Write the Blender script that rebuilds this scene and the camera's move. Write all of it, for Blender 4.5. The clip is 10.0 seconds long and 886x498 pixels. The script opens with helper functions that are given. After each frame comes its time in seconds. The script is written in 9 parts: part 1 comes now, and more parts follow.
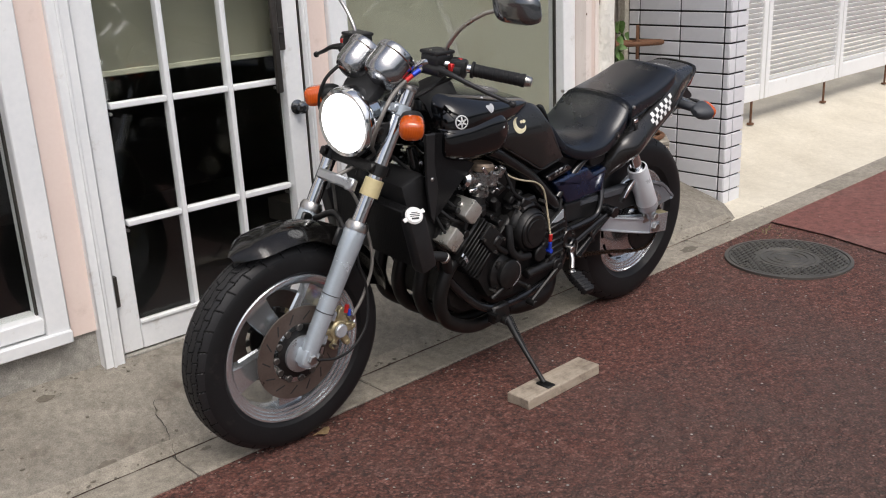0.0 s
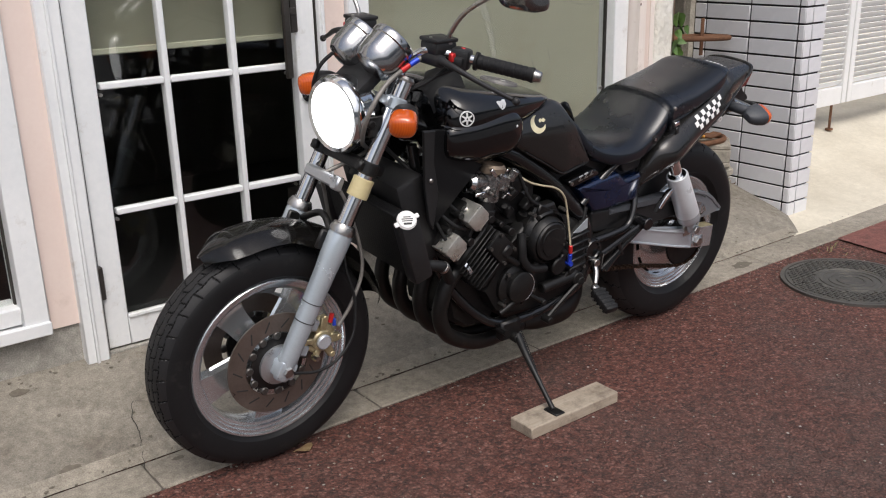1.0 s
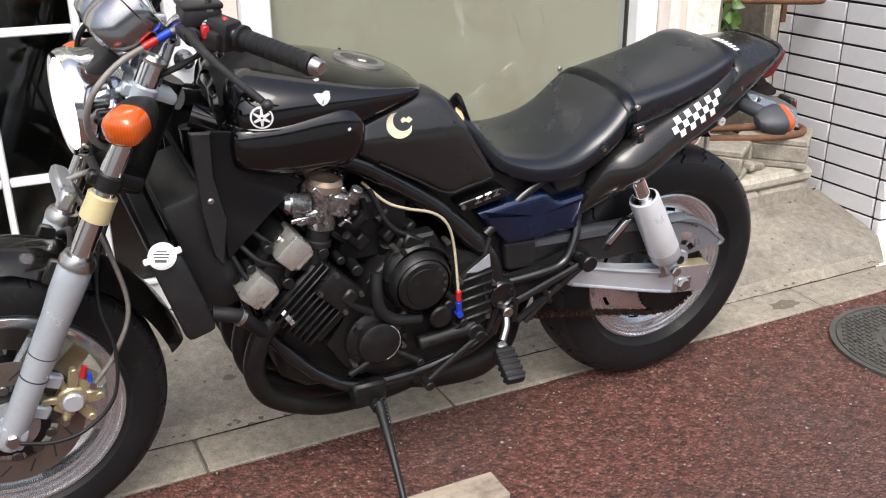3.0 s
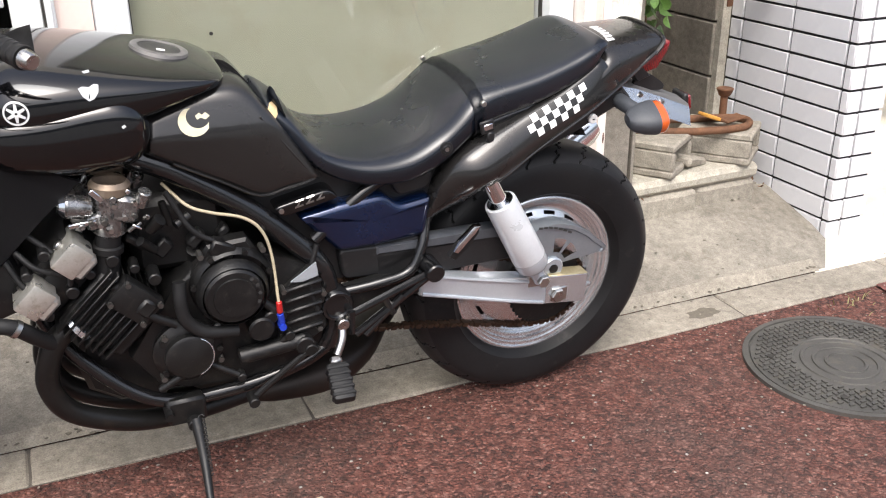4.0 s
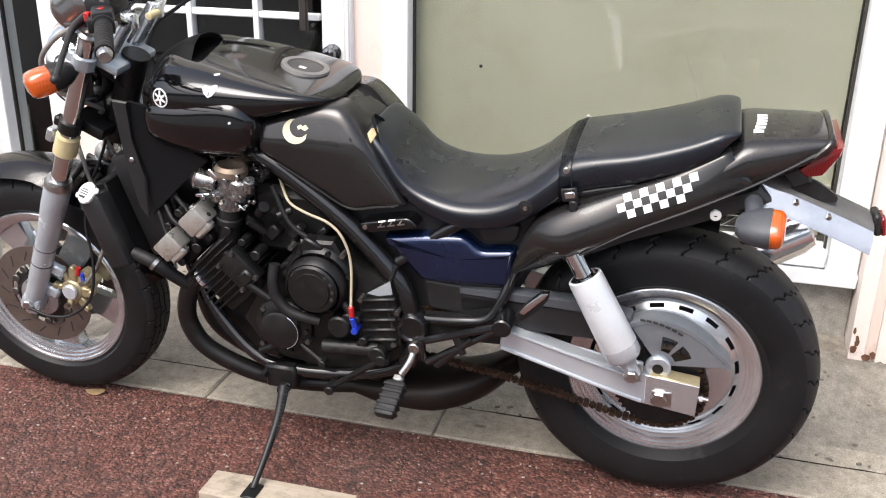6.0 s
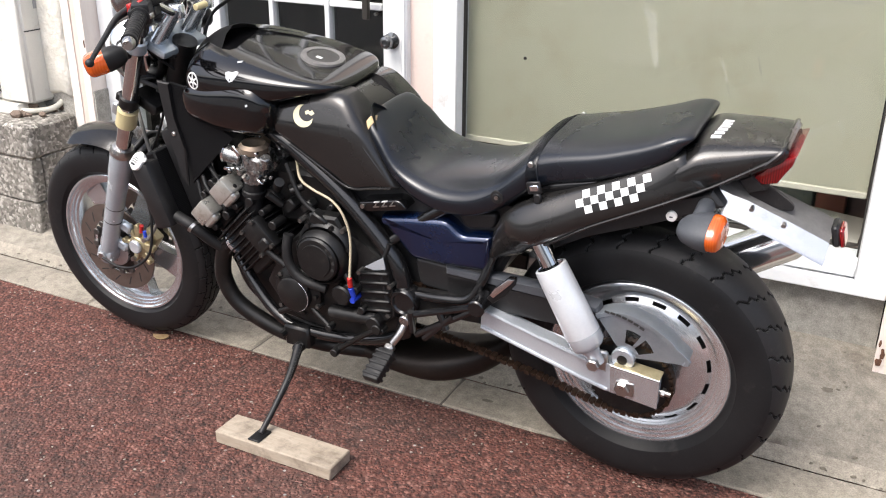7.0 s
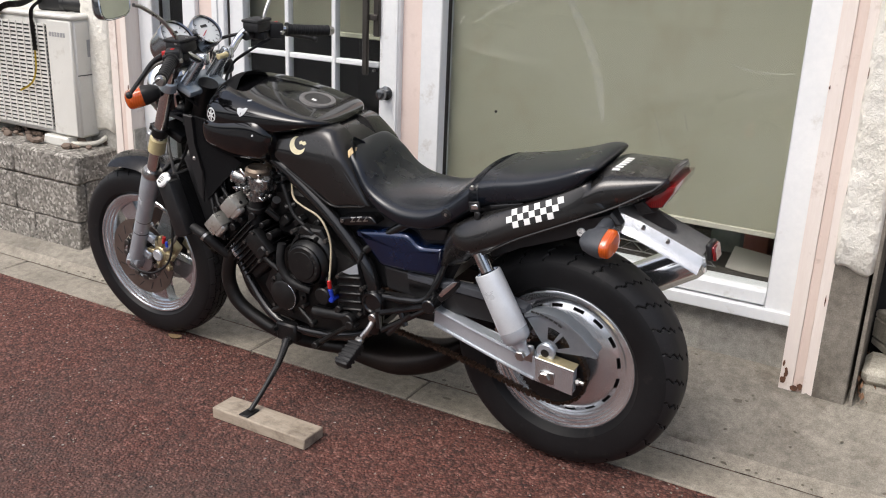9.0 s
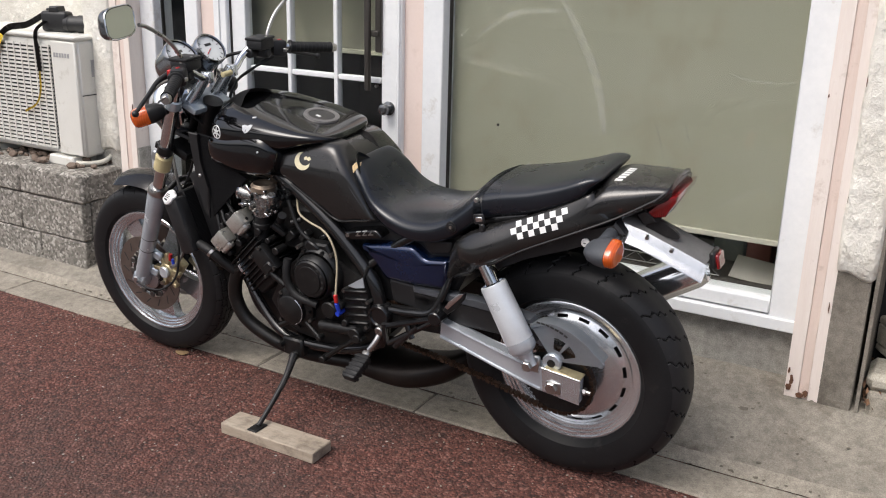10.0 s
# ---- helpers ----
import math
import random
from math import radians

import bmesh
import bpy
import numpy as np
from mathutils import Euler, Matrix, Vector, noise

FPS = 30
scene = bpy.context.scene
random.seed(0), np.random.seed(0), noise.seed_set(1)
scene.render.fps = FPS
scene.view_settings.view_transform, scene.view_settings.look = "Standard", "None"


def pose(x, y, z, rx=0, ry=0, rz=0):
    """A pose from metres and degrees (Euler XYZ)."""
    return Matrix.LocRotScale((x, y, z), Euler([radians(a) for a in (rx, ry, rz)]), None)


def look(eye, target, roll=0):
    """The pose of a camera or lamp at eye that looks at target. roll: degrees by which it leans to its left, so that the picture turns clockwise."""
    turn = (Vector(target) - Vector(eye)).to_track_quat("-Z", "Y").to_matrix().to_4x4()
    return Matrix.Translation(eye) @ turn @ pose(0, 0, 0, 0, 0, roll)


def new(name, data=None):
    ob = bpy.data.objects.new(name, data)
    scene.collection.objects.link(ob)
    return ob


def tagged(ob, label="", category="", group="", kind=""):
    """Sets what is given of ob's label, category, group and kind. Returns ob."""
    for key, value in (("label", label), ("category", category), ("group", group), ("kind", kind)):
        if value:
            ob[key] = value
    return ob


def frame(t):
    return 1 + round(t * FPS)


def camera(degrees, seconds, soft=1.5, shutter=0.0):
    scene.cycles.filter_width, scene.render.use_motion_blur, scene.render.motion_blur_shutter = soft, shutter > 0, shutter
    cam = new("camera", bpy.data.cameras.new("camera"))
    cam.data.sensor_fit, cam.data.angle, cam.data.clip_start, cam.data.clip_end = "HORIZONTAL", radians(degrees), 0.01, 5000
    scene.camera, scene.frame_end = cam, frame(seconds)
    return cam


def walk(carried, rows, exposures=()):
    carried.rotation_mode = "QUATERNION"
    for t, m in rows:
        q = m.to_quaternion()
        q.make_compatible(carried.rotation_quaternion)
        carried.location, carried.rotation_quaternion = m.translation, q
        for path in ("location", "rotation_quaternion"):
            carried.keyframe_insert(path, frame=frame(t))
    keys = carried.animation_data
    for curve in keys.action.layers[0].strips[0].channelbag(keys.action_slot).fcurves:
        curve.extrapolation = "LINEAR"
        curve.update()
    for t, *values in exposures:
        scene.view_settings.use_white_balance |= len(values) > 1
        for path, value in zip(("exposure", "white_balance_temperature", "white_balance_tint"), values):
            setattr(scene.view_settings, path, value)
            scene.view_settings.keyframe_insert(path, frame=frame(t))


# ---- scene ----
cam = camera(50.5, 10.0, 1.1)
PATH = [
    (0, (-1.286, -2.093, 1.326), (0.003, -0.692, 0.711), -2.6),
    (0.5, (-1.119, -2.081, 1.321), (0.096, -0.621, 0.694), -2.5),
    (1, (-0.955, -2.045, 1.293), (0.196, -0.537, 0.66), -1.3),
    (1.5, (-0.712, -1.923, 1.256), (0.405, -0.384, 0.637), -1.7),
    (2, (-0.465, -1.87, 1.254), (0.641, -0.363, 0.544), -2.8),
    (2.2, (-0.347, -1.884, 1.255), (0.712, -0.333, 0.568), -2.2),
    (3.3, (0.199, -1.791, 1.258), (0.977, -0.121, 0.481), -0.8),
    (3.5, (0.287, -1.77, 1.257), (1.077, -0.113, 0.465), -1.5),
    (4, (0.529, -1.85, 1.245), (1.258, -0.163, 0.456), -0.5),
    (4.5, (0.756, -1.892, 1.253), (1.331, -0.152, 0.452), 0.3),
    (4.7, (0.852, -1.874, 1.255), (1.247, -0.083, 0.459), 0.4),
    (5, (1.004, -1.829, 1.258), (1.242, -0.015, 0.45), 1.7),
    (5.5, (1.236, -1.826, 1.266), (1.165, 0.027, 0.517), -1.0),
    (6, (1.532, -1.925, 1.279), (1.047, -0.126, 0.552), 1.0),
    (6.2, (1.624, -1.92, 1.284), (1.102, -0.129, 0.563), 0.8),
    (7.3, (2.101, -1.896, 1.359), (1.184, -0.3, 0.576), 1.4),
    (7.5, (2.192, -1.971, 1.328), (1.266, -0.366, 0.574), 2.3),
    (8, (2.317, -2.086, 1.37), (1.356, -0.51, 0.602), 0.2),
    (8.5, (2.362, -2.198, 1.375), (1.411, -0.573, 0.7), 0.9),
    (9, (2.347, -2.224, 1.377), (1.422, -0.57, 0.737), 2.3),
    (9.5, (2.347, -2.234, 1.374), (1.415, -0.576, 0.757), 1.8),
    (10, (2.349, -2.245, 1.378), (1.415, -0.585, 0.767), 1.4),
]
EXPOSURES = [(0, -0.08), (1, -0.08), (2, -0.12), (3.3, 0.78), (4.5, 0.86), (5.5, 0.82), (6, 0.84), (7.5, 0.88), (8, 0.72), (9, 0.2), (10, 0.16)]
walk(cam, [(t, look(eye, target, roll)) for t, eye, target, roll in PATH], EXPOSURES)

# ---- light ----
world = bpy.data.worlds.new("overcast_sky")
scene.world = world
world.use_nodes = True
wn = world.node_tree.nodes
wl = world.node_tree.links
sky = wn.new("ShaderNodeTexSky")
sky.sky_type = "NISHITA"
sky.sun_disc = False
sky.sun_elevation, sky.sun_rotation = radians(55), radians(200)
sky.air_density, sky.dust_density, sky.ozone_density = 1.0, 6.0, 1.0
pale = wn.new("ShaderNodeHueSaturation")
pale.inputs["Saturation"].default_value = 0.75
wl.new(sky.outputs[0], pale.inputs["Color"])
cool = wn.new("ShaderNodeMix")
cool.data_type, cool.blend_type = "RGBA", "MULTIPLY"
cool.inputs["Factor"].default_value = 1.0
cool.inputs["B"].default_value = (0.985, 0.995, 1.03, 1)
wl.new(pale.outputs[0], cool.inputs["A"])
wl.new(cool.outputs["Result"], wn["Background"].inputs["Color"])
wn["Background"].inputs["Strength"].default_value = 0.165

sun_data = bpy.data.lights.new("sun", "SUN")
sun_data.energy, sun_data.angle, sun_data.color = 1.3, radians(35), (0.985, 0.985, 0.965)
sun = new("sun", sun_data)
sun.matrix_world = look((-1.2, -4.0, 8.0), (0.6, 0, 0))
scene.view_settings.exposure = 0.0


# ---- materials ----
def node_mat(name, metal=0.0, rough=0.5):
    m = bpy.data.materials.new(name)
    m.use_nodes = True
    b = m.node_tree.nodes["Principled BSDF"]
    b.inputs["Metallic"].default_value = metal
    b.inputs["Roughness"].default_value = rough
    return m, m.node_tree.nodes, m.node_tree.links, b


def noise_node(n, l, scale, detail=4.0, rough=0.55, stretch=None):
    co = n.new("ShaderNodeTexCoord")
    t = n.new("ShaderNodeTexNoise")
    t.inputs["Scale"].default_value = scale
    t.inputs["Detail"].default_value = detail
    t.inputs["Roughness"].default_value = rough
    if stretch:
        mp = n.new("ShaderNodeMapping")
        mp.inputs["Scale"].default_value = stretch
        l.new(co.outputs["Object"], mp.inputs["Vector"])
        l.new(mp.outputs[0], t.inputs["Vector"])
    else:
        l.new(co.outputs["Object"], t.inputs["Vector"])
    return t


def ramp_node(n, l, source, stops):
    r = n.new("ShaderNodeValToRGB")
    e = r.color_ramp.elements
    while len(e) < len(stops):
        e.new(0.5)
    for el, (p, c) in zip(e, stops):
        el.position = p
        el.color = (*c, 1) if len(c) == 3 else (c[0], c[0], c[0], 1)
    l.new(source, r.inputs["Fac"])
    return r


def mix_node(n, l, fac, a, b, mode="MIX"):
    m = n.new("ShaderNodeMix")
    m.data_type, m.blend_type = "RGBA", mode
    for sock, v in ((m.inputs["Factor"], fac), (m.inputs["A"], a), (m.inputs["B"], b)):
        if hasattr(v, "is_linked"):
            l.new(v, sock)
        elif isinstance(v, (int, float)):
            sock.default_value = v
        else:
            sock.default_value = (*v, 1)
    return m.outputs["Result"]


def bump_node(n, l, b, height, strength, distance):
    u = n.new("ShaderNodeBump")
    u.inputs["Strength"].default_value = strength
    u.inputs["Distance"].default_value = distance
    l.new(height, u.inputs["Height"])
    l.new(u.outputs[0], b.inputs["Normal"])


def surface(name, ca, cb, rough=0.5, metal=0.0, big=6.0, fine=120.0, bump=0.15, depth=0.001, rvar=0.15, coat=0.0, stretch=None,
            dirt=None, dirt_amount=0.0, vary=0.0, spec=0.5):
    """A painted, cast or moulded surface: two tones at a large scale, grain at a fine one, uneven gloss, some dirt."""
    m, n, l, b = node_mat(name, metal, rough)
    b.inputs["Specular IOR Level"].default_value = spec
    t1, t2 = noise_node(n, l, big, 5, 0.6, stretch), noise_node(n, l, fine, 3, 0.6, stretch)
    r1 = ramp_node(n, l, t1.outputs["Fac"], [(0.32, ca), (0.68, cb)])
    col = mix_node(n, l, 0.35, r1.outputs[0], ramp_node(n, l, t2.outputs["Fac"], [(0.3, ca), (0.7, cb)]).outputs[0])
    if dirt:
        t3 = noise_node(n, l, big * 2.3, 8, 0.7)
        d = ramp_node(n, l, t3.outputs["Fac"], [(0.62 - 0.25 * dirt_amount, (0.0,)), (0.78, (1.0,))])
        col = mix_node(n, l, d.outputs[0], col, dirt)
    if vary:
        oi = n.new("ShaderNodeObjectInfo")
        v = ramp_node(n, l, oi.outputs["Random"], [(0.0, (1 - vary,)), (1.0, (1.0,))])
        col = mix_node(n, l, 1.0, col, v.outputs[0], "MULTIPLY")
    l.new(col, b.inputs["Base Color"])
    mr = n.new("ShaderNodeMapRange")
    mr.inputs["To Min"].default_value = max(0.02, rough - rvar)
    mr.inputs["To Max"].default_value = min(1.0, rough + rvar)
    l.new(t1.outputs["Fac"], mr.inputs["Value"])
    l.new(mr.outputs[0], b.inputs["Roughness"])
    if coat:
        b.inputs["Coat Weight"].default_value = coat
        b.inputs["Coat Roughness"].default_value = 0.06
    if bump:
        bump_node(n, l, b, t2.outputs["Fac"], bump, depth)
    return m


def asphalt_mat(name, tones, cell, speck, smooth=1.0):
    m, n, l, b = node_mat(name, 0, 0.85)
    co = n.new("ShaderNodeTexCoord")
    warp = noise_node(n, l, 60, 2)
    add = n.new("ShaderNodeMixRGB")
    add.blend_type = "ADD"
    add.inputs[0].default_value = 0.012
    l.new(co.outputs["Object"], add.inputs[1])
    l.new(warp.outputs["Color"], add.inputs[2])
    v = n.new("ShaderNodeTexVoronoi")
    v.inputs["Scale"].default_value = cell
    l.new(add.outputs[0], v.inputs["Vector"])
    sep = n.new("ShaderNodeSeparateColor")
    l.new(v.outputs["Color"], sep.inputs[0])
    stones = ramp_node(n, l, sep.outputs[0], [(0.0, tones[0]), (0.35, tones[1]), (0.7, tones[2]), (1.0, tones[3])])
    # worn grey binder showing in wide patches
    wide = noise_node(n, l, 1.6, 6, 0.65)
    # most worn along the wheel track, away from the kerb
    axes, track, sum_node = n.new("ShaderNodeSeparateXYZ"), n.new("ShaderNodeMapRange"), n.new("ShaderNodeMath")
    l.new(co.outputs["Object"], axes.inputs[0])
    l.new(axes.outputs["Y"], track.inputs["Value"])
    for key, lim in (("From Min", -0.25), ("From Max", -1.1), ("To Min", -0.14), ("To Max", 0.15)):
        track.inputs[key].default_value = lim
    l.new(wide.outputs["Fac"], sum_node.inputs[0])
    l.new(track.outputs[0], sum_node.inputs[1])
    worn = ramp_node(n, l, sum_node.outputs[0], [(0.38, (0.0,)), (0.66, (1.0,))])
    col = mix_node(n, l, worn.outputs[0], stones.outputs[0], mix_node(n, l, 0.55, stones.outputs[0], tones[4]))
    mid = noise_node(n, l, 30, 5, 0.65)
    shade = ramp_node(n, l, mid.outputs["Fac"], [(0.32, (0.62,)), (0.68, (1.22,))])
    col = mix_node(n, l, 1.0, col, shade.outputs[0], "MULTIPLY")
    # pale grit
    g = n.new("ShaderNodeTexVoronoi")
    g.inputs["Scale"].default_value = cell * 0.62
    l.new(co.outputs["Object"], g.inputs["Vector"])
    gs = n.new("ShaderNodeSeparateColor")
    l.new(g.outputs["Color"], gs.inputs[0])
    pick = ramp_node(n, l, gs.outputs[1], [(1 - speck, (0.0,)), (1 - speck + 0.004, (1.0,))])
    near = ramp_node(n, l, g.outputs["Distance"], [(0.22, (1.0,)), (0.32, (0.0,))])
    both = mix_node(n, l, 1.0, pick.outputs[0], near.outputs[0], "MULTIPLY")
    col = mix_node(n, l, both, col, (0.5, 0.46, 0.42))
    gap = ramp_node(n, l, v.outputs["Distance"], [(0.22, (1.0,)), (0.58, (0.28,))])
    col = mix_node(n, l, 0.62 * smooth, col, mix_node(n, l, 1.0, col, gap.outputs[0], "MULTIPLY"))
    l.new(col, b.inputs["Base Color"])
    inv = ramp_node(n, l, v.outputs["Distance"], [(0.0, (1.0,)), (0.6, (0.0,))])
    h = mix_node(n, l, 0.35, inv.outputs[0], mid.outputs["Fac"])
    bump_node(n, l, b, h, 0.95 * smooth, 0.010)
    return m


def concrete_mat(name, light, dark, stain, agg=0.0, scale=1.0, stain_at=0.6, grain=1.0):
    m, n, l, b = node_mat(name, 0, 0.9)
    a, c, d = noise_node(n, l, 3.2 * scale, 7, 0.65), noise_node(n, l, 38 * scale, 5, 0.7), noise_node(n, l, 260 * scale, 3, 0.7)
    col = mix_node(n, l, ramp_node(n, l, a.outputs["Fac"], [(0.35, (0.0,)), (0.68, (1.0,))]).outputs[0], light, dark)
    col = mix_node(n, l, 1.0, col, ramp_node(n, l, c.outputs["Fac"], [(0.3, (1 - 0.3 * grain,)), (0.7, (1 + 0.2 * grain,))]).outputs[0], "MULTIPLY")
    col = mix_node(n, l, 1.0, col, ramp_node(n, l, d.outputs["Fac"], [(0.3, (1 - 0.32 * grain,)), (0.7, (1 + 0.22 * grain,))]).outputs[0], "MULTIPLY")
    s = noise_node(n, l, 7 * scale, 9, 0.75)
    col = mix_node(n, l, ramp_node(n, l, s.outputs["Fac"], [(stain_at, (0.0,)), (stain_at + 0.16, (0.75,))]).outputs[0], col, stain)
    height = mix_node(n, l, 0.5, c.outputs["Fac"], d.outputs["Fac"])
    if agg:
        co = n.new("ShaderNodeTexCoord")
        v = n.new("ShaderNodeTexVoronoi")
        v.inputs["Scale"].default_value = agg
        l.new(co.outputs["Object"], v.inputs["Vector"])
        sp = n.new("ShaderNodeSeparateColor")
        l.new(v.outputs["Color"], sp.inputs[0])
        st = ramp_node(n, l, sp.outputs[0], [(0.0, (0.07, 0.065, 0.056)), (0.45, (0.19, 0.178, 0.155)), (0.8, (0.32, 0.3, 0.265)), (1.0, (0.55, 0.52, 0.47))])
        col = mix_node(n, l, 0.72, col, st.outputs[0])
        height = mix_node(n, l, 0.8, height, ramp_node(n, l, v.outputs["Distance"], [(0.0, (1.0,)), (0.55, (0.0,))]).outputs[0])
    l.new(col, b.inputs["Base Color"])
    bump_node(n, l, b, height, 0.55, 0.004)
    return m


def glass_mat(name, tint=(1, 1, 1), rough=0.0):
    m, n, l, b = node_mat(name, 0, rough)
    b.inputs["Base Color"].default_value = (*tint, 1)
    b.inputs["Transmission Weight"].default_value = 1.0
    b.inputs["IOR"].default_value = 1.45
    return m


def pane_mat(name):
    """Thin window glass: mostly clear, glossy towards grazing angles; reflection streaks are laid on separately."""
    m, n, l, b = node_mat(name)
    out = n["Material Output"]
    tr, gl, mx, fr = n.new("ShaderNodeBsdfTransparent"), n.new("ShaderNodeBsdfGlossy"), n.new("ShaderNodeMixShader"), n.new("ShaderNodeLayerWeight")
    tr.inputs[0].default_value = (0.95, 0.96, 0.95, 1)
    gl.inputs["Roughness"].default_value = 0.015
    fr.inputs["Blend"].default_value = 0.5
    pw, ad = n.new("ShaderNodeMath"), n.new("ShaderNodeMath")
    pw.operation, ad.operation = "POWER", "MULTIPLY_ADD"
    pw.inputs[1].default_value = 5.0
    ad.inputs[1].default_value, ad.inputs[2].default_value = 0.9, 0.035
    l.new(fr.outputs["Facing"], pw.inputs[0])
    l.new(pw.outputs[0], ad.inputs[0])
    l.new(ad.outputs[0], mx.inputs[0])
    l.new(tr.outputs[0], mx.inputs[1])
    l.new(gl.outputs[0], mx.inputs[2])
    l.new(mx.outputs[0], out.inputs["Surface"])
    return m


def glow_mat(name, color, strength):
    m, n, l, b = node_mat(name)
    b.inputs["Base Color"].default_value = (*color, 1)
    b.inputs["Emission Color"].default_value = (*color, 1)
    b.inputs["Emission Strength"].default_value = strength
    return m


M = {}
M["asphalt"] = asphalt_mat("red_asphalt", [(0.060, 0.0245, 0.0175), (0.145, 0.049, 0.034), (0.197, 0.073, 0.053), (0.285, 0.136, 0.105), (0.109, 0.080, 0.068)], 110, 0.022)
M["bounce_road"] = asphalt_mat("grey_bounce_ground", [(0.18, 0.18, 0.182), (0.23, 0.23, 0.232), (0.26, 0.26, 0.26), (0.31, 0.31, 0.308), (0.27, 0.27, 0.268)], 90, 0.03)
M["patch"] = asphalt_mat("smooth_red_asphalt", [(0.16, 0.06, 0.05), (0.19, 0.07, 0.056), (0.2, 0.075, 0.06), (0.22, 0.09, 0.075), (0.2, 0.12, 0.1)], 170, 0.01, 0.35)
M["kerb"] = concrete_mat("kerb_concrete", (0.34, 0.305, 0.25), (0.22, 0.198, 0.16), (0.11, 0.093, 0.075), stain_at=0.6)
M["apron"] = concrete_mat("apron_concrete", (0.285, 0.260, 0.215), (0.175, 0.157, 0.129), (0.09, 0.071, 0.053), stain_at=0.54)
M["drive"] = concrete_mat("pale_drive_concrete", (0.66, 0.61, 0.50), (0.55, 0.50, 0.40), (0.36, 0.27, 0.16), stain_at=0.62, grain=0.3)
M["base"] = concrete_mat("base_concrete", (0.39, 0.375, 0.335), (0.30, 0.285, 0.255), (0.17, 0.155, 0.13), stain_at=0.6)
M["pile"] = concrete_mat("block_concrete", (0.36, 0.33, 0.27), (0.27, 0.245, 0.205), (0.15, 0.128, 0.098), stain_at=0.58)
M["palecoping"] = concrete_mat("pale_coping_concrete", (0.47, 0.44, 0.365), (0.38, 0.355, 0.295), (0.2, 0.175, 0.14), stain_at=0.58)
M["greyblock"] = concrete_mat("grey_block_concrete", (0.27, 0.245, 0.205), (0.17, 0.152, 0.125), (0.085, 0.072, 0.055), stain_at=0.5)
M["agg"] = concrete_mat("exposed_aggregate_block", (0.27, 0.25, 0.215), (0.18, 0.168, 0.145), (0.09, 0.08, 0.068), agg=95, stain_at=0.58)
M["white"] = surface("white_window_paint", (0.72, 0.74, 0.75), (0.83, 0.84, 0.84), 0.38, big=4, fine=60, bump=0.04, dirt=(0.5, 0.47, 0.42), dirt_amount=0.12)
M["pink"] = surface("pink_siding_paint", (0.72, 0.59, 0.53), (0.78, 0.66, 0.6), 0.6, big=3, fine=80, bump=0.06, dirt=(0.6, 0.48, 0.42), dirt_amount=0.1)
M["pinkwood"] = surface("weathered_cream_wood", (0.74, 0.65, 0.59), (0.82, 0.75, 0.69), 0.7, big=5, fine=45, bump=0.3, depth=0.0015, stretch=(6, 6, 0.6), dirt=(0.5, 0.4, 0.33), dirt_amount=0.15)
M["joint"] = surface("dirty_joint", (0.07, 0.06, 0.05), (0.13, 0.115, 0.095), 0.9, big=40)
M["seam"] = surface("dark_seam", (0.02, 0.018, 0.016), (0.04, 0.036, 0.03), 0.8)
M["blind"] = surface("khaki_roller_blind", (0.63, 0.625, 0.485), (0.71, 0.70, 0.55), 0.85, big=1.6, fine=500, bump=0.1, stretch=(1, 1, 0.35), dirt=(0.57, 0.52, 0.37), dirt_amount=0.25)
M["room"] = surface("near_black_room", (0.012, 0.012, 0.013), (0.02, 0.02, 0.021), 0.9)
M["oldpink"] = surface("faded_pink_wood", (0.66, 0.53, 0.46), (0.74, 0.62, 0.55), 0.7, big=5, fine=45, bump=0.3, depth=0.0015, stretch=(6, 6, 0.6), dirt=(0.4, 0.3, 0.24), dirt_amount=0.15)
M["rot"] = surface("rotten_wood", (0.07, 0.03, 0.016), (0.17, 0.08, 0.045), 0.9, big=60, bump=0.5)
M["unseen_wall"] = concrete_mat("unseen_wall_plaster", (0.48, 0.475, 0.46), (0.40, 0.395, 0.38), (0.3, 0.29, 0.28))
M["pane"] = pane_mat("window_glass")
M["tile"] = surface("white_glazed_tile", (0.69, 0.695, 0.72), (0.76, 0.765, 0.785), 0.22, big=9, fine=50, bump=0.03, vary=0.06)
M["grout"] = surface("black_grout", (0.010, 0.010, 0.011), (0.022, 0.021, 0.021), 0.9, bump=0.3)


def stucco_mat():
    m, n, l, b = node_mat("cream_stucco", 0, 0.85)
    a, c = noise_node(n, l, 26, 6, 0.6, (1, 1, 0.7)), noise_node(n, l, 5, 4)
    col = ramp_node(n, l, c.outputs["Fac"], [(0.3, (0.72, 0.69, 0.6)), (0.7, (0.82, 0.8, 0.73))])
    l.new(col.outputs[0], b.inputs["Base Color"])
    bump_node(n, l, b, a.outputs["Fac"], 1.0, 0.02)
    return m


M["stucco"] = stucco_mat()


# ---- shape helpers ----
def add_box(bm, c, s, rot=None, bevel=0.0, segs=1):
    """A box of size s centred at c, turned by the 4x4 matrix rot about its centre."""
    r = bmesh.ops.create_cube(bm, size=1.0, matrix=Matrix.Translation(c) @ (rot or Matrix()) @ Matrix.Diagonal((*s, 1)))
    if bevel:
        es = list({e for v in r["verts"] for e in v.link_edges})
        bmesh.ops.bevel(bm, geom=es, offset=bevel, offset_type="OFFSET", segments=segs, profile=0.5, affect="EDGES", clamp_overlap=True)


def aim(p0, p1):
    """The pose whose z axis runs from p0 to p1."""
    d = Vector(p1) - Vector(p0)
    return Matrix.Translation(p0) @ d.to_track_quat("Z", "Y").to_matrix().to_4x4(), d.length


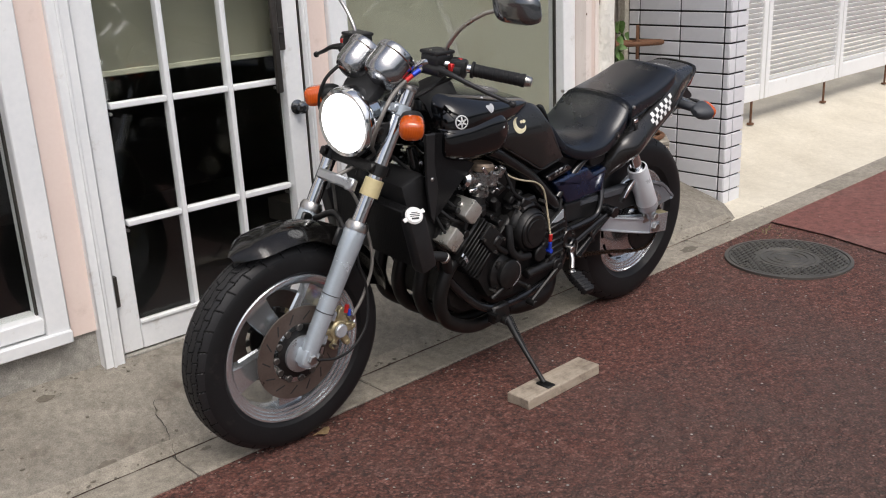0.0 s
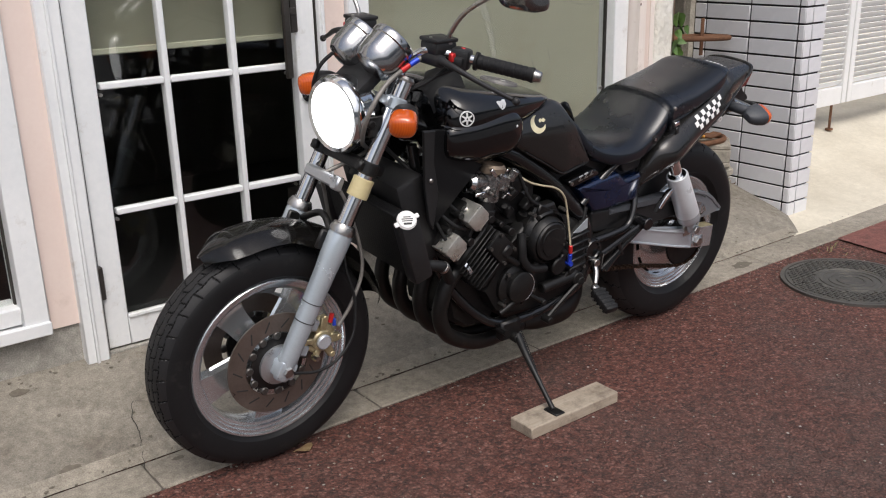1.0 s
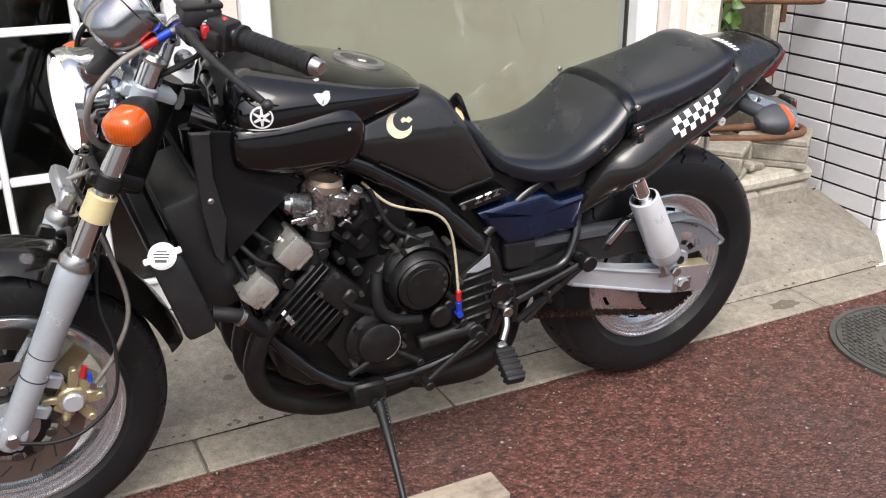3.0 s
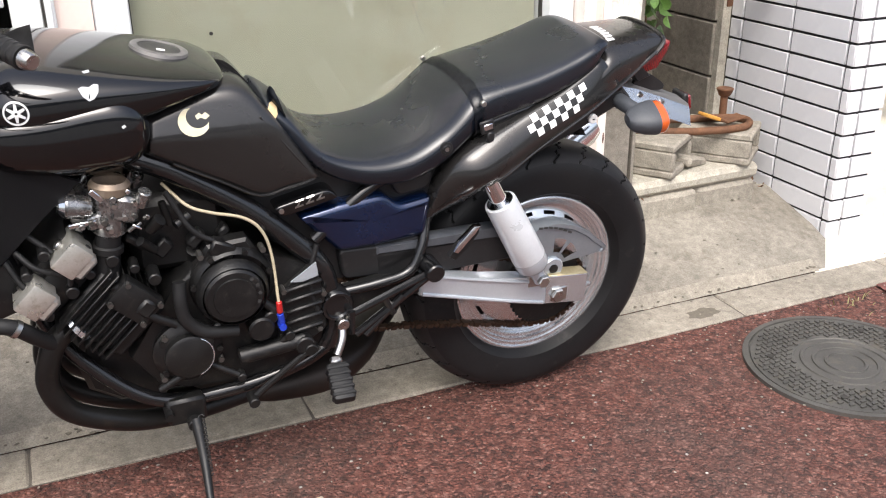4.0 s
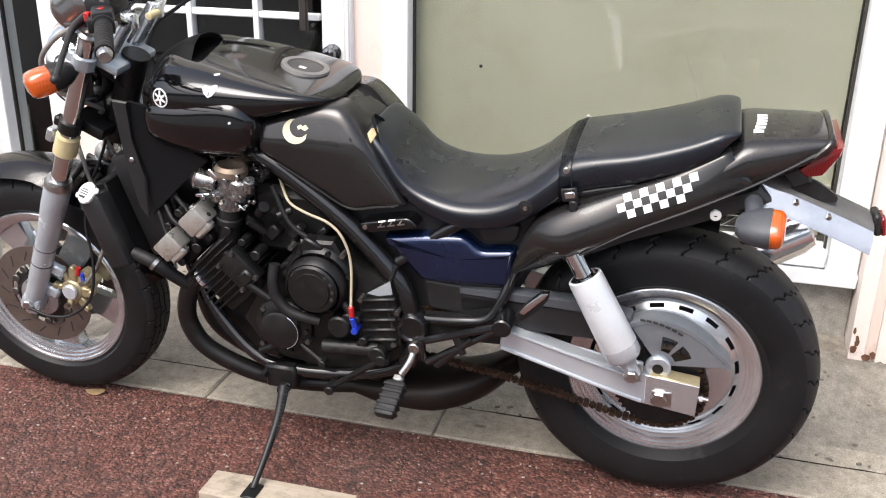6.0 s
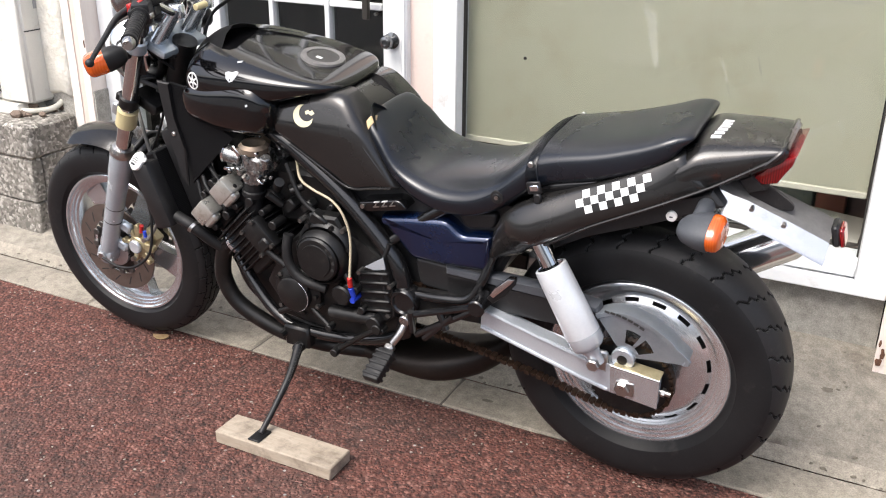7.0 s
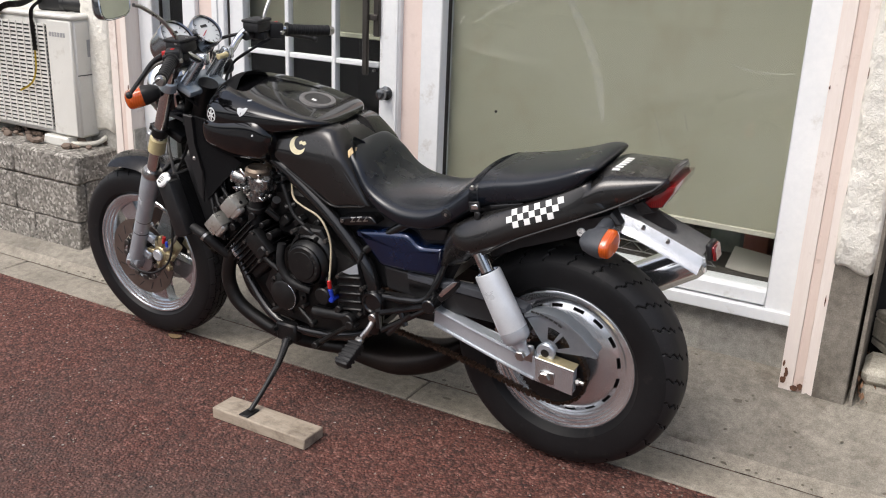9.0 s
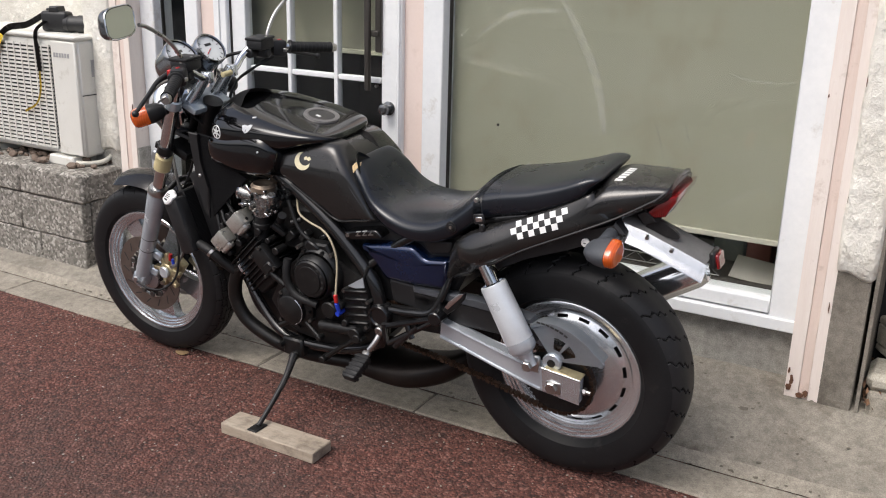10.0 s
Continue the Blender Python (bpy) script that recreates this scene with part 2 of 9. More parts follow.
def add_lathe(bm, profile, m, seg=24):
    """Turns (radius, height) pairs round the z axis of the pose m. A radius of 0 closes the end."""
    rings = []
    for r, h in profile:
        if r < 1e-6:
            rings.append([bm.verts.new(m @ Vector((0, 0, h)))])
        else:
            rings.append([bm.verts.new(m @ Vector((r * math.cos(2 * math.pi * i / seg), r * math.sin(2 * math.pi * i / seg), h))) for i in range(seg)])
    for a, b in zip(rings, rings[1:]):
        for i in range(seg):
            j = (i + 1) % seg
            f = [a[i % len(a)], a[j % len(a)], b[j % len(b)], b[i % len(b)]]
            f = [v for k, v in enumerate(f) if v not in f[:k]]
            if len(f) > 2:
                bm.faces.new(f)


def add_cyl(bm, p0, p1, r0, r1=None, seg=16, bevel=0.0):
    m, h = aim(p0, p1)
    r1 = r0 if r1 is None else r1
    if bevel:
        add_lathe(bm, [(0, 0), (r0 - bevel, 0), (r0, bevel), (r1, h - bevel), (r1 - bevel, h), (0, h)], m, seg)
    else:
        add_lathe(bm, [(0, 0), (r0, 0), (r1, h), (0, h)], m, seg)


def add_bowl(bm, profile, m, ax, ay, e=0.6, seg=28):
    """Like add_lathe, with a rounded rectangle for its section: profile gives (share of the half-widths ax and ay, height)."""
    rings = []
    for f, h in profile:
        if f < 1e-6:
            rings.append([bm.verts.new(m @ Vector((0, 0, h)))])
            continue
        ring = []
        for i in range(seg):
            c, d = math.cos(2 * math.pi * i / seg), math.sin(2 * math.pi * i / seg)
            ring.append(bm.verts.new(m @ Vector((f * ax * math.copysign(abs(c) ** e, c), f * ay * math.copysign(abs(d) ** e, d), h))))
        rings.append(ring)
    for a, b in zip(rings, rings[1:]):
        for i in range(seg):
            j = (i + 1) % seg
            f = [a[i % len(a)], a[j % len(a)], b[j % len(b)], b[i % len(b)]]
            f = [v for k, v in enumerate(f) if v not in f[:k]]
            if len(f) > 2:
                bm.faces.new(f)


def upright(c, d):
    """A pose at c whose z axis runs along d, with its x axis level and its y axis up."""
    z = Vector(d).normalized()
    x = Vector((0, 0, 1)).cross(z).normalized()
    y = z.cross(x)
    return Matrix(((x.x, y.x, z.x, c[0]), (x.y, y.y, z.y, c[1]), (x.z, y.z, z.z, c[2]), (0, 0, 0, 1)))


def spline(pts, per=6):
    """Catmull-Rom through the points."""
    p = [Vector(q) for q in pts]
    if len(p) < 3:
        return p
    p = [2 * p[0] - p[1], *p, 2 * p[-1] - p[-2]]
    out = []
    for a, b, c, d in zip(p, p[1:], p[2:], p[3:]):
        for i in range(per):
            t = i / per
            out.append(0.5 * (2 * b + (c - a) * t + (2 * a - 5 * b + 4 * c - d) * t * t + (3 * b - a - 3 * c + d) * t ** 3))
    return out + [p[-2]]


def add_tube(bm, pts, r, seg=10, per=6, radii=None):
    """A round bar along a smooth line through the points."""
    line = spline(pts, per)
    n = len(line)
    side = None
    rings = []
    for i, q in enumerate(line):
        d = (line[min(i + 1, n - 1)] - line[max(i - 1, 0)]).normalized()
        if side is None:
            side = d.orthogonal().normalized()
        side = (side - d * side.dot(d)).normalized()
        up = d.cross(side)
        k = r
        if radii:
            u = i / (n - 1) * (len(radii) - 1)
            j = min(int(u), len(radii) - 2)
            k = radii[j] + (radii[j + 1] - radii[j]) * (u - j)
        rings.append([bm.verts.new(q + k * (math.cos(2 * math.pi * s / seg) * side + math.sin(2 * math.pi * s / seg) * up)) for s in range(seg)])
    for a, b in zip(rings, rings[1:]):
        for i in range(seg):
            bm.faces.new((a[i], a[(i + 1) % seg], b[(i + 1) % seg], b[i]))
    bm.faces.new(rings[0][::-1])
    bm.faces.new(rings[-1])


def add_prism(bm, outline, y0, y1, bevel=0.0, m=None, segs=1):
    """An (x, z) outline given depth along y."""
    m = m or Matrix()
    a = [bm.verts.new(m @ Vector((x, y0, z))) for x, z in outline]
    b = [bm.verts.new(m @ Vector((x, y1, z))) for x, z in outline]
    n = len(a)
    fs = [bm.faces.new(a), bm.faces.new(b[::-1])]
    fs += [bm.faces.new((a[(i + 1) % n], a[i], b[i], b[(i + 1) % n])) for i in range(n)]
    if bevel:
        es = list({e for f in fs[:2] for e in f.edges})
        bmesh.ops.bevel(bm, geom=es, offset=bevel, offset_type="OFFSET", segments=segs, profile=0.5, affect="EDGES", clamp_overlap=True)


def add_loft(bm, sections, n=28, per=4, cap=True):
    """Joins rings that are given as (x, y, z_low, z_wide, z_high, half_width, roundness_below, roundness_above), smoothly along x."""
    keys = [Vector(s[:3]).to_tuple() + tuple(s[3:]) for s in sections]
    rows = []
    k = [np.array(s, float) for s in keys]
    k = [2 * k[0] - k[1], *k, 2 * k[-1] - k[-2]]
    for a, b, c, d in zip(k, k[1:], k[2:], k[3:]):
        for i in range(per):
            t = i / per
            rows.append(0.5 * (2 * b + (c - a) * t + (2 * a - 5 * b + 4 * c - d) * t * t + (3 * b - a - 3 * c + d) * t ** 3))
    rows.append(k[-2])
    rings = []
    for x, y, lo, mid, hi, w, p, q in rows:
        ring = []
        for i in range(n):
            t = 2 * math.pi * i / n
            ct, st = math.cos(t), math.sin(t)
            e = q if st > 0 else p
            yy = w * math.copysign(abs(ct) ** e, ct)
            zz = (hi - mid if st > 0 else mid - lo) * math.copysign(abs(st) ** e, st)
            ring.append(bm.verts.new((x, y + yy, mid + zz)))
        rings.append(ring)
    for a, b in zip(rings, rings[1:]):
        for i in range(n):
            bm.faces.new((a[i], a[(i + 1) % n], b[(i + 1) % n], b[i]))
    if cap:
        bm.faces.new(rings[0][::-1])
        bm.faces.new(rings[-1])


def mesh_of(name, bm, material, sharp=38, move=None):
    if move is not None:
        bm.transform(move)
    bmesh.ops.recalc_face_normals(bm, faces=bm.faces[:])
    for f in bm.faces:
        f.smooth = True
    lim = radians(sharp)
    for e in bm.edges:
        if len(e.link_faces) == 2 and e.calc_face_angle(0) > lim:
            e.smooth = False
    me = bpy.data.meshes.new(name)
    bm.to_mesh(me)
    bm.free()
    for mm in material if isinstance(material, (list, tuple)) else [material]:
        me.materials.append(mm)
    return me


def part(name, bm, material, parent=None, label="", sharp=38, move=None):
    ob = new(name, mesh_of(name, bm, material, sharp, move))
    if parent is not None:
        ob.parent = parent
    if label:
        tagged(ob, label)
    return ob


def boxes(*items):
    bm = bmesh.new()
    for it in items:
        add_box(bm, *it)
    return bm


def span(x0, x1, y0, y1, z0, z1, bevel=0.0):
    """add_box arguments from limits."""
    return ((x0 + x1) / 2, (y0 + y1) / 2, (z0 + z1) / 2), (x1 - x0, y1 - y0, z1 - z0), None, bevel


def thing(name, label, category, group="", m=None):
    ob = tagged(new(name), label, category, group)
    if m is not None:
        ob.matrix_world = m
    return ob


def structure(name, bm, material, label, sharp=38):
    return tagged(part(name, bm, material, None, "", sharp), label, "", "", "structure")


# ---- ground ----
SLOPE = 0.3


def apron_z(y):
    return 0.014 + SLOPE * (y - 0.15)


def sheet(x0, x1, ys, zs, step, rough_amp, seed):
    """A ground sheet with slight unevenness; ys and zs give its profile across."""
    bm = bmesh.new()
    nx = max(2, int((x1 - x0) / step))
    rows = []
    for y, z in zip(ys, zs):
        rows.append([bm.verts.new((x0 + (x1 - x0) * i / nx, y, z + rough_amp * noise.noise(Vector((x0 + (x1 - x0) * i / nx, y, seed)) * 3.0))) for i in range(nx + 1)])
    for a, b in zip(rows, rows[1:]):
        for i in range(nx):
            bm.faces.new((a[i], a[i + 1], b[i + 1], b[i]))
    return bm


def ground():
    bm = bmesh.new()
    xs = [-400, -60, -12, -4] + [-4 + 0.25 * i for i in range(1, 57)] + [14, 60, 400]
    ys = [-400, -60, -12] + [-6 + 0.25 * i for i in range(25)]
    grid = [[bm.verts.new((x, y, 0.004 * noise.noise(Vector((x, y, 0)) * 0.9) * (1 if y < -0.2 else 0))) for x in xs] for y in ys]
    for a, b in zip(grid, grid[1:]):
        for i in range(len(xs) - 1):
            bm.faces.new((a[i], a[i + 1], b[i + 1], b[i]))
    # the ground runs on under the building, out of sight, to the horizon
    low = [[bm.verts.new((x, y, -0.06)) for x in xs] for y in (0.0, 60, 400)]
    for a, b in zip([grid[-1]] + low, low):
        for i in range(len(xs) - 1):
            bm.faces.new((a[i], a[i + 1], b[i + 1], b[i]))
    structure("road", bm, M["asphalt"], "worn red-brown asphalt road with pale grit")


ground()

# smoother asphalt patch beyond the manhole
bm = bmesh.new()
out = [(2.76, -0.004), (2.72, -0.3), (2.62, -0.62), (2.35, -1.1), (2.6, -2.04), (7.0, -2.04), (7.0, -0.004)]
bm.faces.new([bm.verts.new((x, y, 0.008)) for x, y in out])
structure("asphalt_patch", bm, M["patch"], "smoother red asphalt patch laid into the road")

# unseen grey ground added beyond the red strip, to neutralise bounced red light
bm = bmesh.new()
bm.faces.new([bm.verts.new(p) for p in ((-60, -12.95, 0.007), (60, -12.95, 0.007), (60, -2.05, 0.007), (-60, -2.05, 0.007))])
structure("road_bounce", bm, M["bounce_road"], "unseen grey ground added beyond the red strip to neutralise reflections")

# bed of the kerb strip, seen as the joints
structure("kerb_bed", boxes(span(-4, 7, 0.0, 0.15, -0.05, 0.002)), M["joint"], "dirty joints between kerb stones")
apron_bm = sheet(-4, 2.87, [0.152, 0.2, 0.3, 0.4, 0.5, 0.6, 0.625], [apron_z(0.152) - 0.006, apron_z(0.2), apron_z(0.3), apron_z(0.4), apron_z(0.5), apron_z(0.6), apron_z(0.62)], 0.08, 0.006, 3)
for v in apron_bm.verts:
    if v.co.x > 2.4:
        end = 2.71 + 0.158 * min(1.0, max(0.0, v.co.y - 0.152) / 0.166)
        f = (v.co.x - 2.4) / 0.47
        v.co.x = 2.4 + f * (end - 2.4)
        v.co.z -= f * f * 0.22 * (min(v.co.y, 0.318) - 0.15)
apron = structure("apron", apron_bm, M["apron"], "sloping stained concrete apron in front of the shop")
drive_bm = sheet(2.66, 9, [0.126, 0.142, 0.3, 0.6, 0.95, 1.4, 4.0], [-0.008, 0.0075, 0.015, 0.065, 0.145, 0.2, 0.28], 0.15, 0.002, 9)
structure("driveway", drive_bm, M["drive"], "pale concrete driveway under the white gate")


# ---- shop front ----
WALL_Y = 0.59
structure("wall_base", boxes(span(-0.80, -0.262, 0.585, 0.75, 0.0, 0.262), span(0.585, 1.99, 0.585, 0.75, 0.0, 0.30), span(-0.262, 0.585, 0.585, 0.75, 0.0, 0.1), span(-0.95, -0.66, 0.49, 0.75, 0, 0.55)), M["base"], "bare grey concrete base of the shop front")
structure("wall_base_2", boxes(span(2.085, 2.18, 0.5, 0.75, 0.0, 0.54, 0.004)), M["greyblock"], "dark grey concrete foot of the stucco pier")
structure("wall_shop", boxes(span(-0.66, 2.0, 0.60, 0.75, 2.25, 3.0), span(-4, -0.95, 0.75, 0.9, 0, 3.0), span(2.0, 2.18, 0.51, 0.75, 2.2, 3.0)), M["stucco"], "cream rendered wall above the shop front")
structure("wall_panel_1", boxes(span(-0.351, -0.272, 0.575, 0.70, 0.262, 2.25)), M["pink"], "narrow pale pink wall panel beside the door")
structure("wall_panel_2", boxes(span(0.59, 0.672, 0.575, 0.70, 0.262, 2.25)), M["pink"], "narrow pale pink wall panel between door and window")


def stucco_pier(name, x0, x1, y0, z0, seed):
    bm = bmesh.new()
    add_box(bm, *span(x0, x1, y0, 0.8, z0, 3.0, 0.012))
    bmesh.ops.subdivide_edges(bm, edges=[e for e in bm.edges if e.calc_length() > 0.06], cuts=7, use_grid_fill=True)
    bmesh.ops.subdivide_edges(bm, edges=[e for e in bm.edges if e.calc_length() > 0.09], cuts=3, use_grid_fill=True)
    for v in bm.verts:
        p = v.co + Vector((0, 0, seed))
        v.co.x += 0.006 * noise.noise(p * 24)
        v.co.y += 0.006 * noise.noise(p * 21 + Vector((5, 5, 5)))
        if v.co.z < z0 + 0.03:
            v.co.z += 0.02 * noise.noise(Vector((v.co.x * 14, v.co.y * 14, seed)))
    structure(name, bm, M["stucco"], "rough cream stucco pier with a broken lower edge", 80)


stucco_pier("wall_pier_1", -0.925, -0.765, 0.475, 0.52, 1)
stucco_pier("wall_pier_2", 2.083, 2.19, 0.487, 0.52, 4)


def wood_post(name, x0, x1, y0, foot, seed):
    """Three upright boards side by side, the middle one set back; flaked and rotten at the foot."""
    w = x1 - x0
    ob = None
    rnd = random.Random(seed)
    for a, b, yy, mt in ((0, 0.4, y0, "pinkwood"), (0.405, 0.68, y0 + 0.004, "oldpink"), (0.685, 1, y0 + 0.001, "pinkwood")):
        bm = bmesh.new()
        xa, xb = x0 + w * a, x0 + w * b
        top, cols, rows = 2.3, 6, 44
        front = [[bm.verts.new((xa + (xb - xa) * i / cols, yy + 0.0016 * noise.noise(Vector((i * 3 + seed, k * 0.5, a * 9))), foot + (top - foot) * (k / rows) ** 1.5)) for i in range(cols + 1)] for k in range(rows + 1)]
        for v in front[0]:
            v.co.z += 0.014 * noise.noise(Vector((v.co.x * 60, 2, seed)))
        for k in range(1, rows):
            for i in (0, cols):
                front[k][i].co.x += (0.0015 if i == 0 else -0.0015) * max(0, noise.noise(Vector((k * 0.9, i, seed + a))))
        back = [[bm.verts.new((v.co.x, 0.62, v.co.z)) for v in (r[0], r[-1])] for r in front]
        for k in range(rows):
            p, q = front[k], front[k + 1]
            for i in range(cols):
                bm.faces.new((p[i], p[i + 1], q[i + 1], q[i]))
            bm.faces.new((p[0], q[0], back[k + 1][0], back[k][0]))
            bm.faces.new((p[-1], back[k][1], back[k + 1][1], q[-1]))
            bm.faces.new((back[k][0], back[k + 1][0], back[k + 1][1], back[k][1]))
        bm.faces.new(front[0] + back[0][::-1])
        bm.faces.new(front[-1] + back[-1][::-1])
        if ob is None:
            ob = structure(name, bm, M[mt], "peeling cream and pink wooden post, rotten at its foot", 40)
        else:
            part("board", bm, M[mt], ob)
    # flaked patches and short cracks
    spots = [(0.10, 0.03, 0.012, 0.016), (0.16, 0.055, 0.008, 0.02), (0.45, 0.012, 0.016, 0.010), (0.62, 0.02, 0.010, 0.012), (0.06, 0.085, 0.005, 0.012), (0.9, 0.30, 0.0022, 0.022), (0.95, 0.62, 0.0016, 0.016), (0.03, 0.9, 0.003, 0.007), (0.96, 0.95, 0.0018, 0.024)]
    for u, z, rw, rh in spots:
        rw, rh = 0.7 * rw, 0.75 * rh
        bm = bmesh.new()
        n = 11
        ring = []
        for k in range(n):
            t = 2 * math.pi * k / n
            r = 1 + 0.5 * noise.noise(Vector((k * 1.3, u * 20, z * 9 + seed)))
            ring.append((x0 + w * u + rw * r * math.cos(t), foot + z + rh * r * math.sin(t)))
        ring = [(min(max(x, x0 + 0.001), x1 - 0.001), zz) for x, zz in ring]
        add_prism(bm, ring, y0 - 0.003, y0 + 0.002)
        part("flaked_patch", bm, M["rot"], ob)


wood_post("post_1", -0.765, -0.668, 0.485, 0.1, 1)
wood_post("post_2", 1.993, 2.090, 0.500, apron_z(0.5), 2)


# ---- windows ----
def window(name, x0, x1, z0, z1, gx0, gx1, gz0, label):
    """A fixed window: outer frame, inner sash, stepped sill, glass."""
    win = structure(name, boxes(span(x0, gx0, 0.555, 0.66, z0, z1, 0.004), span(gx1, x1, 0.555, 0.66, z0, z1, 0.004),
                                span(gx0, gx1, 0.560, 0.66, z0 + 0.028, gz0, 0.004), span(gx0, gx1, 0.56, 0.66, z1 - 0.06, z1, 0.004)), M["white"], label)
    part("sill", boxes(span(x0, x1, 0.545, 0.60, z0 - 0.016, z0 + 0.022, 0.003)), M["white"], win)
    part("gasket", boxes(span(gx0, gx0 + 0.006, 0.596, 0.61, gz0, z1 - 0.06), span(gx1 - 0.006, gx1, 0.596, 0.61, gz0, z1 - 0.06)), M["seam"], win)
    g = part("pane", boxes(span(gx0 + 0.001, gx1 - 0.001, 0.602, 0.607, gz0, z1 - 0.06)), M["pane"], win)
    g.visible_shadow = False
    return win


window("window_1", -0.668, -0.353, 0.274, 2.25, -0.59, -0.424, 0.352, "narrow white-framed shop window with dark glass")
window("window_2", 0.674, 1.991, 0.316, 2.25, 0.755, 1.908, 0.387, "wide white-framed shop window with a drawn khaki blind")


def blind(name, x0, x1, z0, z1, y, label, cloth="blind", bar="blindbar"):
    bm = bmesh.new()
    nx, nz = 24, 12
    g = [[bm.verts.new((x0 + (x1 - x0) * i / nx, y + 0.006 * noise.noise(Vector((i * 0.35, k * 0.12, 7))), z0 + (z1 - z0) * k / nz)) for i in range(nx + 1)] for k in range(nz + 1)]
    for a, b in zip(g, g[1:]):
        for i in range(nx):
            bm.faces.new((a[i], a[i + 1], b[i + 1], b[i]))
    bmesh.ops.solidify(bm, geom=bm.faces[:], thickness=0.002)
    ob = thing(name, label, "blind")
    part("fabric", bm, M[cloth], ob)
    part("bottom_bar", boxes(span(x0, x1, y - 0.006, y + 0.008, z0 - 0.012, z0 + 0.006, 0.003)), M[bar], ob, "weighted bottom bar")
    return ob


M["door_blind"] = surface("olive_roller_blind", (0.40, 0.40, 0.30), (0.47, 0.465, 0.355), 0.85, big=1.6, fine=500, bump=0.1, stretch=(1, 1, 0.35))
M["blindbar"] = surface("cream_bar", (0.5, 0.48, 0.4), (0.58, 0.56, 0.47), 0.6)
blind("roller_blind", 0.752, 1.898, 0.548, 2.18, 0.63, "khaki fabric roller blind drawn down behind the shop window")
blind("roller_blind", -0.25, 0.53, 1.005, 2.1, 0.68, "khaki fabric roller blind half down behind the glazed door", "door_blind", "door_blind")

# room behind the glass, its dimness put into near-black surfaces
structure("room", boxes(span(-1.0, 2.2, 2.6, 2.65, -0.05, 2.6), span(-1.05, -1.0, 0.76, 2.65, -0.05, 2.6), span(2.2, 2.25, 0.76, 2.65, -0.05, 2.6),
                        span(-1.0, 2.2, 0.76, 2.6, -0.05, 0.12), span(-1.0, 2.2, 0.76, 2.6, 2.5, 2.6)), M["room"], "shop interior coloured near-black to read as dim")

# display ledge behind the window, seen below the blind
M["ledge"] = surface("dusty_dark_ledge", (0.05, 0.045, 0.04), (0.10, 0.09, 0.08), 0.7, big=12)
M["board"] = surface("pale_card", (0.4, 0.38, 0.34), (0.5, 0.48, 0.43), 0.7, big=12)
M["wire"] = surface("grey_wire", (0.10, 0.10, 0.10), (0.16, 0.16, 0.16), 0.4, 0.5)
M["teal_box"] = surface("faded_carton", (0.10, 0.14, 0.13), (0.18, 0.2, 0.18), 0.7, big=30)
M["rose_box"] = surface("faded_rose_carton", (0.3, 0.1, 0.09), (0.38, 0.16, 0.14), 0.7, big=30)
structure("window_ledge", boxes(span(0.70, 1.95, 0.67, 1.10, 0.30, 0.386)), M["ledge"], "dark dusty ledge inside the shop window")
card = part("card", boxes(((1.825, 0.74, 0.412), (0.15, 0.004, 0.09), Matrix.Rotation(radians(-52), 4, "X") @ Matrix.Rotation(radians(6), 4, "Y"), 0.001)), M["board"])
tagged(card, "pale card lying on the window ledge", "card")
for x, w, h, mt, lab in ((1.70, 0.10, 0.11, "teal_box", "faded green carton on the window ledge"), (1.80, 0.08, 0.10, "rose_box", "faded rose carton on the window ledge"), (1.50, 0.14, 0.07, "ledge", "dark carton on the window ledge")):
    tagged(part("carton", boxes(span(x - w / 2, x + w / 2, 0.88, 0.98, 0.387, 0.387 + h, 0.003)), M[mt]), lab, "carton")
rack = thing("wire_rack", "grey wire rack with zigzag braces on the window ledge", "wire rack")
for z in (0.392, 0.424):
    bm = bmesh.new()
    add_cyl(bm, (1.28, 0.69, z), (1.72, 0.69, z), 0.0022, seg=6)
    part("rail", bm, M["wire"], rack)
for k in range(11):
    bm = bmesh.new()
    a, b = (0.392, 0.424) if k % 2 else (0.424, 0.392)
    add_cyl(bm, (1.28 + 0.04 * k, 0.69, a), (1.32 + 0.04 * k, 0.69, b), 0.0016, seg=6)
    part("brace", bm, M["wire"], rack)


def reflection_smear_mat():
    m, n, l, b = node_mat("pale_reflection_smear", 0, 0.6)
    b.inputs["Base Color"].default_value = (0.8, 0.8, 0.76, 1)
    t = noise_node(n, l, 30, 4)
    l.new(ramp_node(n, l, t.outputs["Fac"], [(0.35, (0.0,)), (0.75, (0.22,))]).outputs[0], b.inputs["Alpha"])
    return m


def reflection_smear(points, w):
    bm = bmesh.new()
    prev = None
    pts = spline([(x, 0.6005, z) for x, z in points], 8)
    for i, p in enumerate(pts):
        d = (pts[min(i + 1, len(pts) - 1)] - pts[max(i - 1, 0)]).normalized()
        k = w * math.sin(math.pi * (i + 0.5) / len(pts)) ** 0.5
        s = Vector((-d.z, 0, d.x)) * k
        cur = [bm.verts.new(p - s), bm.verts.new(p + s)]
        if prev:
            bm.faces.new((prev[0], prev[1], cur[1], cur[0]))
        prev = cur
    ob = part("reflection_smear", bm, M["reflection_smear"], bpy.data.objects["window_2"])
    ob.visible_shadow = False


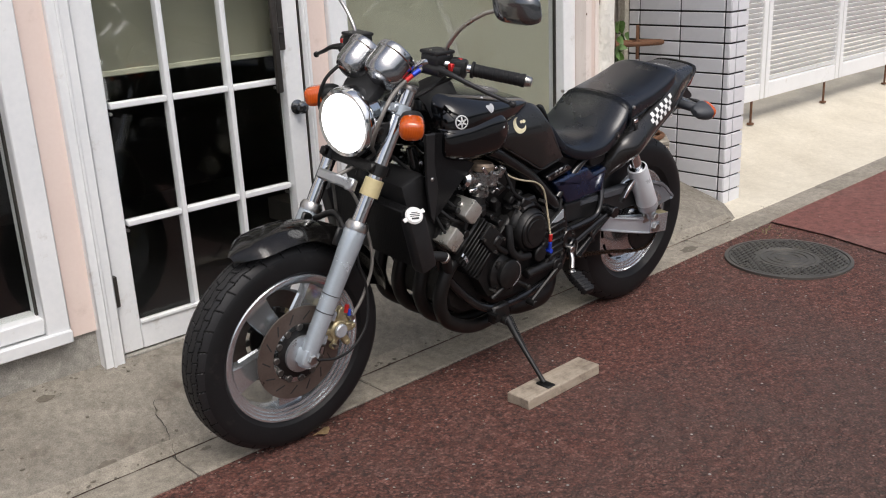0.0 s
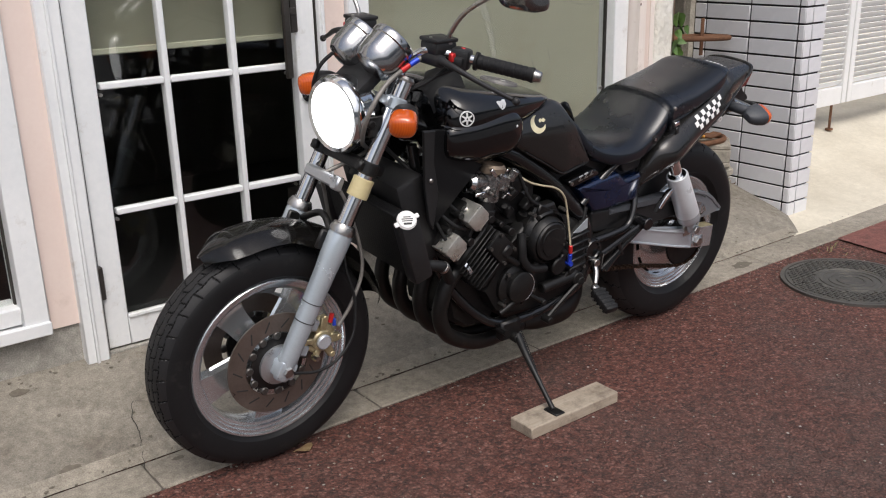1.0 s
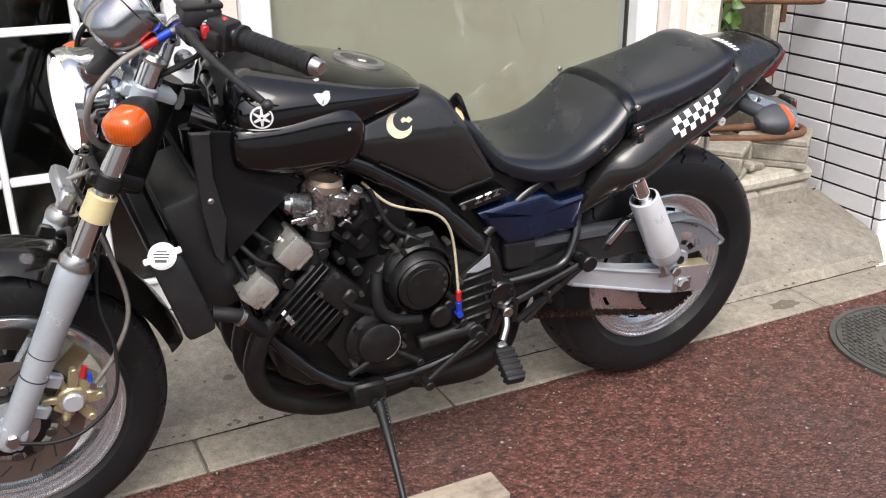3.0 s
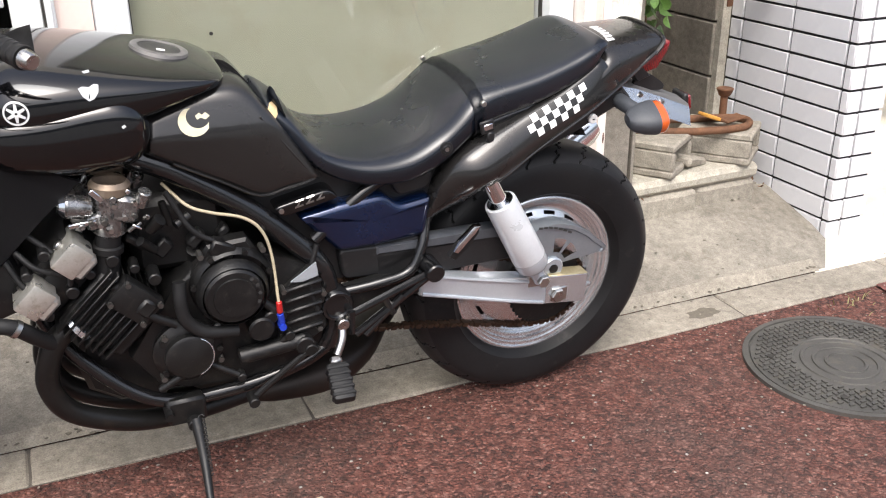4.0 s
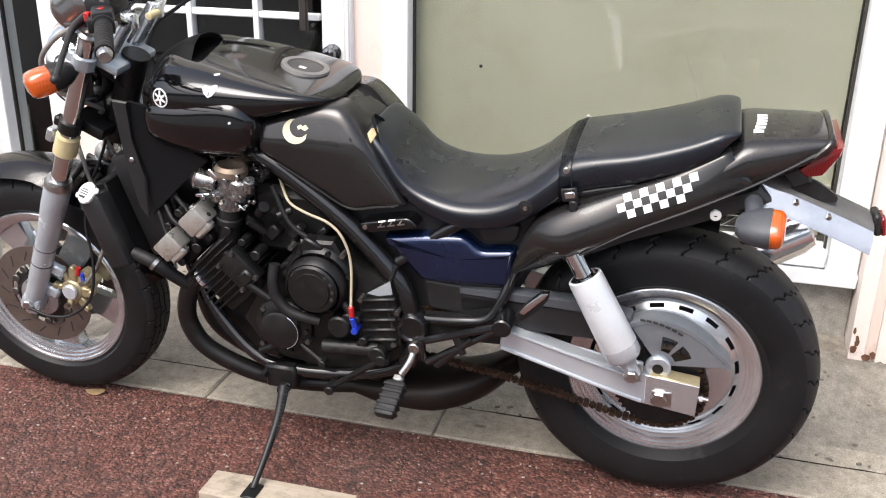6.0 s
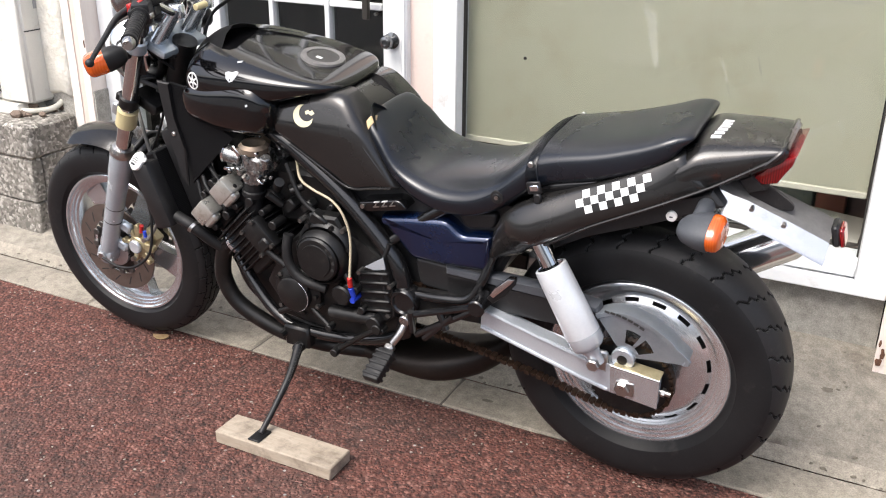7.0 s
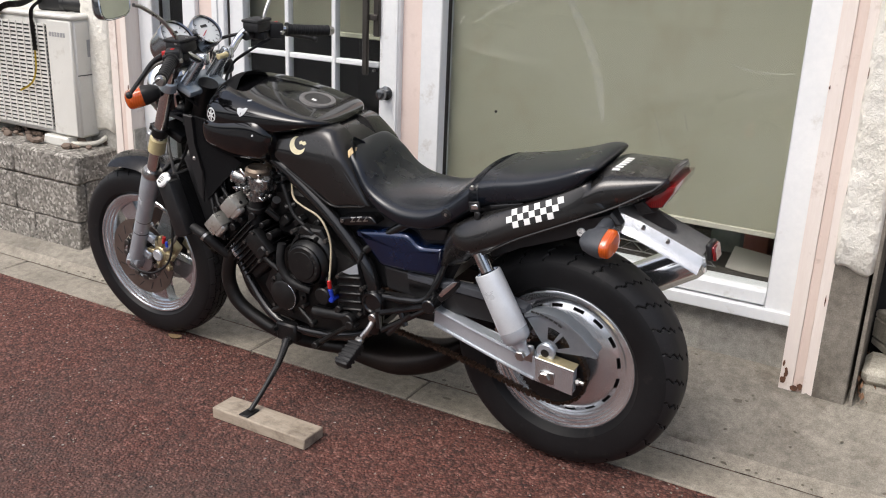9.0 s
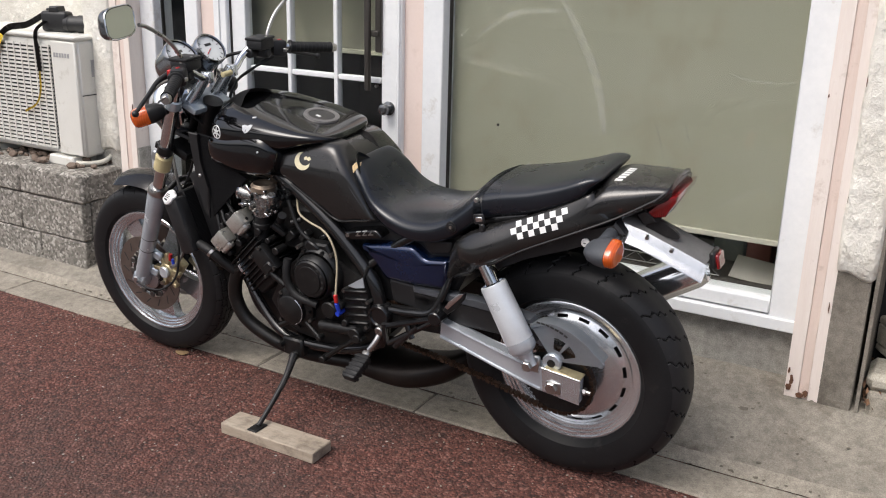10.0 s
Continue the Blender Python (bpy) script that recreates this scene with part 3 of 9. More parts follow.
# pale streaks laid on the glass, painting in faint reflections and smudges
M["reflection_smear"] = reflection_smear_mat()
for pts, w in (([(1.70, 1.046), (1.75, 1.031), (1.827, 1.027), (1.889, 1.034)], 0.004), ([(1.495, 0.87), (1.51, 0.83), (1.532, 0.765)], 0.003), ([(1.588, 0.88), (1.602, 0.83)], 0.003), ([(1.15, 1.25), (1.28, 1.02), (1.33, 0.82)], 0.016), ([(0.86, 1.10), (1.0, 1.18), (1.2, 1.2)], 0.010)):
    reflection_smear(pts, w)
bm = bmesh.new()
add_cyl(bm, (0.95, 0.602, 0.81), (0.95, 0.6, 0.81), 0.005, seg=8)
part("dark_spot", bm, M["seam"], bpy.data.objects["window_2"])

# ---- glazed door ----
M["smoke_chrome"] = surface("smoked_chrome", (0.16, 0.165, 0.17), (0.22, 0.225, 0.23), 0.14, 0.9, big=20, fine=200, bump=0.02, rvar=0.05)
M["dark_metal"] = surface("dark_bronze_metal", (0.06, 0.055, 0.05), (0.11, 0.1, 0.09), 0.4, 0.8)
M["steel"] = surface("worn_steel", (0.42, 0.41, 0.39), (0.55, 0.54, 0.52), 0.3, 1.0, big=20, bump=0.05)
dframe = structure("door_frame", boxes(span(-0.272, -0.205, 0.555, 0.68, 0.13, 2.25, 0.004), span(0.568, 0.59, 0.555, 0.68, 0.13, 2.25, 0.004), span(-0.205, 0.568, 0.555, 0.68, 2.06, 2.25, 0.004)), M["white"], "white painted door frame")
part("stop", boxes(span(-0.246, -0.236, 0.549, 0.556, 0.12, 2.06, 0.002), span(0.574, 0.584, 0.549, 0.556, 0.14, 2.06, 0.002)), M["white"], dframe)
# dark strips fill the gap round the door in place of its shade
part("shadow_gap", boxes(span(-0.205, -0.199, 0.575, 0.67, 0.13, 2.06), span(0.563, 0.568, 0.575, 0.67, 0.13, 2.06)), M["seam"], dframe)
COLS = [-0.1295, 0.073, 0.287, 0.492]
ROWS_Z = [0.238, 0.5595, 0.918, 1.275, 1.63, 1.985]
door = structure("door_1", boxes(span(-0.199, -0.131, 0.578, 0.622, 0.155, 2.055, 0.003), span(0.492, 0.562, 0.578, 0.622, 0.155, 2.055, 0.003),
                                 span(-0.131, 0.492, 0.578, 0.622, 0.155, 0.238, 0.002), span(-0.131, 0.492, 0.578, 0.622, 1.985, 2.055, 0.002)), M["white"], "white glazed door with a grid of dark panes")
for x in COLS[1:3]:
    part("muntin", boxes(span(x - 0.0095, x + 0.0095, 0.584, 0.616, 0.238, 1.985, 0.003)), M["white"], door)
for z in ROWS_Z[1:5]:
    for a, b in zip(COLS, COLS[1:]):
        part("muntin", boxes(span(a + 0.0097, b - 0.0097, 0.586, 0.614, z - 0.0095, z + 0.0095, 0.003)), M["white"], door)
for z0, z1 in zip(ROWS_Z, ROWS_Z[1:]):
    for a, b in zip(COLS, COLS[1:]):
        g = part("pane", boxes(span(a + 0.004, b - 0.004, 0.601, 0.605, z0 + 0.002, z1 - 0.002)), M["pane"], door)
        g.visible_shadow = False
part("glazing_bead", boxes(span(-0.131, 0.492, 0.572, 0.584, 0.238, 0.25, 0.002)), M["white"], door)
bm = bmesh.new()
add_lathe(bm, [(0, 0), (0.024, 0), (0.025, 0.005), (0.011, 0.009), (0.010, 0.020), (0.018, 0.027), (0.0215, 0.036), (0.018, 0.045), (0.009, 0.048), (0.008, 0.046), (0, 0.046)], aim((0.526, 0.578, 0.826), (0.526, 0.5, 0.826))[0], 24)
part("knob", bm, M["smoke_chrome"], door, "round tarnished steel knob")
part("hinge", boxes(span(-0.212, -0.190, 0.562, 0.585, 0.315, 0.415, 0.003)), M["dark_metal"], door, "dark metal hinge")
part("pull_bar", boxes(span(0.438, 0.462, 0.545, 0.56, 0.885, 1.5, 0.004), span(0.472, 0.497, 0.565, 0.58, 1.02, 1.5, 0.003), span(0.445, 0.49, 0.556, 0.575, 1.075, 1.095, 0.002)), M["dark_metal"], door, "dark metal door closer rail")
for x, z in ((-0.12, 0.895), (0.46, 0.897), (-0.12, 0.538), (0.465, 0.54)):
    bm = bmesh.new()
    add_cyl(bm, (x, 0.6, z), (x, 0.588, z), 0.005, seg=10)
    part("glass_clip", bm, M["steel"], door)
structure("door_sill", boxes(span(-0.205, 0.568, 0.57, 0.68, 0.1, 0.15, 0.004)), M["base"], "concrete threshold under the door")

# unseen wall added behind the viewer, closing the place and shaping reflections
opp = structure("wall_unseen", boxes(span(-22, 24, -13.4, -13.0, 0, 2.6), span(-22, 24, -13.5, -12.9, 2.6, 2.75)), M["unseen_wall"], "unseen plain wall added across the street to shape reflections")


# ---- motorcycle materials ----
M["black_paint"] = surface("gloss_black_paint", (0.0022, 0.0022, 0.0025), (0.0045, 0.0045, 0.005), 0.1, big=7, fine=200, bump=0.01, coat=0.4, rvar=0.05, spec=0.5)
M["bronze_paint"] = surface("dark_bronze_paint", (0.023, 0.0222, 0.0218), (0.040, 0.0386, 0.0378), 0.27, 0.6, big=6, fine=300, bump=0.02, coat=0.5, rvar=0.08)
M["blue_paint"] = surface("dark_blue_metallic_paint", (0.003, 0.011, 0.042), (0.006, 0.019, 0.068), 0.24, 0.6, big=8, fine=400, bump=0.02, coat=1.0)
M["vinyl"] = surface("black_seat_vinyl", (0.0034, 0.0048, 0.008), (0.007, 0.0096, 0.015), 0.27, big=4, fine=420, bump=0, rvar=0.08, spec=0.66)
M["rubber"] = surface("black_rubber", (0.006, 0.006, 0.0063), (0.013, 0.013, 0.0135), 0.55, big=30, fine=300, bump=0.15, depth=0.0006, spec=0.35)
M["tyre"] = surface("tyre_sidewall_rubber", (0.007, 0.007, 0.0076), (0.013, 0.013, 0.0138), 0.5, big=9, fine=240, bump=0.12, depth=0.0005, dirt=(0.03, 0.029, 0.027), dirt_amount=0.12, spec=0.25)
M["tread"] = surface("dusty_tread_rubber", (0.010, 0.010, 0.0108), (0.018, 0.018, 0.019), 0.55, big=12, fine=240, bump=0.2, depth=0.0006, dirt=(0.03, 0.029, 0.028), dirt_amount=0.12, spec=0.35)
# groove faces take a darker rubber than the tread
M["groove"] = surface("dark_groove_rubber", (0.004, 0.004, 0.004), (0.007, 0.007, 0.007), 0.8, spec=0.15)
M["plastic"] = surface("black_plastic", (0.009, 0.009, 0.0096), (0.017, 0.017, 0.018), 0.45, big=20, fine=250, bump=0.1, depth=0.0005, dirt=(0.04, 0.038, 0.035), dirt_amount=0.18, spec=0.45)
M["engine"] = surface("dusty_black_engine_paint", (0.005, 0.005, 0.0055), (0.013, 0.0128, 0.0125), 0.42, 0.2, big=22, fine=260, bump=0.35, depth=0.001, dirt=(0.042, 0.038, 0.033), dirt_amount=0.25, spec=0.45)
M["frame_paint"] = surface("chipped_black_frame_paint", (0.004, 0.004, 0.0045), (0.009, 0.009, 0.0095), 0.2, big=18, fine=200, bump=0.06, depth=0.0006, coat=0.3, rvar=0.1, spec=0.5)
M["chrome"] = surface("pitted_chrome", (0.68, 0.69, 0.70), (0.8, 0.81, 0.82), 0.1, 1.0, big=30, fine=300, bump=0.03, rvar=0.06)
M["alu"] = surface("oxidised_cast_aluminium", (0.58, 0.62, 0.655), (0.73, 0.77, 0.805), 0.2, 0.85, big=9, fine=260, bump=0.01, depth=0.0003, rvar=0.08)
M["dish"] = surface("spun_aluminium_disc", (0.60, 0.62, 0.635), (0.78, 0.80, 0.815), 0.2, 0.82, big=7, fine=240, bump=0.012, depth=0.0003, rvar=0.1)
M["silver"] = surface("silver_paint", (0.50, 0.535, 0.575), (0.60, 0.635, 0.675), 0.24, 0.5, big=10, fine=200, bump=0.01, rvar=0.07)
M["fork_silver"] = surface("grey_fork_paint", (0.43, 0.485, 0.53), (0.55, 0.605, 0.65), 0.25, 0.5, big=12, fine=200, bump=0.01, rvar=0.08)
M["can"] = surface("white_shock_cover", (0.62, 0.65, 0.68), (0.72, 0.75, 0.78), 0.3, 0.3, big=16, fine=200, bump=0.02, rvar=0.08)
M["hub"] = surface("dull_grey_hub", (0.40, 0.42, 0.44), (0.54, 0.56, 0.58), 0.3, 0.8, big=20, fine=240, bump=0.03)
M["hub_dark"] = surface("dark_steel_bobbins", (0.07, 0.066, 0.062), (0.13, 0.125, 0.118), 0.35, 0.7, big=40, fine=240, bump=0.05)
M["disc"] = surface("rusty_brake_disc", (0.12, 0.095, 0.082), (0.19, 0.155, 0.135), 0.34, 0.6, big=18, fine=220, bump=0.05)
M["gold"] = surface("cream_gold_anodised", (0.36, 0.30, 0.17), (0.54, 0.47, 0.30), 0.36, 0.6, big=25, fine=200, bump=0.1)
M["rust"] = surface("rusty_chain_steel", (0.022, 0.014, 0.010), (0.065, 0.036, 0.022), 0.5, 0.6, big=40, fine=300, bump=0.3)
M["exhaust"] = surface("sooty_exhaust_steel", (0.006, 0.0058, 0.0056), (0.012, 0.0115, 0.011), 0.42, 0.3, big=10, fine=160, bump=0.2, dirt=(0.028, 0.021, 0.016), dirt_amount=0.15)
M["collector"] = surface("heat_browned_steel", (0.010, 0.008, 0.007), (0.026, 0.019, 0.015), 0.5, 0.5, big=10, fine=160, bump=0.2)
M["tape"] = surface("yellowed_band", (0.5, 0.42, 0.22), (0.6, 0.52, 0.3), 0.5, big=20)
M["hose"] = surface("cream_hose", (0.36, 0.31, 0.21), (0.46, 0.4, 0.28), 0.45, big=20)
M["red"] = surface("red_anodised", (0.5, 0.02, 0.02), (0.6, 0.03, 0.03), 0.3, 0.3)
M["blue"] = surface("blue_anodised", (0.02, 0.05, 0.5), (0.03, 0.08, 0.6), 0.3, 0.3)
M["decal"] = surface("white_decal", (0.78, 0.78, 0.76), (0.84, 0.84, 0.82), 0.4, big=60, bump=0)
M["black_decal"] = surface("black_decal", (0.012, 0.012, 0.012), (0.02, 0.02, 0.02), 0.35, big=60, bump=0)
M["cream_decal"] = surface("cream_decal", (0.66, 0.6, 0.4), (0.74, 0.68, 0.48), 0.45, big=60, bump=0)
M["foam"] = surface("torn_seat_foam", (0.5, 0.36, 0.18), (0.64, 0.5, 0.3), 0.9, big=60, bump=0.4)
M["dial"] = surface("pale_dial", (0.62, 0.64, 0.64), (0.7, 0.72, 0.72), 0.5, bump=0)
M["ink"] = surface("black_ink", (0.02, 0.02, 0.02), (0.03, 0.03, 0.03), 0.6, bump=0)
M["gauge_steel"] = surface("satin_gauge_steel", (0.34, 0.345, 0.355), (0.46, 0.465, 0.475), 0.19, 1.0, big=30, fine=300, bump=0.03, rvar=0.09)
M["fender_paint"] = surface("glossy_fender_paint", (0.010, 0.009, 0.0085), (0.018, 0.0165, 0.0155), 0.18, 0.3, big=6, fine=300, bump=0.02, coat=1.0, rvar=0.08)
M["guard"] = surface("grey_chain_guard", (0.42, 0.46, 0.50), (0.54, 0.58, 0.62), 0.2, 0.6, big=10, fine=200, bump=0.012, rvar=0.07)
M["clear"] = glass_mat("clear_plastic")
M["fender_steel"] = surface("brushed_fender_steel", (0.74, 0.76, 0.78), (0.86, 0.88, 0.9), 0.16, 0.95, big=8, fine=120, bump=0.015, rvar=0.08)


def lens_mat(name, ca, cb):
    m, n, l, b = node_mat(name, 0, 0.18)
    w = n.new("ShaderNodeTexWave")
    co = n.new("ShaderNodeTexCoord")
    l.new(co.outputs["Object"], w.inputs["Vector"])
    w.inputs["Scale"].default_value = 70
    w.inputs["Distortion"].default_value = 0.8
    l.new(ramp_node(n, l, w.outputs["Fac"], [(0.0, ca), (1.0, cb)]).outputs[0], b.inputs["Base Color"])
    b.inputs["Coat Weight"].default_value = 1.0
    b.inputs["Transmission Weight"].default_value = 0.25
    bump_node(n, l, b, w.outputs["Fac"], 0.06, 0.001)
    return m


M["amber"] = lens_mat("amber_lens", (0.66, 0.095, 0.004), (0.74, 0.125, 0.007))
M["ruby"] = lens_mat("red_lens", (0.17, 0.004, 0.006), (0.25, 0.008, 0.010))
M["lamp"] = glow_mat("lit_headlight", (1.0, 1.0, 1.0), 2.5)
M["mirror"] = surface("mirror_glass", (0.82, 0.84, 0.84), (0.84, 0.86, 0.86), 0.02, 1.0, bump=0, rvar=0.0)


def mesh_panel_mat():
    m, n, l, b = node_mat("black_grille_cloth", 0, 0.5)
    b.inputs["Specular IOR Level"].default_value = 0.15
    co, w = n.new("ShaderNodeTexCoord"), n.new("ShaderNodeTexWave")
    w.inputs["Scale"].default_value = 260
    l.new(co.outputs["Object"], w.inputs["Vector"])
    l.new(ramp_node(n, l, w.outputs["Fac"], [(0.3, (0.004, 0.004, 0.0045)), (0.7, (0.014, 0.014, 0.015))]).outputs[0], b.inputs["Base Color"])
    bump_node(n, l, b, w.outputs["Fac"], 0.5, 0.001)
    return m


M["grille"] = mesh_panel_mat()

# ---- motorcycle ----
LEAN = pose(0, -0.008, 0.004, 5.7)
bike = thing("motorcycle", "black roadster motorcycle leaning on its side stand, headlight lit", "motorcycle", m=LEAN)
FRONT, REAR = Vector((0, 0, 0.302)), Vector((1.525, 0, 0.3165))
RAKE = radians(25)
UP = Vector((math.sin(RAKE), 0, math.cos(RAKE)))
PIVOT = Vector((0.04, 0, 0.302))
STEER = Matrix.Translation(PIVOT) @ Matrix.Rotation(radians(0.6), 4, UP) @ Matrix.Translation(-PIVOT)


def fork_at(d, y, ahead=0.0):
    """A point d metres up the fork from the axle, ahead metres in front of it."""
    return FRONT + UP * d + Vector((-math.cos(RAKE), 0, math.sin(RAKE))) * ahead + Vector((0, y - 0.05 * max(0.0, d), 0))


def axle_pose(c):
    """Lathe pose with its z axis along +y of the bike."""
    return Matrix.Translation(c) @ Matrix.Rotation(radians(-90), 4, "X")


def zig(u):
    u = u % 1.0
    return abs(u * 4 - 2) - 1


def front_groove(u, v):
    p = 0.058
    a = abs(v)
    if abs(v - 0.035 * zig(u / p)) < 0.02 or abs(a - 0.34 - 0.035 * zig(u / p + 0.25)) < 0.02 or abs(a - 0.62 - 0.03 * zig(u / p + 0.6)) < 0.02:
        return 1.0
    if a < 0.9:
        row = 0 if a < 0.34 else 1 if a < 0.62 else 2
        w = (u + 0.02 * a + p * (0.5 * row + (0.25 if v > 0 else 0))) % p
        if w < 0.0036:
            return 0.9
    return 0.0


def rear_groove(u, v):
    p = 0.074
    a = abs(v)
    if 0.12 < a < 0.9:
        w = (u * (1 if v > 0 else -1) + 0.045 * a + 0.0048 * math.sin(a * 24)) % p
        if w < 0.0055:
            return 1.0 if a < 0.8 else 0.6
    return 0.0


def add_tyre(bm, c, R, hw, rim, groove, depth, seg, flange):
    prof = [(rim + 0.004, -(flange - 0.008) / hw), (rim + 0.0125, -(flange + 0.001) / hw), (rim + 0.2 * (R - rim), -0.93), (rim + 0.36 * (R - rim), -1.0), (rim + 0.56 * (R - rim), -0.99)]
    nt = 84
    crown0 = rim + 0.62 * (R - rim)
    for i in range(nt + 1):
        v = -1 + 2 * i / nt
        prof.append((crown0 + (R - crown0) * (1 - abs(v) ** 2.8) ** 0.66, 0.98 * math.copysign(abs(v) ** 0.92, v), v))
    prof += [(r, -y) for r, y in prof[4::-1]]
    rings = []
    for k in range(seg):
        t = 2 * math.pi * k / seg
        ring = []
        for q in prof:
            r = q[0] - (depth * groove(t * R, q[2]) if len(q) > 2 else 0)
            ring.append(bm.verts.new((c.x + r * math.cos(t), c.y + hw * q[1], c.z + r * math.sin(t))))
        rings.append(ring)
    for k in range(seg):
        a, b = rings[k], rings[(k + 1) % seg]
        for i in range(len(prof) - 1):
            f = bm.faces.new((a[i], a[i + 1], b[i + 1], b[i]))
            if 5 <= i < 5 + nt:
                g = groove(2 * math.pi * (k + 0.5) / seg * R, -1 + 2 * (i - 4.5) / nt)
                f.material_index = 2 if g > 0.4 else (1 if 8 < i < nt + 1 else 0)


def rim_profile(r, w):
    """A stepped rim section: turned ledges from the lip down to the well, the same on both sides."""
    half = [(r + 0.011, -w), (r + 0.008, -w - 0.003), (r + 0.003, -w - 0.003), (r + 0.0005, -w + 0.002), (r - 0.006, -w + 0.003), (r - 0.0075, -w + 0.008), (r - 0.013, -w + 0.009), (r - 0.0145, -w + 0.015), (r - 0.021, -w + 0.017), (r - 0.024, -w + 0.028), (r - 0.026, 0)]
    return half + [(a, -b) for a, b in half[-2::-1]] + [(r, w - 0.004), (r - 0.006, 0), (r, -w + 0.004), (r + 0.011, -w)]


def front_wheel():
    bm = bmesh.new()
    ap = axle_pose(FRONT)
    add_lathe(bm, rim_profile(0.205, 0.044), ap, 72)
    add_lathe(bm, [(0.014, -0.058), (0.034, -0.056), (0.038, -0.03), (0.034, 0), (0.038, 0.03), (0.034, 0.056), (0.014, 0.058)], ap, 32)
    wheel = part("front_wheel", bm, M["alu"], bike, "silver cast-alloy front wheel with five broad spokes", move=STEER)
    for k in range(5):
        m = Matrix.Translation(FRONT) @ Matrix.Rotation(2 * math.pi * k / 5 + 0.33, 4, "Y")
        bm = bmesh.new()
        add_prism(bm, [(0.028, -0.030), (0.075, -0.024), (0.14, -0.028), (0.184, -0.047), (0.184, 0.047), (0.14, 0.028), (0.075, 0.024), (0.028, 0.030)], -0.017, 0.017, 0.005, m)
        part("spoke", bm, M["alu"], wheel, move=STEER)
    bm = bmesh.new()
    add_tyre(bm, FRONT, 0.302, 0.057, 0.206, front_groove, 0.0032, 720, 0.044)
    part("front_tyre", bm, [M["tyre"], M["tread"], M["groove"]], wheel, "worn block-tread front tyre", 28, STEER)
    for s in (-1, 1):
        bm = bmesh.new()
        pd = Matrix.Translation(FRONT + Vector((0, s * 0.066, 0))) @ Matrix.Rotation(radians(-90), 4, "X")
        add_lathe(bm, [(0.086, -0.0025), (0.134, -0.0025), (0.1345, 0), (0.134, 0.0025), (0.086, 0.0025), (0.086, -0.0025)], pd, 64)
        disc = part("brake_disc", bm, M["disc"], wheel, "brown rust-filmed slotted brake disc", move=STEER)
        # dark bars laid on the disc, standing in for shaded cut-through slots
        bm = bmesh.new()
        for k in range(14):
            a = 2 * math.pi * k / 14
            rot = Matrix.Rotation(-a, 4, "Y")
            c = FRONT + rot @ Vector((0.108, 0, 0)) + Vector((0, s * 0.0686, 0))
            add_box(bm, c, (0.03, 0.0012, 0.0035), rot @ Matrix.Rotation(radians(38), 4, "Y"))
        tagged(part("slot", bm, M["ink"], disc, move=STEER), kind="stuff")
        bm = bmesh.new()
        add_lathe(bm, [(0.02, -s * 0.004), (0.070, -s * 0.004), (0.072, s * 0.002), (0.056, s * 0.004), (0.05, s * 0.009), (0.03, s * 0.014), (0.02, s * 0.014)], pd, 40)
        for k in range(5):
            rot = Matrix.Rotation(2 * math.pi * k / 5, 4, "Y")
            add_box(bm, FRONT + rot @ Vector((0.064, 0, 0)) + Vector((0, s * 0.066, 0)), (0.036, 0.006, 0.018), rot)
        part("disc_carrier", bm, M["engine"], wheel, "black disc carrier", move=STEER)
        bm = bmesh.new()
        add_lathe(bm, [(0.026, s * 0.0135), (0.026, s * 0.0185), (0.034, s * 0.0185), (0.044, s * 0.0155), (0.052, s * 0.0135), (0.0525, s * 0.006)], pd, 40)
        part("hub_ring", bm, M["hub"], wheel, move=STEER)
        bm = bmesh.new()
        add_lathe(bm, [(0.012, s * 0.015), (0.025, s * 0.0165), (0.0255, s * 0.012)], pd, 28)
        part("hub_seal", bm, M["engine"], wheel, move=STEER)
        for k in range(12):
            a = 2 * math.pi * k / 12
            c = FRONT + Vector((0.077 * math.cos(a), s * 0.064, 0.077 * math.sin(a)))
            bm = bmesh.new()
            add_cyl(bm, c, c + Vector((0, s * 0.009, 0)), 0.0105, seg=12, bevel=0.002)
            part("bobbin", bm, M["hub_dark"], wheel, move=STEER)
    bm = bmesh.new()
    add_cyl(bm, FRONT + Vector((0, -0.13, 0)), FRONT + Vector((0, 0.13, 0)), 0.009, seg=14)
    for s in (-1, 1):
        add_cyl(bm, FRONT + Vector((0, s * 0.118, 0)), FRONT + Vector((0, s * 0.131, 0)), 0.014, seg=6, bevel=0.002)
        add_cyl(bm, FRONT + Vector((0, s * 0.05, 0)), FRONT + Vector((0, s * 0.086, 0)), 0.024, seg=20, bevel=0.003)
    part("axle", bm, M["steel"], wheel, "steel axle with hexagon nuts", move=STEER)


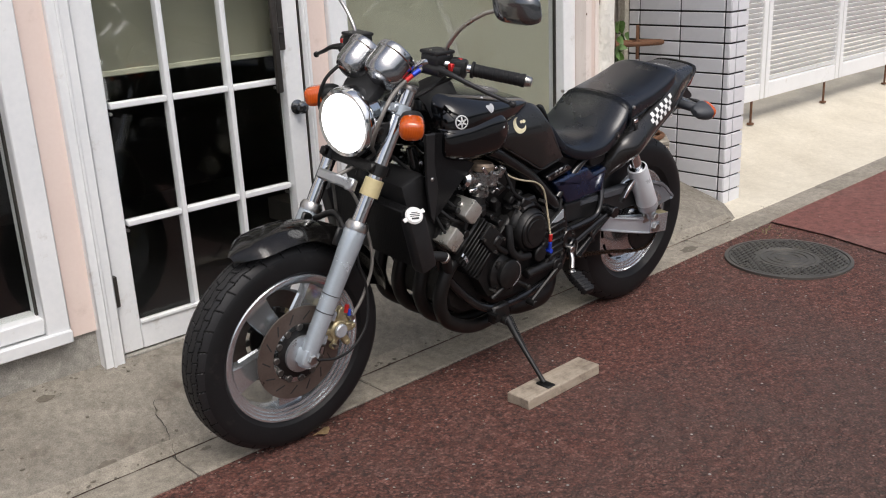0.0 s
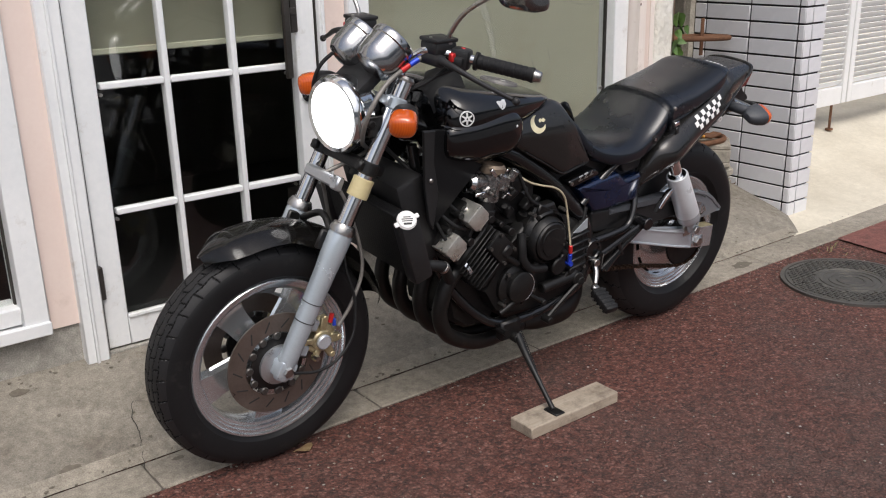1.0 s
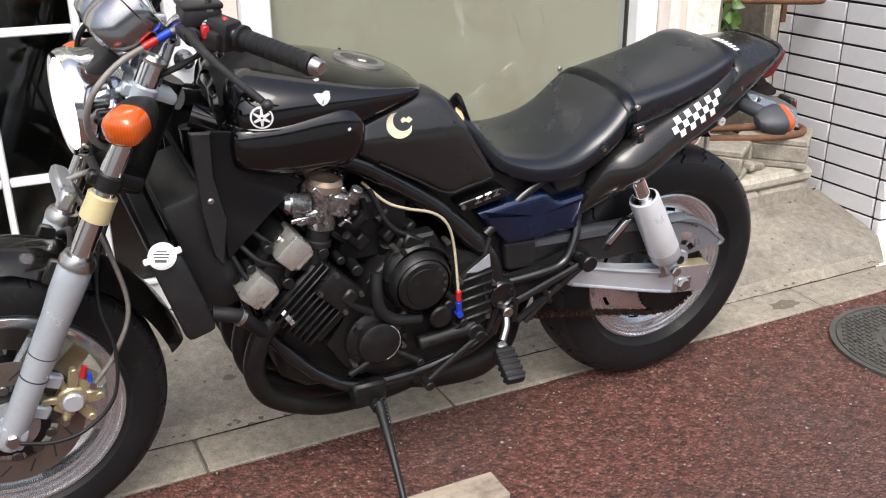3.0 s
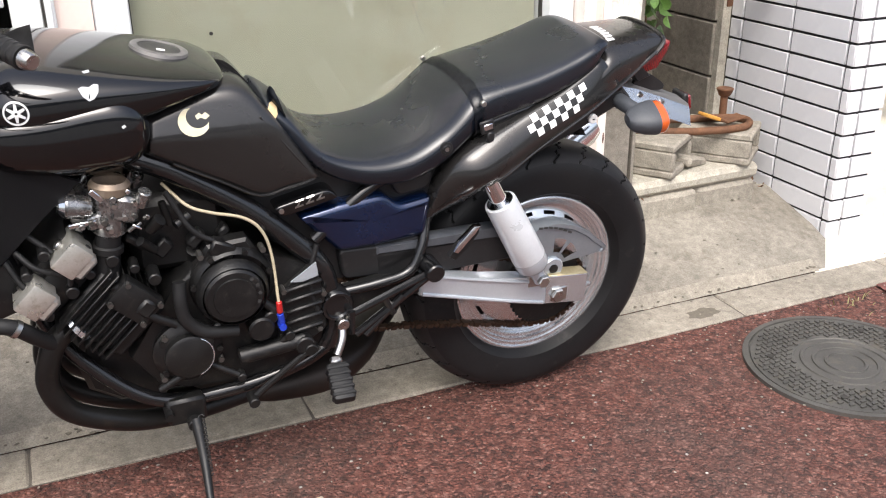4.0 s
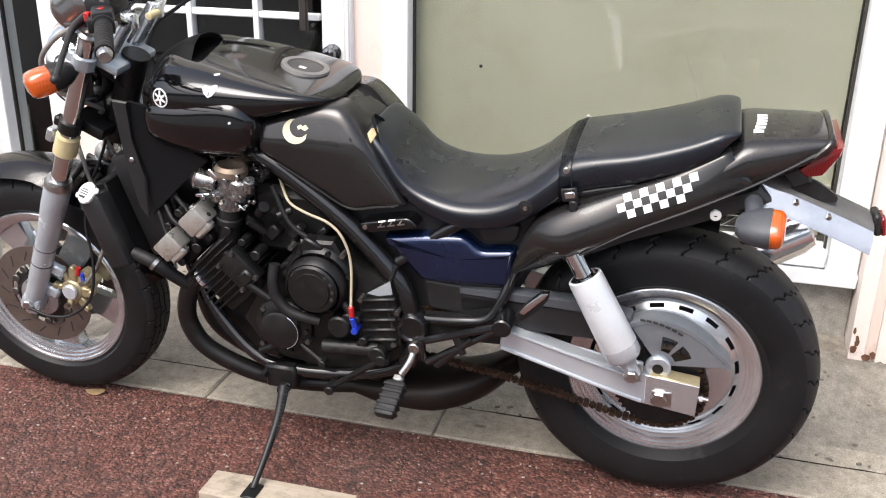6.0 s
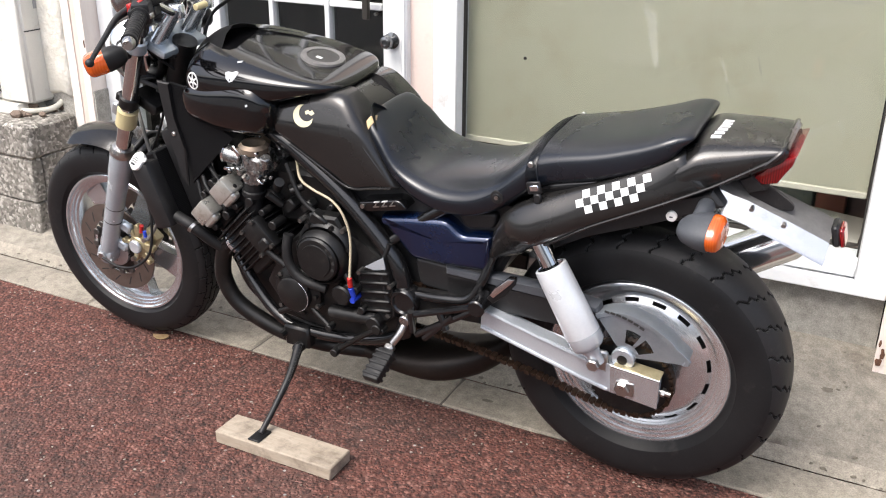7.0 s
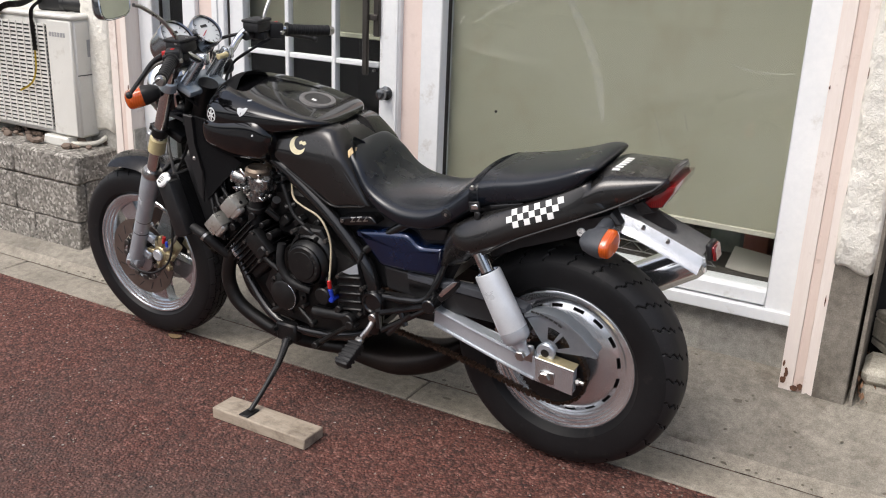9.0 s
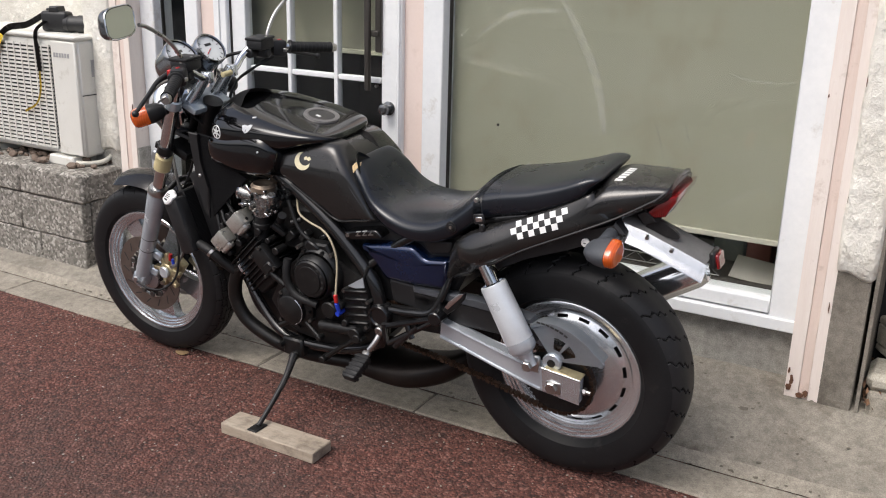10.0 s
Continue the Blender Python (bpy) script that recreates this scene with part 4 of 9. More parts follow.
def rear_wheel():
    bm = bmesh.new()
    ap = axle_pose(REAR)
    add_lathe(bm, rim_profile(0.193, 0.052), ap, 84)
    # dished disc with a ring of slots cut through near the rim
    seg, rings = 96, [(0.050, -0.050), (0.075, -0.051), (0.098, -0.050), (0.118, -0.047), (0.136, -0.042), (0.1495, -0.0345), (0.1575, -0.0295), (0.163, -0.026), (0.171, -0.026)]
    for s in (-1, 1):
        vs = [[bm.verts.new(REAR + Vector((r * math.cos(2 * math.pi * k / seg), s * -y, r * math.sin(2 * math.pi * k / seg)))) for k in range(seg)] for r, y in rings]
        for i in range(len(rings) - 1):
            for k in range(seg):
                if i == 5 and k % 6 in (1, 2, 3):
                    continue
                j = (k + 1) % seg
                bm.faces.new((vs[i][k], vs[i][j], vs[i + 1][j], vs[i + 1][k]))
    add_lathe(bm, [(0.012, -0.075), (0.04, -0.072), (0.05, -0.05), (0.056, -0.042), (0.056, 0.042), (0.05, 0.07), (0.012, 0.075)], ap, 36)
    wheel = part("rear_wheel", bm, M["dish"], bike, "silver dished rear wheel with a ring of slots", 50)
    # added dark ring behind the slots, standing in for the shade inside the wheel
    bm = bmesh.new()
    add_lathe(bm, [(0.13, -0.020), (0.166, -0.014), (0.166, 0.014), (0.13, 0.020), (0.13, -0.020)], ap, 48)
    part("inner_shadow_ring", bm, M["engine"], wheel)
    bm = bmesh.new()
    add_tyre(bm, REAR, 0.318, 0.077, 0.194, rear_groove, 0.005, 640, 0.052)
    part("rear_tyre", bm, [M["tyre"], M["tread"], M["groove"]], wheel, "dusty wide rear tyre with wavy diagonal grooves", 28)
    bm = bmesh.new()
    n = 90
    outer = [(REAR.x + (0.098 if k % 2 else 0.091) * math.cos(2 * math.pi * k / n), REAR.z + (0.098 if k % 2 else 0.091) * math.sin(2 * math.pi * k / n)) for k in range(n)]
    add_prism(bm, outer, -0.108, -0.101)
    add_lathe(bm, [(0.03, -0.112), (0.05, -0.112), (0.055, -0.07), (0.03, -0.07)], ap, 24)
    part("sprocket", bm, M["engine"], wheel, "grimy dark rear sprocket")


def fork():
    for s in (-1, 1):
        y = s * 0.1
        bm = bmesh.new()
        m, h = aim(fork_at(-0.03, y), fork_at(0.372, y))
        add_lathe(bm, [(0, 0), (0.018, 0.002), (0.023, 0.012), (0.0245, 0.06), (0.0255, 0.20), (0.0275, 0.30), (0.03, 0.34), (0.0305, 0.39), (0.028, 0.402), (0.0, 0.402)], m, 28)
        add_box(bm, fork_at(0.0, y), (0.05, 0.046, 0.045), Matrix.Rotation(RAKE, 4, "Y"), 0.008, 2)
        add_box(bm, fork_at(0.12, s * 0.088, -0.03), (0.05, 0.02, 0.03), Matrix.Rotation(RAKE, 4, "Y"), 0.005)
        add_box(bm, fork_at(0.05, s * 0.088, -0.03), (0.05, 0.02, 0.03), Matrix.Rotation(RAKE, 4, "Y"), 0.005)
        leg = part("fork_leg", bm, M["fork_silver"], bike, "grey painted fork slider", move=STEER)
        bm = bmesh.new()
        add_cyl(bm, fork_at(0.37, y), fork_at(0.755, y), 0.0195, seg=28)
        part("fork_tube", bm, M["chrome"], leg, "chromed fork tube", move=STEER)
        bm = bmesh.new()
        m, h = aim(fork_at(0.367, y), fork_at(0.392, y))
        add_lathe(bm, [(0.02, 0), (0.0315, 0.0), (0.032, 0.01), (0.027, 0.022), (0.02, 0.024)], m, 24)
        part("dust_seal", bm, M["steel"], leg, move=STEER)
        bm = bmesh.new()
        m, h = aim(fork_at(0.755, y), fork_at(0.775, y))
        add_lathe(bm, [(0.02, 0), (0.021, 0.006), (0.016, 0.012), (0.012, 0.012), (0.01, 0.006), (0, 0.006)], m, 20)
        part("fork_cap", bm, M["steel"], leg, move=STEER)
        if s < 0:
            bm = bmesh.new()
            m, h = aim(fork_at(0.462, y), fork_at(0.512, y))
            add_lathe(bm, [(0.0196, 0), (0.026, 0), (0.0265, 0.008), (0.0255, 0.03), (0.026, 0.046), (0.0196, 0.048)], m, 24)
            part("fork_band", bm, M["tape"], leg, "yellowed plastic band round the fork tube", move=STEER)
            for k in range(2):
                bm = bmesh.new()
                m, h = aim(fork_at(0.13 + 0.05 * k, y), fork_at(0.136 + 0.05 * k, y))
                add_lathe(bm, [(0.0245, 0), (0.0268, 0.001), (0.0268, 0.003), (0.0245, 0.004)], m, 28)
                part("print_bar", bm, M["plastic"], leg, move=STEER)
    # clamps
    for d, nm in ((0.535, "lower_fork_clamp"), (0.70, "upper_fork_clamp")):
        bm = bmesh.new()
        rot = Matrix.Rotation(RAKE, 4, "Y")
        add_box(bm, fork_at(d, 0, -0.025), (0.085, 0.16, 0.03 if d < 0.6 else 0.022), rot, 0.008, 2)
        for s in (-1, 1):
            add_cyl(bm, fork_at(d - 0.016, s * 0.1), fork_at(d + 0.016, s * 0.1), 0.0245, seg=20, bevel=0.003)
            add_box(bm, fork_at(d, s * 0.1, 0.026), (0.02, 0.022, 0.024), rot, 0.004)
        part(nm, bm, M["fork_silver"] if d > 0.6 else M["engine"], bike, "grey cast fork clamp" if d > 0.6 else "dark fork clamp", move=STEER)
    bm = bmesh.new()
    add_box(bm, fork_at(0.475, -0.005, 0.045), (0.03, 0.13, 0.028), Matrix.Rotation(RAKE, 4, "Y"), 0.005)
    add_box(bm, fork_at(0.475, -0.075, 0.05), (0.02, 0.03, 0.034), Matrix.Rotation(RAKE, 4, "Y"), 0.004)
    part("brake_pipe_block", bm, M["hub"], bike, "grey brake line junction between the fork legs", move=STEER)
    bm = bmesh.new()
    add_cyl(bm, fork_at(0.50, 0, -0.06), fork_at(0.72, 0, -0.06), 0.03, seg=20)
    part("steering_head", bm, M["engine"], bike)


def front_fender():
    bm = bmesh.new()
    rows = []
    n, k = 34, 13
    for i in range(n + 1):
        a = radians(118 - (118 - 12) * i / n)
        taper = min(1, 0.25 + i / 4.5) if i < 5 else (1 if i < n - 3 else 1 - 0.12 * (i - n + 3))
        lift = -0.003 * max(0, 4 - i)
        row = []
        for j in range(k):
            v = -1 + 2 * j / (k - 1)
            drop = 0.034 * abs(v) ** 2.2 * (1.0 if i > 5 else 0.5 + 0.1 * i)
            if 12 < i < 22 and abs(v) > 0.9:
                drop += 0.018 * (1 - abs(i - 17) / 5)
            r = 0.352 + lift - drop
            row.append(bm.verts.new((FRONT.x + r * math.cos(a), 0.078 * v * taper, FRONT.z + r * math.sin(a))))
        rows.append(row)
    for a, b in zip(rows, rows[1:]):
        for j in range(k - 1):
            bm.faces.new((a[j], a[j + 1], b[j + 1], b[j]))
    bmesh.ops.solidify(bm, geom=bm.faces[:], thickness=0.004)
    fender = part("front_fender", bm, M["fender_paint"], bike, "scuffed dark bronze front mudguard", 50, STEER)
    bm = bmesh.new()
    for s in (-1, 1):
        add_box(bm, fork_at(0.335, s * 0.076, 0.01), (0.06, 0.012, 0.05), Matrix.Rotation(RAKE, 4, "Y"), 0.004)
    add_tube(bm, [fork_at(0.35, -0.07, 0.0), fork_at(0.385, 0, 0.0), fork_at(0.35, 0.07, 0.0)], 0.009)
    part("fender_brace", bm, M["engine"], fender, move=STEER)


def calipers():
    for s in (-1, 1):
        bm = bmesh.new()
        c = fork_at(0.085, s * 0.082, -0.085)
        rot = Matrix.Rotation(RAKE + 0.25, 4, "Y")
        add_cyl(bm, c + Vector((0, -s * 0.012, 0)), c + Vector((0, s * 0.013, 0)), 0.029, seg=24, bevel=0.004)
        add_box(bm, c + Vector((0.004, -s * 0.006, 0)), (0.046, 0.018, 0.085), rot, 0.007, 2)
        add_box(bm, c + Vector((0.012, -s * 0.03, 0)), (0.05, 0.03, 0.085), rot, 0.008, 2)
        for deg, ln, w in ((80, 0.044, 0.020), (112, 0.040, 0.014), (-4, 0.034, 0.026), (-58, 0.040, 0.022), (-112, 0.034, 0.016), (172, 0.032, 0.016)):
            a = radians(deg)
            d = Vector((math.cos(a), 0, math.sin(a)))
            add_box(bm, c + d * (0.018 + ln / 2) + Vector((0, s * 0.004, 0)), (ln, 0.012, w), Matrix.Rotation(-a, 4, "Y"), 0.003)
            add_cyl(bm, c + d * (0.016 + ln) + Vector((0, -s * 0.006, 0)), c + d * (0.016 + ln) + Vector((0, s * 0.012, 0)), 0.008, seg=10, bevel=0.002)
        cal = part("brake_caliper", bm, M["gold"], bike, "cream-gold brake caliper", move=STEER)
        bm = bmesh.new()
        add_cyl(bm, c + Vector((0, s * 0.012, 0)), c + Vector((0, s * 0.024, 0)), 0.020, seg=24, bevel=0.003)
        part("piston_cap", bm, M["silver"], cal, move=STEER)
        for dz in (-0.044, 0.046):
            bm = bmesh.new()
            p = c + rot @ Vector((0.012, 0, dz))
            add_cyl(bm, p, p + Vector((0, s * 0.022, 0)), 0.007, seg=6)
            part("caliper_bolt", bm, M["steel"], cal, move=STEER)
        bm = bmesh.new()
        p = c + Vector((0.024, s * 0.008, 0.045))
        add_cyl(bm, p, p + Vector((0.006, 0, 0.022)), 0.006, seg=10)
        part("hose_fitting", bm, M["red"], cal, "red anodised fitting", move=STEER)
        bm = bmesh.new()
        add_cyl(bm, p + Vector((0.012, 0, -0.012)), p + Vector((0.012, 0, 0.006)), 0.005, seg=10)
        part("hose_fitting", bm, M["blue"], cal, "blue anodised fitting", move=STEER)


def headlight():
    c = Vector((0.187, -0.034, 0.899))
    m = Matrix.Translation(c) @ (Vector((1, 0.13, 0.03)).to_track_quat("Z", "Y").to_matrix().to_4x4())
    bm = bmesh.new()
    add_lathe(bm, [(0.079, -0.004), (0.088, -0.006), (0.0935, 0.004), (0.0945, 0.02), (0.091, 0.026), (0.0905, 0.05), (0.08, 0.078), (0.055, 0.098), (0.02, 0.106), (0, 0.106)], m, 48)
    lamp = part("headlight", bm, M["chrome"], bike, "round chromed headlight, lit", move=STEER)
    bm = bmesh.new()
    add_lathe(bm, [(0, -0.014), (0.03, -0.013), (0.055, -0.0105), (0.074, -0.006), (0.0845, 0.001), (0.0845, 0.006), (0, 0.006)], m, 48)
    part("headlight_lens", bm, M["lamp"], lamp, "glowing white lens", move=STEER)
    for s in (-1, 1):
        bm = bmesh.new()
        add_box(bm, (0.262, s * 0.094 - 0.03, 0.885), (0.075, 0.006, 0.05), None, 0.003)
        add_cyl(bm, (0.232, s * 0.088 - 0.03, 0.892), (0.232, s * 0.104 - 0.03, 0.892), 0.010, seg=12, bevel=0.002)
        part("headlight_bracket", bm, M["engine"], lamp, move=STEER)
    bm = bmesh.new()
    add_box(bm, (0.265, 0.0, 0.788), (0.04, 0.05, 0.03), None, 0.004)
    part("lower_bracket", bm, M["engine"], lamp, move=STEER)
    # bracket plate under the gauges
    bm = bmesh.new()
    add_box(bm, (0.262, -0.03, 0.985), (0.10, 0.13, 0.03), Matrix.Rotation(radians(-38), 4, "Y"), 0.008, 2)
    part("gauge_bracket", bm, M["plastic"], bike, "dull black gauge bracket", move=STEER)


def gauges():
    for y, r in ((-0.094, 0.055), (0.028, 0.050)):
        top = Vector((0.316, y, 1.072))
        d = Vector((-0.77, 0, -0.64)).normalized()
        m, h = aim(top, top + d)
        bm = bmesh.new()
        add_lathe(bm, [(r * 0.9, -0.002), (r * 0.98, -0.004), (r * 1.03, 0.002), (r * 1.03, 0.014), (r * 0.97, 0.017), (r * 0.97, 0.055), (r * 0.93, 0.07), (r * 0.8, 0.083), (r * 0.5, 0.09), (0, 0.092)], m, 40)
        can = part("gauge", bm, M["gauge_steel"], bike, "chromed round instrument", move=STEER)
        bm = bmesh.new()
        add_lathe(bm, [(0, 0.004), (r * 0.9, 0.004), (r * 0.9, 0.008), (0, 0.008)], m, 32)
        part("dial", bm, M["dial"], can, "pale dial face", move=STEER)
        bm = bmesh.new()
        for k in range(11):
            a = radians(-220 + 26 * k)
            p0 = m @ Vector((0.68 * r * math.cos(a), 0.68 * r * math.sin(a), 0.0035))
            p1 = m @ Vector((0.84 * r * math.cos(a), 0.84 * r * math.sin(a), 0.0035))
            add_cyl(bm, p0, p1, 0.0011, seg=6)
        part("tick", bm, M["ink"], can, move=STEER)
        bm = bmesh.new()
        add_box(bm, m @ Vector((0.0, 0.30 * r, 0.0035)), (r * 0.5, 0.008, 0.002), m.to_3x3().to_4x4() @ Matrix.Rotation(0, 4, "X"))
        part("odometer", bm, M["ink"], can, move=STEER)
        bm = bmesh.new()
        add_cyl(bm, m @ Vector((0, 0, 0.003)), m @ Vector((0.5 * r, -0.3 * r, 0.003)), 0.0012, seg=6)
        part("needle", bm, M["red"], can, move=STEER)


def handlebar():
    for s in (-1, 1):
        bm = bmesh.new()
        add_tube(bm, [(0.365, s * 0.04, 1.000), (0.362, s * 0.075, 1.008), (0.358, s * 0.115, 1.035), (0.372, s * 0.155, 1.058), (0.41, s * 0.205, 1.052), (0.515, s * 0.37, 1.026)], 0.0111, 14, 8)
        bar = part("handlebar", bm, M["chrome"], bike, "chromed handlebar half", move=STEER)
        a, b = Vector((0.437, s * 0.248, 1.0445)), Vector((0.512, s * 0.366, 1.0265))
        m, h = aim(a, b)
        bm = bmesh.new()
        prof = [(0.012, 0), (0.0215, 0.0), (0.0215, 0.006), (0.0165, 0.008)]
        for k in range(9):
            z = 0.012 + k * (h - 0.024) / 9
            prof += [(0.0168, z), (0.0168, z + 0.007), (0.0158, z + 0.008), (0.0158, z + 0.010)]
        prof += [(0.0168, h - 0.008), (0.018, h - 0.004), (0.017, h), (0.012, h)]
        add_lathe(bm, prof, m, 22)
        part("grip", bm, M["rubber"], bar, "black rubber grip", move=STEER)
        bm = bmesh.new()
        add_cyl(bm, m @ Vector((0, 0, h)), m @ Vector((0, 0, h + 0.018)), 0.0145, 0.012, 18, 0.002)
        part("bar_end", bm, M["steel"], bar, "steel bar end", move=STEER)
        rot = m.to_3x3().to_4x4()
        c = Vector((0.418, s * 0.218, 1.046))
        bm = bmesh.new()
        add_box(bm, c, (0.042, 0.050, 0.046), rot, 0.009, 2)
        add_box(bm, c + Vector((-0.012, s * 0.002, -0.006)), (0.04, 0.03, 0.035), rot, 0.006, 2)
        sw = part("switch_box", bm, M["plastic"], bike, "black switch housing", move=STEER)
        bm = bmesh.new()
        add_box(bm, c + Vector((0.002, s * 0.004, 0.022)), (0.010, 0.014, 0.008), None, 0.002)
        part("switch", bm, M["red"], sw, "red switch", move=STEER)
        bm = bmesh.new()
        add_box(bm, c + Vector((-0.030, s * 0.004, 0.006)), (0.012, 0.014, 0.020), None, 0.002)
        part("switch", bm, M["red"], sw, "red switch", move=STEER)
        bm = bmesh.new()
        add_box(bm, c + Vector((0.024, s * 0.002, -0.006)), (0.01, 0.012, 0.012), None, 0.002)
        part("switch", bm, M["steel"], sw, move=STEER)
        # master cylinder and lever
        bm = bmesh.new()
        q = Vector((0.394, s * 0.163, 1.066))
        add_box(bm, q, (0.062, 0.064, 0.03), None, 0.007, 2)
        add_box(bm, q + Vector((0, 0, 0.018)), (0.066, 0.068, 0.01), None, 0.004, 2)
        add_cyl(bm, q + Vector((-0.022, -s * 0.035, -0.026)), q + Vector((-0.022, s * 0.045, -0.026)), 0.015, seg=16, bevel=0.003)
        add_box(bm, q + Vector((0.0, s * 0.008, -0.028)), (0.05, 0.03, 0.03), None, 0.006)
        mc = part("brake_reservoir", bm, M["plastic"], bike, "black fluid reservoir on the handlebar", move=STEER)
        for dx in (-0.024, 0.024):
            bm = bmesh.new()
            add_cyl(bm, q + Vector((dx, 0, 0.022)), q + Vector((dx, 0, 0.025)), 0.004, seg=8)
            part("screw", bm, M["steel"], mc, move=STEER)
        bm = bmesh.new()
        add_tube(bm, [(0.368, s * 0.205, 1.045), (0.372, s * 0.255, 1.035), (0.395, s * 0.32, 1.012), (0.425, s * 0.395, 0.988)], 0.006, 10, 8, [0.010, 0.007, 0.006, 0.0055])
        bmesh.ops.create_icosphere(bm, subdivisions=2, radius=0.0095, matrix=Matrix.Translation((0.428, s * 0.403, 0.985)))
        part("lever", bm, M["plastic"], mc, "black lever with a ball end", move=STEER)
        # mirror
        bm = bmesh.new()
        add_tube(bm, [(0.405, s * 0.185, 1.07), (0.404, s * 0.192, 1.10), (0.405, s * 0.235, 1.15), (0.412, s * 0.30, 1.192), (0.418, s * 0.335, 1.205)], 0.0055, 10, 8)
        add_cyl(bm, (0.405, s * 0.185, 1.055), (0.405, s * 0.186, 1.082), 0.010, seg=6)
        mir = part("mirror", bm, M["steel"], bike, "mirror on a thin steel stalk", move=STEER)
        rim = []
        for k in range(28):
            a = 2 * math.pi * k / 28
            rim.append((math.copysign(abs(math.cos(a)) ** 0.55, math.cos(a)), math.copysign(abs(math.sin(a)) ** 0.55, math.sin(a))))
        mm = Matrix.Translation((0.418, s * 0.405, 1.222)) @ Matrix.Rotation(radians(-s * 12), 4, "Z") @ Matrix.Rotation(radians(-8), 4, "Y")
        bm = bmesh.new()
        levels = [(1.0, 0.008), (1.0, 0.0), (0.96, -0.010), (0.8, -0.022), (0.45, -0.028)]
        rings = [[bm.verts.new(mm @ Vector((x, -s * 0.062 * f * u + (-s * 0.006 * v), 0.040 * f * v))) for u, v in rim] for f, x in levels]
        for a, b in zip(rings, rings[1:]):
            for i in range(28):
                bm.faces.new((a[i], a[(i + 1) % 28], b[(i + 1) % 28], b[i]))
        bm.faces.new(rings[-1])
        bm.faces.new(rings[0][::-1])
        part("mirror_shell", bm, M["smoke_chrome"], mir, "smoked chrome mirror shell", move=STEER)
        bm = bmesh.new()
        vs = [bm.verts.new(mm @ Vector((0.0105, -s * 0.0575 * u + (-s * 0.006 * v), 0.0365 * v))) for u, v in rim]
        vb = [bm.verts.new(mm @ Vector((0.0082, -s * 0.0575 * u + (-s * 0.006 * v), 0.0365 * v))) for u, v in rim]
        bm.faces.new(vs)
        bm.faces.new(vb[::-1])
        for i in range(28):
            bm.faces.new((vs[i], vb[i], vb[(i + 1) % 28], vs[(i + 1) % 28]))
        part("mirror_glass", bm, M["mirror"], mir, move=STEER)
        bm = bmesh.new()
        for i in range(28):
            add_cyl(bm, mm @ Vector((0.009, -s * 0.061 * rim[i][0] + (-s * 0.006 * rim[i][1]), 0.0395 * rim[i][1])), mm @ Vector((0.009, -s * 0.061 * rim[(i + 1) % 28][0] + (-s * 0.006 * rim[(i + 1) % 28][1]), 0.0395 * rim[(i + 1) % 28][1])), 0.0022, seg=6)
        part("mirror_rim", bm, M["chrome"], mir, "thin chrome rim", move=STEER)
    for s in (-1, 1):
        bm = bmesh.new()
        add_cyl(bm, fork_at(0.70, s * 0.055, -0.02), (0.365, s * 0.055, 1.014), 0.018, seg=16, bevel=0.003)
        add_box(bm, (0.365, s * 0.052, 1.004), (0.036, 0.022, 0.034), None, 0.006, 2)
        part("bar_clamp", bm, M["alu"], bike, "aluminium handlebar clamp", move=STEER)
    bm = bmesh.new()
    add_cyl(bm, (0.385, -0.012, 1.004), (0.385, 0.028, 1.004), 0.0085, seg=12, bevel=0.002)
    part("key_tag", bm, M["tape"], bike, "yellow tag at the ignition lock", move=STEER)


def front_signals():
    for s in (-1, 1):
        c = Vector((0.238, -0.240, 0.910)) if s < 0 else Vector((0.228, 0.176, 0.924))
        m = upright(c, (0.66, -0.73 * s, 0.22))
        bm = bmesh.new()
        add_bowl(bm, [(0, 0.040), (0.94, 0.040), (0.985, 0.045), (0.95, 0.056), (0.84, 0.074), (0.62, 0.087), (0.4, 0.092), (0, 0.093)], m, 0.033, 0.028, 0.72)
        add_cyl(bm, m @ Vector((0, -0.004, 0.062)), (0.285, s * 0.095 - 0.01, 0.915), 0.010, seg=12)
        sig = part("turn_signal", bm, M["rubber"], bike, "black-backed front turn signal", 45, STEER)
        bm = bmesh.new()
        add_bowl(bm, [(0.965, 0.042), (1.0, 0.030), (0.985, 0.012), (0.93, 0.003), (0.8, -0.003), (0.5, -0.007), (0, -0.009)], m, 0.033, 0.028, 0.72)
        part("signal_lens", bm, M["amber"], sig, "amber lens", 45, STEER)


front_wheel()
rear_wheel()
fork()
front_fender()
calipers()
headlight()
gauges()
handlebar()
front_signals()


# ---- motorcycle body ----
from mathutils.bvhtree import BVHTree


